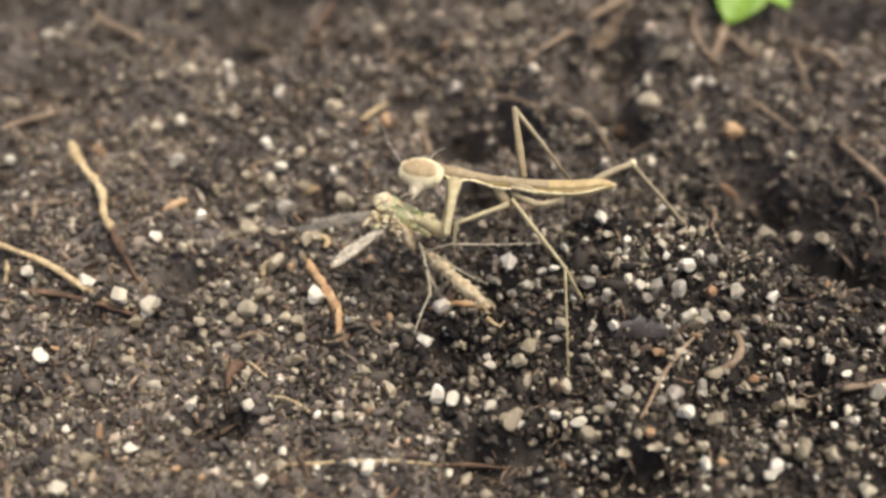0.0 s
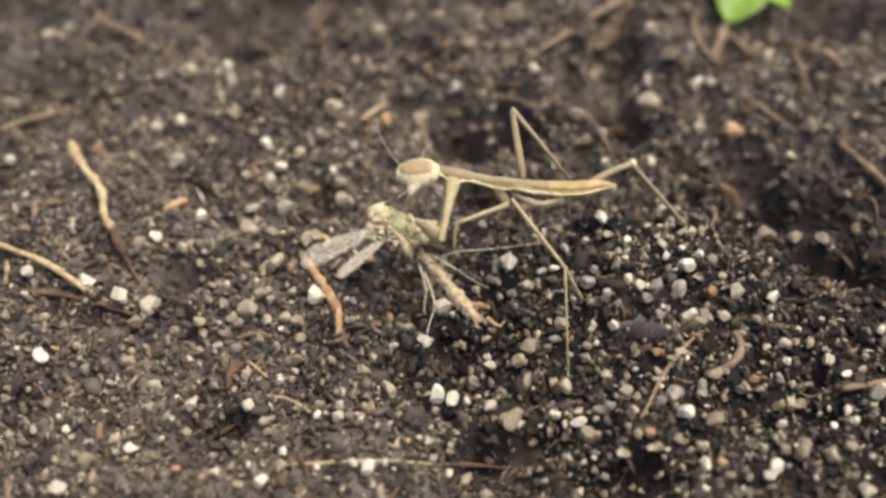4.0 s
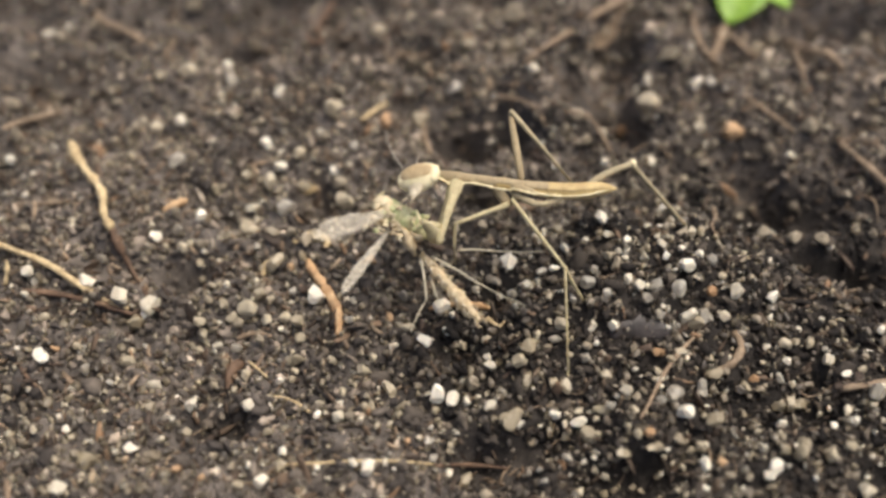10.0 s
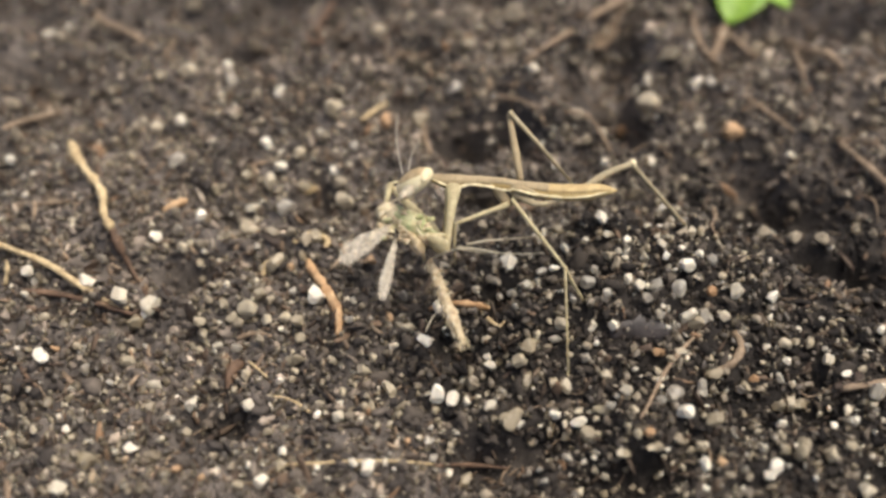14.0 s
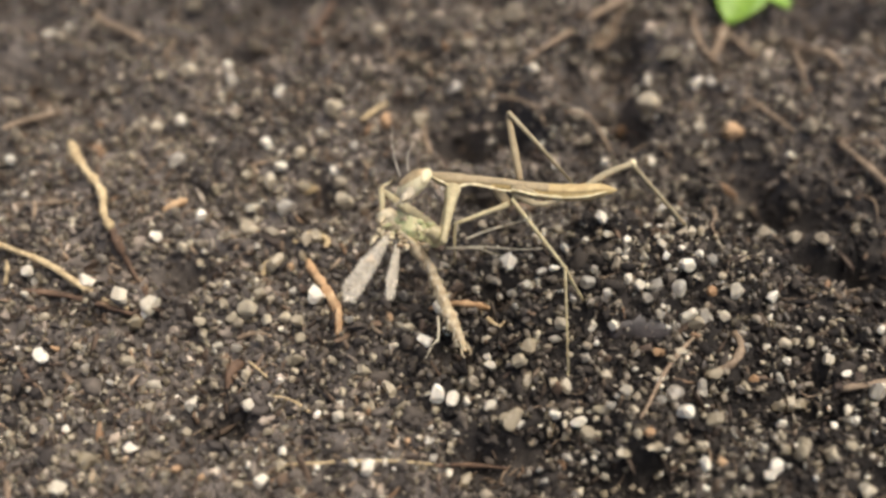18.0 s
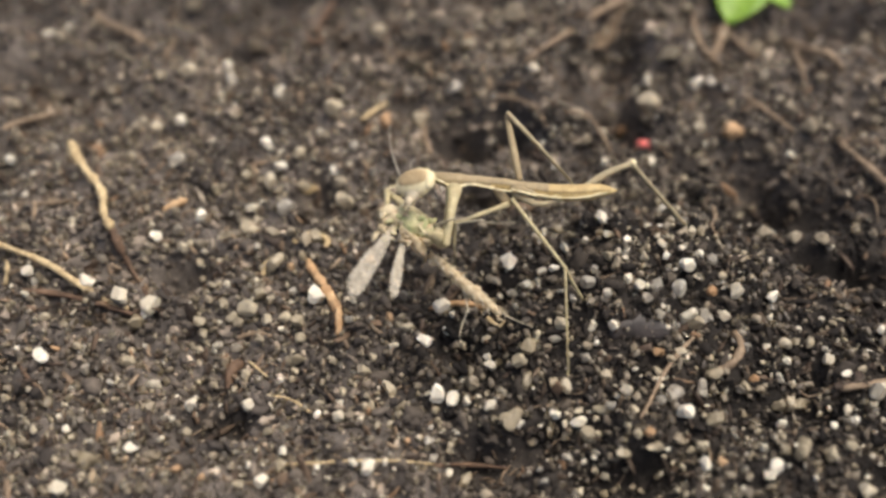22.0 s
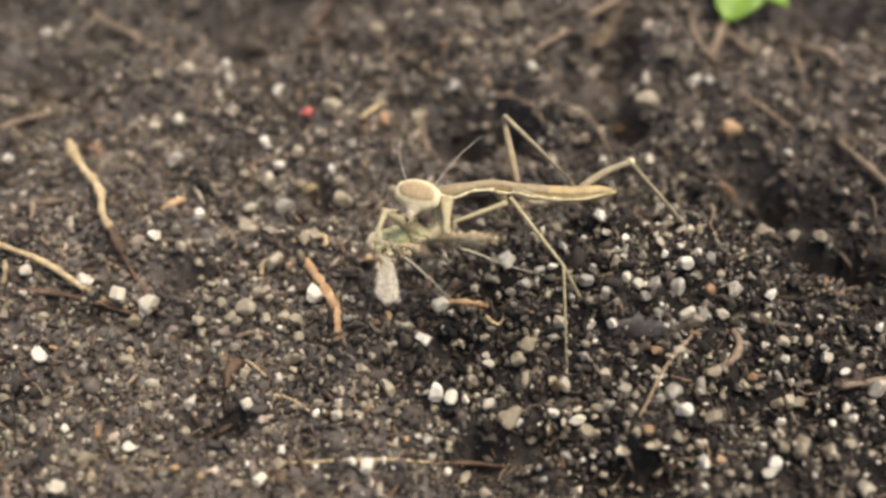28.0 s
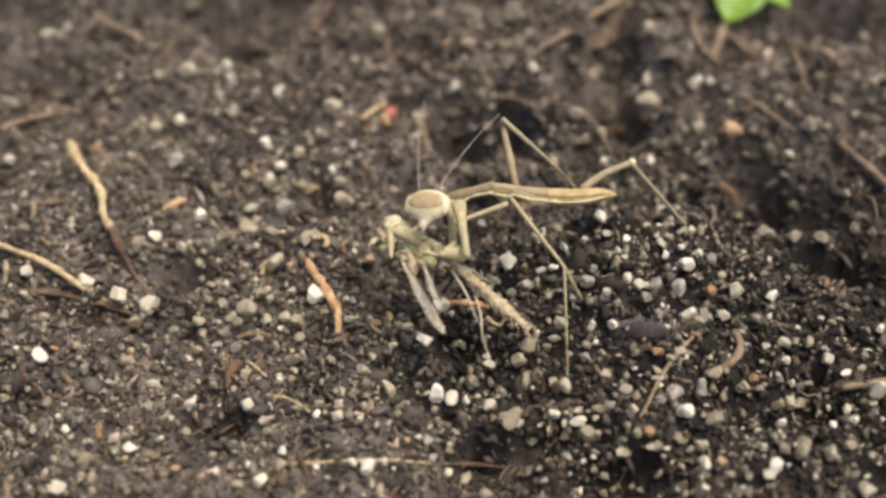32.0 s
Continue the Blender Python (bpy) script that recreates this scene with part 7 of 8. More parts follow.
    walk(MOVE["abdomen"], [(t, at(*r)) for t, *r in (
        (0, 1.449, -1.335, 0.000, 35.2, -20.4), (1, 1.464, -1.554, 0.000, 39.8, -19.3), (2, 1.093, -0.582, 0.000, 27.6, -37.4), (3, 1.293, -0.747, 0.000, 30.1, -36.3),
        (6, 1.430, -1.491, 0.000, 34.5, -26.0), (7, 1.607, -1.568, 0.000, 40.8, -19.8), (8, 1.884, -2.369, 0.000, 55.2, -16.4), (9, 1.638, -1.625, 0.000, 44.8, -31.6),
        (10, 1.448, -1.528, 0.000, 36.5, -29.7), (11, 0.819, -1.173, 0.000, 31.9, -42.8), (12, 1.054, -1.285, 0.000, 29.5, -43.8), (13, 1.333, -1.629, 0.000, 37.5, -48.6),
        (14, 1.440, -1.699, 0.000, 35.0, -55.5), (17, 1.477, -1.424, 0.000, 23.2, -55.7), (18, 1.020, -1.171, 0.000, 13.3, -54.4), (19, 1.075, -0.883, 0.000, 10.3, -52.9),
        (20, 1.143, -1.269, 0.000, 50.9, -21.0), (21, 1.334, -1.197, 0.000, 46.2, -26.7), (22, 1.270, -1.334, 0.000, 32.4, -27.8), (23, 1.123, -1.365, 0.000, 22.4, -25.9),
        (24, 1.211, -1.346, 0.000, 29.1, -26.2), (24.5, 1.478, -0.858, 0.000, 32.7, -27.0), (25, 0.959, -0.430, 0.000, 22.4, -22.9), (25.2, 1.070, -0.389, 0.000, 31.0, -18.3),
        (25.5, 1.660, 0.140, 0.000, 41.1, -4.5), (27.5, 1.803, 0.158, 0.000, 53.5, 2.4), (28, 1.695, -0.790, 0.000, 58.0, -27.9), (28.2, 1.696, -0.810, 0.000, 60.5, -35.3),
        (28.5, 1.796, -0.009, 0.000, 53.0, -13.1), (28.8, 1.720, 0.030, 0.000, 51.8, -14.2), (29, 1.339, 0.269, 0.000, 46.8, -4.1), (29.5, 2.226, -0.784, 0.000, 49.7, -38.1),
        (29.7, 2.290, -0.980, 0.000, 48.6, -46.3), (30, 2.360, -0.721, 0.000, 52.8, -49.3), (30.2, 2.964, -0.216, 0.000, 49.5, -56.3), (30.5, 2.594, 0.302, 0.000, 48.1, -40.4),
        (30.8, 1.541, 0.119, 0.000, 43.7, -28.3), (31, 1.457, 0.390, 0.000, 46.4, -42.8), (31.3, 1.416, -0.131, 0.000, 53.6, -44.9), (31.5, 1.611, 0.400, 0.000, 17.0, -27.7),
        (31.7, 1.830, 0.794, 0.000, 38.8, -23.9), (32, 2.439, 0.119, 0.000, 21.4, -11.0))])
    walk(MOVE["wing1"], [(t, at(*r)) for t, *r in (
        (0, -0.935, -0.031, 0.300, 0.0, -147.5, 62), (1, -1.022, 0.034, 0.300, 11.7, -148.0, 30), (2, -0.872, -0.178, 0.300, 14.7, -138.4, 0), (3, -0.833, -0.322, 0.300, 12.4, -135.8, 10),
        (6, -0.847, 0.074, 0.300, 32.5, -150.1, 25), (7, -0.855, 0.104, 0.300, 35.1, -154.1, 20), (8, -1.011, 0.338, 0.300, 27.8, -152.9, 15), (9, -0.954, 0.059, 0.300, 29.9, -146.3, 16),
        (10, -0.869, 0.087, 0.300, 39.7, -140.8, 16), (11, -0.833, -0.398, 0.300, 23.4, -125.0, 17), (12, -0.785, -0.329, 0.300, 25.2, -125.8, 17), (13, -0.739, -0.227, 0.300, 33.6, -127.2, 18),
        (14, -0.897, -0.352, 0.300, 52.0, -129.5, 19), (17, -0.675, -0.429, 0.300, 24.7, -115.3, 20), (18, -0.927, -0.356, 0.300, 30.1, -109.0, 21), (19, -0.734, -0.438, 0.300, 22.3, -100.7, 21),
        (20, -0.948, -0.265, 0.300, 25.3, -107.3, 22), (21, -0.851, -0.279, 0.300, 20.0, -105.4, 23), (22, -0.858, -0.251, 0.300, 30.9, -108.3, 23), (23, -0.827, -0.397, 0.300, 18.5, -106.4, 24),
        (24, -0.915, -0.416, 0.300, 28.4, -96.4, 24), (24.5, -0.607, -0.994, 0.300, 35.3, -99.3, 25), (25, -0.766, -0.581, 0.300, 17.0, -89.2, 25), (25.2, -0.738, -0.956, 0.300, 21.0, -79.9, 35),
        (25.5, -0.451, -0.835, 0.300, 25.9, -64.1, 42), (27.5, -0.348, -1.081, 0.300, 28.2, -52.3, 52), (28, -0.997, -0.532, 0.300, 60.2, -110.0, 30), (28.2, -0.782, -0.868, 0.300, 55.3, -112.5, 35),
        (28.5, -0.301, -1.139, 0.300, 47.5, -83.7, 42), (28.8, -0.019, -1.228, 0.300, 37.5, -75.1, 46), (29, -0.081, -1.359, 0.300, 37.7, -61.0, 50), (29.5, -0.790, -0.909, 0.300, 56.2, -101.8, 38),
        (29.7, -0.630, -1.004, 0.300, 52.6, -97.3, 30), (30, -0.476, -0.411, 0.300, 31.4, -92.9, 18), (30.2, -0.711, -1.005, 0.300, 59.5, -86.6, 30), (30.5, -0.287, -1.141, 0.300, 53.6, -75.5, 35),
        (30.8, 0.279, -1.167, 0.300, 41.0, -72.5, 48), (31, -0.190, -0.978, 0.300, 29.1, -66.9, 60), (31.3, -0.030, -0.801, 0.300, 34.1, -76.3, 60), (31.5, 0.131, -0.899, 0.300, 57.9, -74.3, 55),
        (31.7, 0.170, -0.961, 0.300, 40.5, -57.3, 60), (32, 0.021, -1.099, 0.300, 25.7, -29.0, 68))])
    walk(MOVE["wing2"], [(t, at(*r)) for t, *r in (
        (0, -0.586, -0.625, -0.200, 34.3, -121.6, 10), (1, -0.531, -0.509, -0.200, 35.4, -131.7, 11), (2, -0.531, -0.389, -0.200, 34.8, -118.3, 12), (3, -0.330, -0.555, -0.200, 41.8, -120.0, 13),
        (6, -0.535, -0.607, -0.200, 21.8, -127.7, 16), (7, -0.542, -0.578, -0.200, 9.8, -122.3, 17), (8, -0.626, -0.849, -0.200, 15.9, -123.9, 18), (9, -0.665, -0.623, -0.200, 25.7, -114.2, 19),
        (10, -0.560, -0.749, -0.200, 18.5, -107.3, 21), (11, -0.659, -0.664, -0.200, 42.1, -85.4, 22), (12, -0.539, -0.643, -0.200, 45.1, -92.7, 23), (13, -0.551, -0.792, -0.200, 35.7, -95.7, 24),
        (14, -0.562, -0.734, -0.200, 38.2, -88.3, 25), (17, -0.413, -0.838, -0.200, 50.7, -82.5, 28), (18, -0.505, -0.568, -0.200, 42.1, -83.4, 29), (19, -0.287, -0.509, -0.200, 58.2, -80.8, 30),
        (20, -0.327, -0.453, -0.200, 50.7, -80.0, 30), (21, -0.279, -0.612, -0.200, 50.7, -78.0, 30), (22, -0.285, -0.582, -0.200, 41.9, -85.1, 30), (23, -0.374, -0.601, -0.200, 48.0, -80.4, 30),
        (24, -0.405, -0.453, -0.200, 53.1, -57.4, 30), (24.5, -0.529, -1.037, -0.200, 36.4, -97.0, 34), (25, -0.732, -0.570, -0.200, 0.0, -85.1, 39), (25.2, -0.659, -1.006, -0.200, 20.9, -77.4, 40),
        (25.5, -0.594, -1.031, -0.200, 30.5, -68.2, 43), (27.5, -0.427, -1.104, -0.200, 32.2, -51.2, 60), (28, -0.884, -0.588, -0.200, 55.7, -102.0, 55), (28.2, -0.742, -0.952, -0.200, 55.3, -108.3, 53),
        (28.5, -0.240, -1.220, -0.200, 46.4, -80.0, 50), (28.8, 0.053, -1.303, -0.200, 36.2, -71.9, 55), (29, -0.099, -1.378, -0.200, 43.1, -61.1, 58), (29.5, -0.744, -0.990, -0.200, 55.8, -97.4, 49),
        (29.7, -0.579, -1.082, -0.200, 52.2, -93.3, 45), (30, -0.225, -0.740, -0.200, 44.4, -84.8, 40), (30.2, -0.661, -1.080, -0.200, 58.6, -81.8, 45), (30.5, -0.220, -1.211, -0.200, 52.6, -71.4, 52),
        (30.8, 0.362, -1.229, -0.200, 40.3, -69.2, 59), (31, -0.065, -0.961, -0.200, 39.0, -69.8, 64), (31.3, 0.049, -0.858, -0.200, 33.7, -73.3, 63), (31.5, 0.212, -0.944, -0.200, 57.7, -69.8, 62),
        (31.7, 0.260, -1.000, -0.200, 39.4, -54.0, 65), (32, 0.849, -0.452, -0.200, 50.1, -38.8, 70))])
    walk(MOVE["first_upper"], [(t, at(*r)) for t, *r in (
        (0, 1.559, -1.614, 0.400, 59.8, 38.1), (1, 1.895, -1.395, 0.400, 65.8, 37.3), (2, 2.097, -1.400, 0.400, 65.8, 47.0), (3, 2.219, -1.274, 0.400, 65.8, 47.0),
        (6, 2.278, -1.729, 0.400, 71.9, 3.7), (7, 2.086, -1.593, 0.400, 62.7, -3.8), (8, 1.773, -1.929, 0.400, 0.0, -19.4), (9, 2.353, -1.863, 0.400, 35.0, -14.0),
        (10, 2.071, -1.481, 0.400, 37.1, -11.4), (11, 1.671, -1.632, 0.400, 64.2, 8.9), (12, 1.582, -1.648, 0.400, 38.1, 3.7), (13, 1.717, -1.239, 0.400, 49.8, -30.3),
        (14, 1.706, -1.485, 0.400, 68.2, 32.6), (17, 1.673, -0.777, 0.400, 52.8, -11.0), (18, 2.136, -0.626, 0.400, 58.6, 12.0), (19, 2.384, -0.498, 0.400, 68.2, 30.6),
        (20, 1.799, -1.151, 0.400, 64.7, 34.0), (21, 2.239, -0.390, 0.400, 64.7, 36.0), (22, 1.843, 0.321, 0.400, 58.3, 18.7), (23, 2.114, -0.234, 0.400, 60.7, 24.3),
        (24, 2.331, 0.181, 0.400, 60.9, 22.3), (24.5, 2.447, 0.436, 0.400, 62.2, 24.4), (25, 2.286, 1.011, 0.400, 63.3, 29.6), (25.2, 3.074, 0.008, 0.400, 65.6, -2.9),
        (25.5, 4.229, -0.615, 0.400, 56.2, -41.3), (27.5, 1.842, -0.284, 0.400, 51.2, -51.3), (28, -0.241, -1.049, 0.400, 60.3, -62.9), (28.2, 0.195, -1.350, 0.400, 59.9, -50.1),
        (28.5, 0.796, -0.791, 0.400, 58.1, -27.2), (28.8, 1.392, -0.656, 0.400, 55.1, -9.6), (29, 1.707, -0.447, 0.400, 52.4, 0.9), (29.5, 0.888, -1.668, 0.400, 55.2, -32.7),
        (29.7, 0.769, -1.576, 0.400, 55.7, -35.6), (30, 0.548, -0.800, 0.400, 55.5, -37.5), (30.2, 0.851, -1.492, 0.400, 56.7, -44.7), (30.5, 0.931, -1.049, 0.400, 58.3, -38.3),
        (30.8, 1.088, -0.382, 0.400, 59.7, -32.2), (31, 1.250, 0.031, 0.400, 60.6, -30.0), (31.3, 2.473, -0.450, 0.400, 62.6, -42.2), (31.5, 3.415, -1.445, 0.400, 63.4, -45.9),
        (31.7, 3.454, -1.039, 0.400, 63.9, -48.0), (32, 4.295, -0.706, 0.400, 63.7, -48.7))])
    walk(MOVE["first_lower"], [(t, at(*r)) for t, *r in (
        (0, 2.923, -0.543, 0.400, 0.0, 20.7), (1, 3.018, -0.540, 0.400, 14.5, 18.5), (2, 3.061, -0.367, 0.400, 6.5, 28.1), (3, 3.183, -0.240, 0.400, 13.1, 31.2),
        (6, 3.345, -1.660, 0.400, 47.6, -15.5), (7, 3.665, -1.697, 0.400, 40.6, -11.8), (8, 5.025, -3.073, 0.400, 65.1, -17.5), (9, 5.095, -2.547, 0.400, 64.0, -18.0),
        (10, 4.767, -2.022, 0.400, 57.7, -7.0), (11, 3.152, -1.402, 0.400, 26.5, -3.3), (12, 4.289, -1.475, 0.400, 43.3, -2.8), (13, 3.640, -2.362, 0.400, 71.8, -39.7),
        (14, 2.785, -0.796, 0.400, 67.0, 4.4), (17, 3.720, -1.177, 0.400, 62.5, -14.8), (18, 3.894, -0.252, 0.400, 76.2, -6.9), (19, 3.486, 0.153, 0.400, 64.9, 1.3),
        (20, 3.022, -0.327, 0.400, 36.0, 14.6), (21, 3.433, 0.476, 0.400, 40.6, 24.3), (22, 3.557, 0.900, 0.400, 69.1, 6.8), (23, 3.651, 0.460, 0.400, 65.1, 5.9),
        (24, 3.881, 0.816, 0.400, 67.1, 5.3), (24.5, 3.914, 1.100, 0.400, 71.2, 10.3), (25, 3.632, 1.775, 0.400, 75.0, 20.7), (25.2, 4.498, -0.063, 0.400, 77.7, -12.4),
        (25.5, 5.669, -1.882, 0.400, 74.0, -59.4), (27.5, 3.192, -1.970, 0.400, 68.6, -40.0), (28, 0.538, -2.569, 0.400, 69.9, -66.2), (28.2, 1.306, -2.679, 0.400, 70.9, -56.2),
        (28.5, 2.418, -1.624, 0.400, 71.9, -35.9), (28.8, 3.340, -0.985, 0.400, 72.5, -18.8), (29, 3.809, -0.414, 0.400, 72.7, -7.5), (29.5, 2.541, -2.731, 0.400, 70.9, -35.2),
        (29.7, 2.351, -2.709, 0.400, 70.1, -34.9), (30, 2.098, -1.988, 0.400, 68.9, -31.6), (30.2, 2.198, -2.825, 0.400, 69.3, -40.8), (30.5, 2.353, -2.173, 0.400, 69.8, -37.4),
        (30.8, 2.559, -1.309, 0.400, 70.0, -34.2), (31, 2.718, -0.816, 0.400, 69.9, -33.8), (31.3, 3.649, -1.517, 0.400, 70.8, -45.4), (31.5, 4.488, -2.554, 0.400, 71.1, -48.4),
        (31.7, 4.470, -2.167, 0.400, 71.1, -49.6), (32, 5.303, -1.853, 0.400, 70.8, -48.7))])
    walk(MOVE["second_upper"], [(t, at(*r)) for t, *r in (
        (0, 2.150, -2.348, 0.700, 56.1, -60.1), (1, 2.026, -2.614, 0.700, 56.6, -67.1), (2, 2.148, -2.154, 0.700, 44.2, -58.3), (3, 2.126, -2.066, 0.700, 35.0, -52.3),
        (6, 1.311, -2.140, 0.700, 46.4, -69.3), (7, 0.976, -2.042, 0.700, 56.6, -70.7), (8, 0.875, -2.015, 0.700, 46.6, -75.0), (9, 1.224, -1.756, 0.700, 45.5, -60.7),
        (10, 1.553, -1.804, 0.700, 13.8, -63.9), (11, 1.055, -1.890, 0.700, 46.1, -72.0), (12, 1.171, -1.869, 0.700, 32.5, -67.8), (13, 1.469, -2.206, 0.700, 46.6, -75.7),
        (14, 2.071, -2.471, 0.700, 34.5, -78.0), (17, 2.383, -3.073, 0.700, 15.4, -75.9), (18, 2.442, -4.216, 0.700, 56.7, -78.0), (19, 1.934, -2.241, 0.700, 0.0, -64.1),
        (20, 2.353, -2.565, 0.700, 73.1, -60.7), (21, 3.171, -2.631, 0.700, 45.9, -68.9), (22, 3.191, -2.445, 0.700, 44.8, -63.4), (23, 3.929, -3.050, 0.700, 40.7, -72.8),
        (24, 4.312, -3.425, 0.700, 56.6, -73.7), (24.5, 4.188, -3.113, 0.700, 56.4, -70.9), (25, 3.968, -2.400, 0.700, 56.1, -65.1), (25.2, 3.899, -2.038, 0.700, 51.0, -54.6),
        (25.5, 4.044, -0.484, 0.700, 38.5, -42.1), (27.5, 3.326, -0.148, 0.700, 63.9, -33.7), (28, 1.714, -1.464, 0.700, 75.7, -81.3), (28.2, 1.875, -1.641, 0.700, 73.6, -70.9),
        (28.5, 2.067, -0.890, 0.700, 70.1, -53.0), (28.8, 2.260, -0.799, 0.700, 66.5, -40.8), (29, 2.328, -0.686, 0.700, 63.9, -33.7), (29.5, 1.935, -2.097, 0.700, 65.6, -56.6),
        (29.7, 2.055, -1.937, 0.700, 66.2, -54.9), (30, 2.189, -0.941, 0.700, 67.1, -50.0), (30.2, 2.181, -1.723, 0.700, 64.0, -58.8), (30.5, 1.832, -1.044, 0.700, 59.0, -53.1),
        (30.8, 1.534, -0.298, 0.700, 53.5, -46.3), (31, 1.399, 0.078, 0.700, 49.6, -43.0), (31.3, 2.151, -0.144, 0.700, 46.1, -46.4), (31.5, 2.754, -0.996, 0.700, 43.6, -43.6),
        (31.7, 2.419, -0.516, 0.700, 41.0, -38.8), (32, 2.653, -0.263, 0.700, 36.8, -29.0))])
    walk(MOVE["second_lower"], [(t, at(*r)) for t, *r in (
        (0, 2.754, -3.397, 0.700, 43.0, -92.6), (1, 2.490, -3.714, 0.700, 60.0, -90.7), (2, 2.965, -3.478, 0.700, 23.7, -90.1), (3, 3.213, -3.472, 0.700, 28.2, -94.3),
        (6, 1.840, -3.541, 0.700, 51.4, -76.9), (7, 1.371, -3.171, 0.700, 58.3, -102.1), (8, 1.260, -3.454, 0.700, 53.6, -112.9), (9, 1.968, -3.081, 0.700, 0.0, -99.9),
        (10, 2.481, -3.695, 0.700, 54.5, -98.6), (11, 1.519, -3.321, 0.700, 49.6, -95.8), (12, 1.863, -3.563, 0.700, 48.9, -98.4), (13, 1.837, -3.651, 0.700, 55.0, -113.4),
        (14, 2.442, -4.220, 0.700, 68.0, -111.7), (17, 2.892, -5.101, 0.700, 56.5, -99.8), (18, 2.690, -5.382, 0.700, 70.6, -116.7), (19, 2.883, -4.191, 0.700, 45.0, -97.1),
        (20, 2.662, -3.116, 0.700, 74.6, -68.7), (21, 3.714, -4.039, 0.700, 62.9, -102.2), (22, 3.880, -3.822, 0.700, 63.4, -99.8), (23, 4.416, -4.622, 0.700, 68.4, -86.1),
        (24, 4.648, -4.572, 0.700, 68.6, -82.9), (24.5, 4.582, -4.248, 0.700, 62.1, -81.2), (25, 4.478, -3.497, 0.700, 55.1, -77.1), (25.2, 4.689, -3.149, 0.700, 58.8, -67.8),
        (25.5, 5.304, -1.623, 0.700, 60.6, -48.0), (27.5, 4.120, -0.677, 0.700, 69.7, -36.3), (28, 1.795, -1.995, 0.700, 81.5, -70.0), (28.2, 2.075, -2.221, 0.700, 79.4, -62.7),
        (28.5, 2.511, -1.479, 0.700, 76.1, -48.6), (28.8, 2.916, -1.365, 0.700, 72.8, -39.3), (29, 3.122, -1.214, 0.700, 70.6, -33.7), (29.5, 2.429, -2.847, 0.700, 66.1, -60.0),
        (29.7, 2.558, -2.653, 0.700, 64.3, -58.9), (30, 2.731, -1.586, 0.700, 61.4, -54.4), (30.2, 2.673, -2.536, 0.700, 60.8, -60.2), (30.5, 2.503, -1.938, 0.700, 60.0, -51.3),
        (30.8, 2.425, -1.230, 0.700, 59.2, -42.4), (31, 2.427, -0.881, 0.700, 58.7, -38.1), (31.3, 3.190, -1.234, 0.700, 59.0, -45.0), (31.5, 3.892, -2.079, 0.700, 59.2, -44.5),
        (31.7, 3.696, -1.542, 0.700, 59.2, -42.1), (32, 4.172, -1.106, 0.700, 59.2, -36.0))])
    walk(MOVE["third_upper"], [(t, at(*r)) for t, *r in (
        (0, 1.265, -1.082, 0.200, 62.2, -52.0), (1, 2.116, -2.275, 0.200, 69.5, -51.6), (2, 1.321, -0.833, 0.200, 53.4, -53.2), (3, 1.521, -0.997, 0.200, 56.9, -51.0),
        (6, 1.533, -3.019, 0.200, 56.4, -75.0), (7, 1.417, -2.241, 0.200, 66.2, -59.1), (8, 1.228, -2.231, 0.200, 69.5, -56.6), (9, 2.016, -2.291, 0.200, 66.2, -56.1),
        (10, 2.252, -2.530, 0.200, 69.0, -50.2), (11, 1.599, -2.104, 0.200, 71.7, -35.0), (12, 1.741, -1.698, 0.200, 56.5, -7.5), (13, 2.040, -1.324, 0.200, 33.1, 4.4),
        (14, 2.775, -0.737, 0.200, 38.4, 3.9), (17, 2.489, -1.091, 0.200, 0.0, 5.6), (18, 3.301, -0.316, 0.200, 56.4, 10.9), (19, 2.507, -0.324, 0.200, 42.4, 23.0),
        (20, 2.103, 0.580, 0.200, 58.5, 42.0), (21, 1.612, 0.400, 0.200, 62.8, 26.0), (22, 1.254, 0.201, 0.200, 67.1, 27.7), (23, 0.960, 0.138, 0.200, 71.3, 30.1),
        (24, 0.666, 0.076, 0.200, 75.3, 33.8), (24.5, 0.717, 0.272, 0.200, 77.3, 36.5), (25, 0.506, 0.694, 0.200, 79.1, 43.1), (25.2, 0.343, 0.441, 0.200, 77.4, 60.7),
        (25.5, 0.146, 0.945, 0.200, 72.6, 78.2), (27.5, 0.689, 0.818, 0.200, 79.9, 23.4), (28, 0.951, -0.611, 0.200, 77.2, -25.0), (28.2, 1.085, -0.557, 0.200, 77.2, -20.0),
        (28.5, 1.044, 0.461, 0.200, 77.2, -8.0), (28.8, 0.969, 0.843, 0.200, 77.2, 0.0), (29, 0.814, 1.130, 0.200, 77.2, 5.0), (29.5, 1.161, -0.344, 0.200, 77.2, -15.0),
        (29.7, 1.211, -0.413, 0.200, 77.2, -12.0), (30, 1.232, 0.194, 0.200, 77.2, -5.0), (30.2, 1.552, -0.428, 0.200, 77.2, -10.0), (30.5, 1.301, 0.300, 0.200, 77.2, 0.0),
        (30.8, 1.055, 1.165, 0.200, 77.2, 10.0), (31, 0.964, 1.662, 0.200, 77.2, 15.0), (31.3, 1.319, 1.358, 0.200, 77.2, 12.0), (31.5, 1.527, 0.376, 0.200, 77.2, 15.0),
        (31.7, 0.770, 0.632, 0.200, 77.2, 20.0), (32, 0.403, 0.335, 0.200, 77.2, 30.0))])
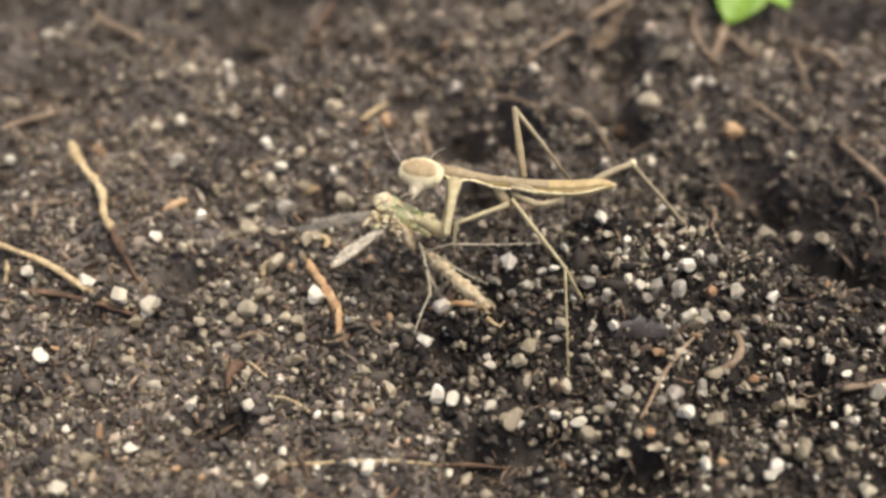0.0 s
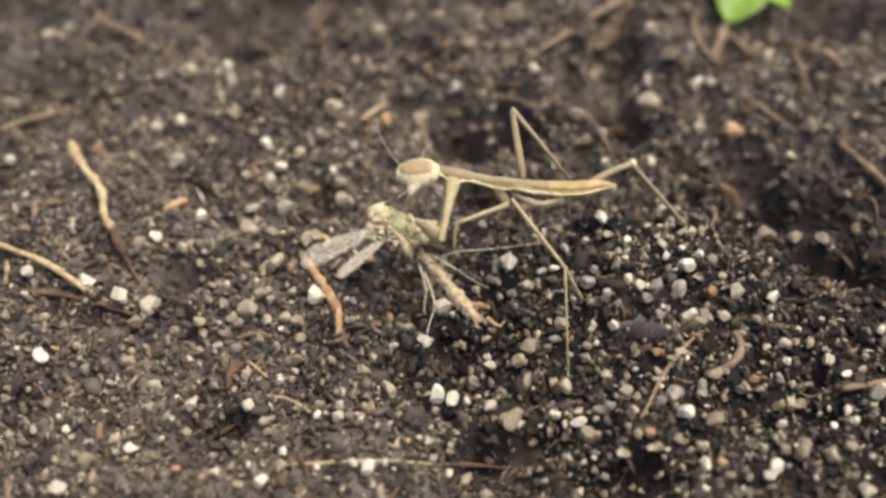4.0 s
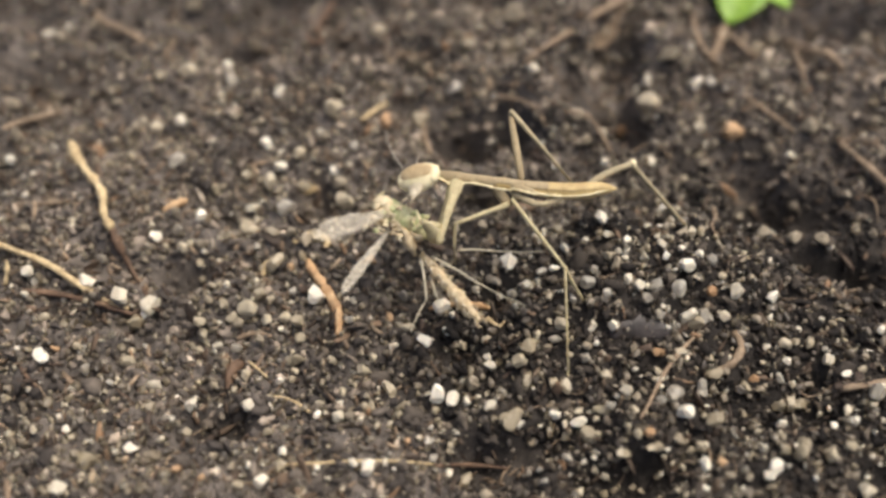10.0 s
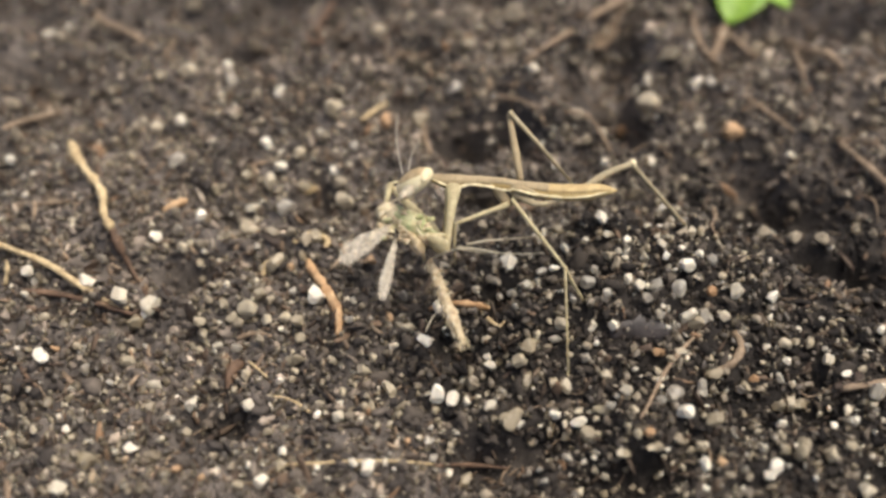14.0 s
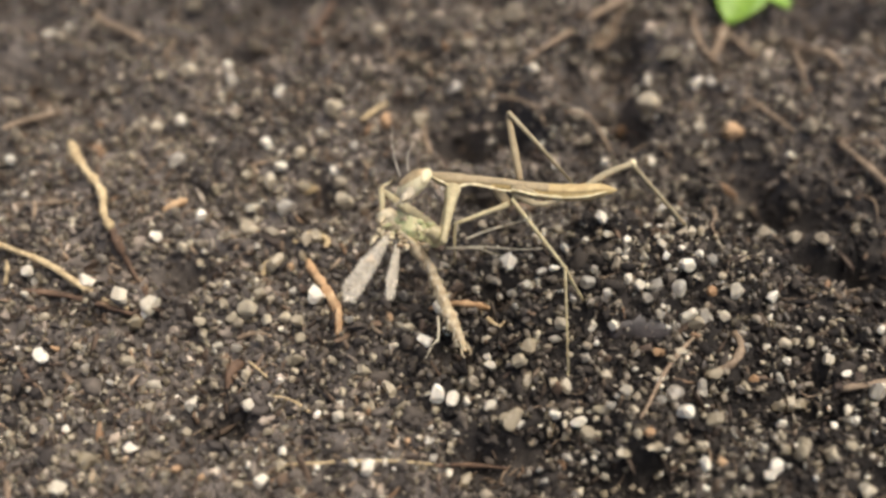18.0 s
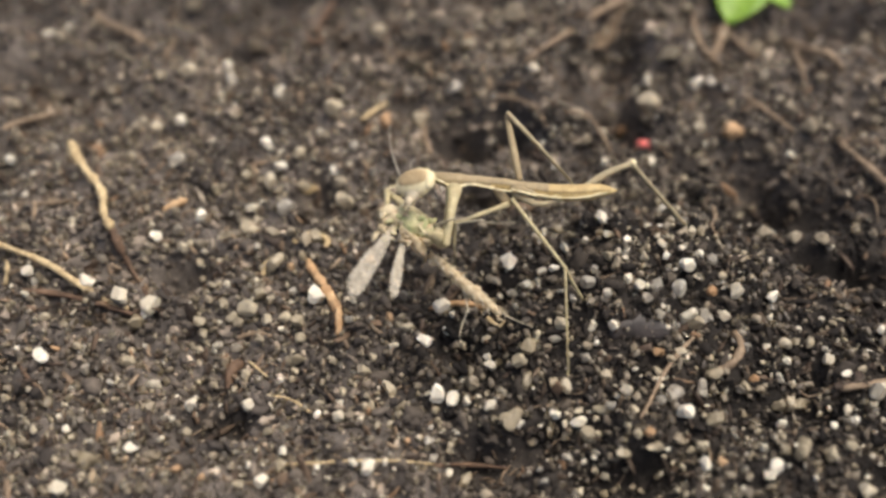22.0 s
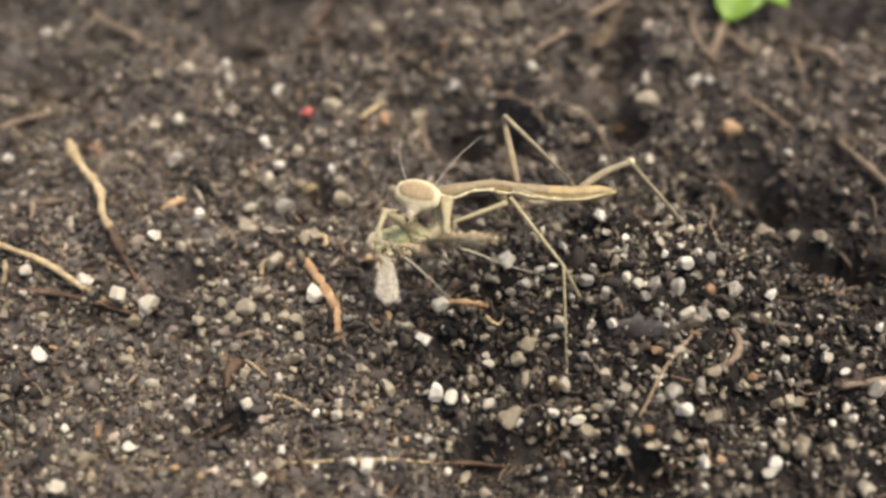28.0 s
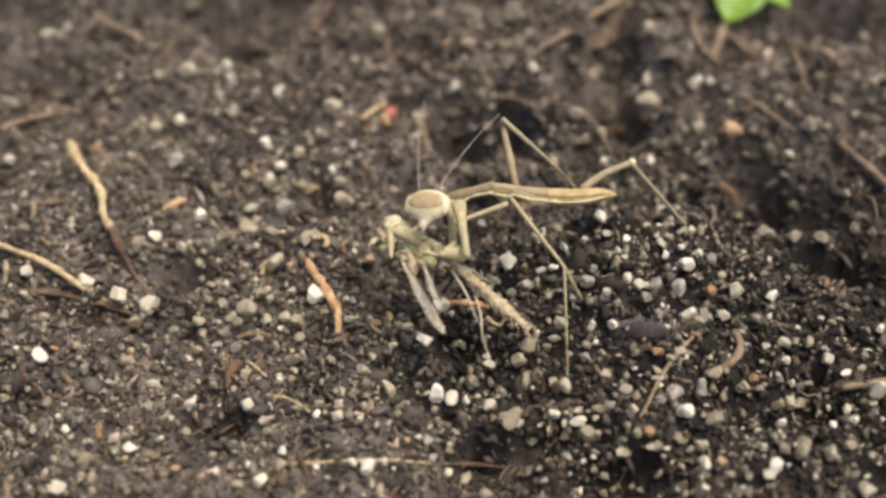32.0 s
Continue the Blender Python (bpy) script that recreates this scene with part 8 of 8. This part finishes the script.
    walk(MOVE["third_lower"], [(t, at(*r)) for t, *r in (
        (0, 2.044, -2.078, 0.200, 65.1, -43.4), (1, 2.707, -3.020, 0.200, 72.1, -46.6), (2, 2.290, -2.129, 0.200, 67.7, -45.3), (3, 2.452, -2.148, 0.200, 69.0, -51.8),
        (6, 1.922, -4.471, 0.200, 52.7, -116.9), (7, 1.980, -3.179, 0.200, 67.8, -79.3), (8, 1.752, -3.024, 0.200, 76.4, -38.1), (9, 2.627, -3.199, 0.200, 66.7, -54.0),
        (10, 2.874, -3.276, 0.200, 77.0, -39.0), (11, 2.296, -2.592, 0.200, 72.5, -41.3), (12, 3.226, -1.894, 0.200, 51.7, -8.6), (13, 4.308, -1.149, 0.200, 0.0, 2.8),
        (14, 4.896, -0.593, 0.200, 45.2, 12.8), (17, 5.190, -0.829, 0.200, 42.5, -7.0), (18, 4.777, -0.033, 0.200, 45.2, 11.2), (19, 4.353, 0.459, 0.200, 24.1, 21.9),
        (20, 3.156, 1.529, 0.200, 66.7, 28.0), (21, 2.725, 0.944, 0.200, 67.7, 19.1), (22, 2.187, 0.691, 0.200, 71.2, 22.5), (23, 1.713, 0.575, 0.200, 74.5, 27.3),
        (24, 1.238, 0.458, 0.200, 77.5, 34.4), (24.5, 1.199, 0.628, 0.200, 78.9, 39.3), (25, 0.879, 1.043, 0.200, 80.2, 48.7), (25.2, 0.633, 0.957, 0.200, 79.7, 59.1),
        (25.5, 0.311, 1.738, 0.200, 77.9, 73.4), (27.5, 1.126, 1.007, 0.200, 73.5, 10.7), (28, 1.496, -0.865, 0.200, 78.5, -44.3), (28.2, 1.650, -0.763, 0.200, 78.5, -39.3),
        (28.5, 1.639, 0.378, 0.200, 78.5, -27.3), (28.8, 1.570, 0.843, 0.200, 78.5, -19.3), (29, 1.412, 1.182, 0.200, 78.5, -14.3), (29.5, 1.742, -0.499, 0.200, 78.5, -34.3),
        (29.7, 1.800, -0.538, 0.200, 78.5, -31.3), (30, 1.831, 0.141, 0.200, 78.5, -24.3), (30.2, 2.144, -0.533, 0.200, 78.5, -29.3), (30.5, 1.902, 0.300, 0.200, 78.5, -19.3),
        (30.8, 1.647, 1.269, 0.200, 78.5, -9.3), (31, 1.545, 1.818, 0.200, 78.5, -4.3), (31.3, 1.907, 1.483, 0.200, 78.5, -7.3), (31.5, 2.108, 0.532, 0.200, 78.5, -4.3),
        (31.7, 1.335, 0.837, 0.200, 78.5, 0.7), (32, 0.924, 0.636, 0.200, 78.5, 10.7))])
    walk(MOVE["fourth_upper"], [(t, at(*r)) for t, *r in (
        (0, 1.586, -1.285, -0.300, 32.3, -11.0), (1, 1.713, -1.223, -0.300, 32.9, -10.3), (2, 1.594, -0.917, -0.300, 33.5, -14.5), (3, 1.785, -0.850, -0.300, 34.1, -13.8),
        (6, 1.981, -1.814, -0.300, 35.8, -11.6), (7, 2.354, -1.448, -0.300, 36.2, -4.4), (8, 2.827, -1.805, -0.300, 35.3, 2.7), (9, 2.304, -1.729, -0.300, 29.2, 22.8),
        (10, 3.252, -0.720, -0.300, 29.5, 17.0), (11, 3.227, -0.901, -0.300, 37.1, 11.0), (12, 3.138, -0.917, -0.300, 19.3, 12.6), (13, 3.279, -0.597, -0.300, 29.4, 14.9),
        (14, 3.195, -0.492, -0.300, 17.9, 19.9), (17, 3.379, -0.014, -0.300, 33.4, 27.2), (18, 3.070, 0.100, -0.300, 0.0, 31.5), (19, 2.659, -0.297, -0.300, 28.1, 19.5),
        (20, 3.270, -1.665, -0.300, 48.0, -30.6), (21, 3.205, -1.266, -0.300, 32.3, -19.0), (22, 4.738, -3.079, -0.300, 49.5, -26.7), (23, 5.097, -3.312, -0.300, 54.2, -17.7),
        (24, 5.098, -3.312, -0.300, 52.0, -33.0), (24.5, 5.296, -3.085, -0.300, 52.0, -33.0), (25, 5.400, -2.380, -0.300, 52.0, -30.0), (25.2, 5.083, -2.081, -0.300, 47.4, -34.7),
        (25.5, 4.857, -0.535, -0.300, 39.6, -38.8), (27.5, 2.967, 0.773, -0.300, 54.1, 13.5), (28, 2.675, -1.914, -0.300, 31.9, -45.0), (28.2, 3.233, -2.077, -0.300, 39.0, -37.8),
        (28.5, 4.040, -1.028, -0.300, 47.8, -21.7), (28.8, 4.781, -0.579, -0.300, 55.1, -8.2), (29, 5.179, -0.159, -0.300, 59.4, 1.7), (29.5, 3.929, -2.573, -0.300, 65.3, -32.2),
        (29.7, 3.725, -2.324, -0.300, 67.0, -36.4), (30, 3.383, -1.209, -0.300, 68.7, -41.9), (30.2, 3.263, -2.020, -0.300, 67.3, -35.4), (30.5, 2.808, -1.061, -0.300, 63.7, -11.3),
        (30.8, 2.342, -0.083, -0.300, 58.5, 9.0), (31, 2.078, 0.395, -0.300, 54.4, 19.3), (31.3, 2.623, 0.136, -0.300, 54.5, 10.7), (31.5, 3.061, -0.700, -0.300, 54.4, 10.0),
        (31.7, 2.552, -0.216, -0.300, 54.1, 11.3), (32, 2.519, -0.014, -0.300, 53.3, 16.0))])
    walk(MOVE["fourth_lower"], [(t, at(*r)) for t, *r in (
        (0, 3.322, -1.621, -0.300, 57.2, -6.6), (1, 3.440, -1.535, -0.300, 58.0, -7.2), (2, 3.281, -1.354, -0.300, 58.8, -12.9), (3, 3.465, -1.263, -0.300, 59.6, -13.6),
        (6, 3.642, -2.154, -0.300, 61.9, -16.0), (7, 4.037, -1.578, -0.300, 52.3, -11.7), (8, 4.532, -1.725, -0.300, 41.2, -9.1), (9, 3.988, -1.022, -0.300, 0.0, 4.0),
        (10, 4.992, -0.187, -0.300, 46.6, 17.3), (11, 4.865, -0.582, -0.300, 58.3, 10.9), (12, 5.064, -0.485, -0.300, 58.3, 11.8), (13, 5.039, -0.129, -0.300, 58.2, 16.4),
        (14, 5.067, 0.185, -0.300, 58.0, 19.9), (17, 4.932, 0.783, -0.300, 62.1, 28.1), (18, 4.853, 1.192, -0.300, 59.2, 30.4), (19, 4.398, 0.318, -0.300, 48.5, 22.7),
        (20, 4.473, -2.377, -0.300, 46.6, -18.1), (21, 4.877, -1.840, -0.300, 56.6, -5.1), (22, 5.953, -3.688, -0.300, 70.3, -4.7), (23, 6.262, -3.685, -0.300, 72.1, -11.2),
        (24, 6.177, -4.013, -0.300, 71.6, -38.2), (24.5, 6.375, -3.786, -0.300, 73.3, -27.3), (25, 6.514, -3.024, -0.300, 74.3, -11.6), (25.2, 6.247, -2.887, -0.300, 72.0, -21.3),
        (25.5, 6.113, -1.546, -0.300, 68.1, -30.6), (27.5, 4.159, 1.060, -0.300, 73.1, -7.9), (28, 3.931, -3.168, -0.300, 44.3, -41.4), (28.2, 4.516, -3.074, -0.300, 50.5, -35.2),
        (28.5, 5.345, -1.549, -0.300, 58.8, -20.6), (28.8, 5.963, -0.748, -0.300, 66.4, -8.6), (29, 6.241, -0.127, -0.300, 71.1, 0.7), (29.5, 4.668, -3.038, -0.300, 73.8, -34.5),
        (29.7, 4.382, -2.807, -0.300, 74.5, -38.8), (30, 3.948, -1.715, -0.300, 75.0, -43.7), (30.2, 3.920, -2.487, -0.300, 75.0, -39.1), (30.5, 3.717, -1.243, -0.300, 74.2, -15.5),
        (30.8, 3.421, 0.089, -0.300, 72.6, 6.3), (31, 3.226, 0.797, -0.300, 71.1, 17.9), (31.3, 3.815, 0.361, -0.300, 72.5, 4.9), (31.5, 4.260, -0.488, -0.300, 73.0, 0.6),
        (31.7, 3.755, 0.025, -0.300, 73.3, -2.1), (32, 3.722, 0.330, -0.300, 73.1, -3.7))])
    walk(mite, [(t, pose(x * MM, y * MM, (z + 0.2) * MM, 0, 0, turn)) for t, x, y, z, turn in (
        (0, 15.66, 30.28, -1.09, -110), (19.9, 14.92, 28.20, -0.71, -111), (20.2, 13.50, 24.51, -1.50, -127), (20.4, 9.78, 19.60, -0.56, -116), (20.6, 9.71, 19.47, -0.79, -36),
        (20.7, 11.01, 20.87, -3.65, -103), (20.8, 10.42, 18.37, -2.97, -89), (20.9, 10.45, 16.92, -3.84, -74), (21, 10.57, 16.50, -4.65, 1), (21.2, 12.54, 16.55, -4.95, -59),
        (21.5, 13.86, 14.38, -3.67, -98), (21.8, 13.31, 10.55, -2.50, -178), (22, 12.85, 10.85, -2.34, -98), (22.3, 13.29, 10.79, -3.78, -18), (22.6, 14.02, 11.36, -2.16, 62),
        (23, 13.89, 11.68, -1.96, -18), (23.3, 13.69, 11.16, -2.08, -98), (23.6, 13.53, 10.74, -3.93, -170), (24, 13.30, 10.70, -3.89, -250), (24.1, 13.32, 11.29, -2.15, -279),
        (24.2, 13.79, 14.36, -4.00, -253), (24.3, 13.13, 16.47, -3.76, -233), (24.5, 11.39, 18.81, -4.29, -153), (24.6, 9.85, 17.44, -2.81, -133), (24.8, 6.69, 14.05, -0.87, -213),
        (24.9, 5.34, 15.17, -1.57, -247), (25, 4.78, 15.53, -1.98, -240), (25.2, 4.27, 17.71, -1.31, -220), (25.3, 3.10, 18.69, -1.31, -275), (25.5, 3.22, 20.09, -1.27, -275),
        (26.5, -1.20, 18.20, -1.48, -211),
        (27.5, -5.45, 13.71, -1.35, -147), (27.8, -8.28, 12.66, -1.16, -185), (28, -8.61, 12.81, -1.45, -209), (28.4, -12.56, 15.86, -1.94, -200), (28.7, -14.29, 15.29, -1.09, -204),
        (29, -18.88, 16.84, -1.28, -124), (29.3, -19.65, 15.46, -1.45, -204), (29.9, -19.94, 16.17, -1.30, -284), (30.2, -17.83, 15.61, -1.48, -364), (30.5, -15.91, 14.51, -1.51, -365),
        (30.8, -13.30, 12.60, -0.71, -416), (31.1, -11.07, 10.30, -1.41, -354), (31.4, -8.57, 10.72, -1.89, -317), (31.7, -5.31, 13.16, -1.72, -364), (32, -3.42, 14.24, -2.59, -4))])
    walk(far_mite, [(t, pose(x * MM, y * MM, (z + 0.2) * MM, 0, 0, turn)) for t, x, y, z, turn in (
        (0, -19.71, 15.85, -2.91, 0), (23.2, -19.71, 15.85, -2.91, 60), (23.4, -19.73, 16.62, -1.47, 120), (23.8, -19.88, 16.65, -1.52, 180), (24.1, -20.10, 16.65, -1.79, 123),
        (24.2, -20.45, 17.19, -2.17, 119), (24.4, -22.25, 20.42, -1.67, 129), (24.6, -22.46, 20.68, -1.66, 120), (24.8, -23.29, 22.11, -2.45, 133), (25, -23.98, 22.85, -2.36, 111),
        (25.2, -24.20, 23.41, -2.42, 132), (25.4, -24.82, 24.09, -2.03, 121), (25.5, -24.99, 24.37, -1.79, 115), (26.2, -27.79, 30.24, -2.06, 113), (32, -28.39, 31.64, -1.47, 113))])

motions()
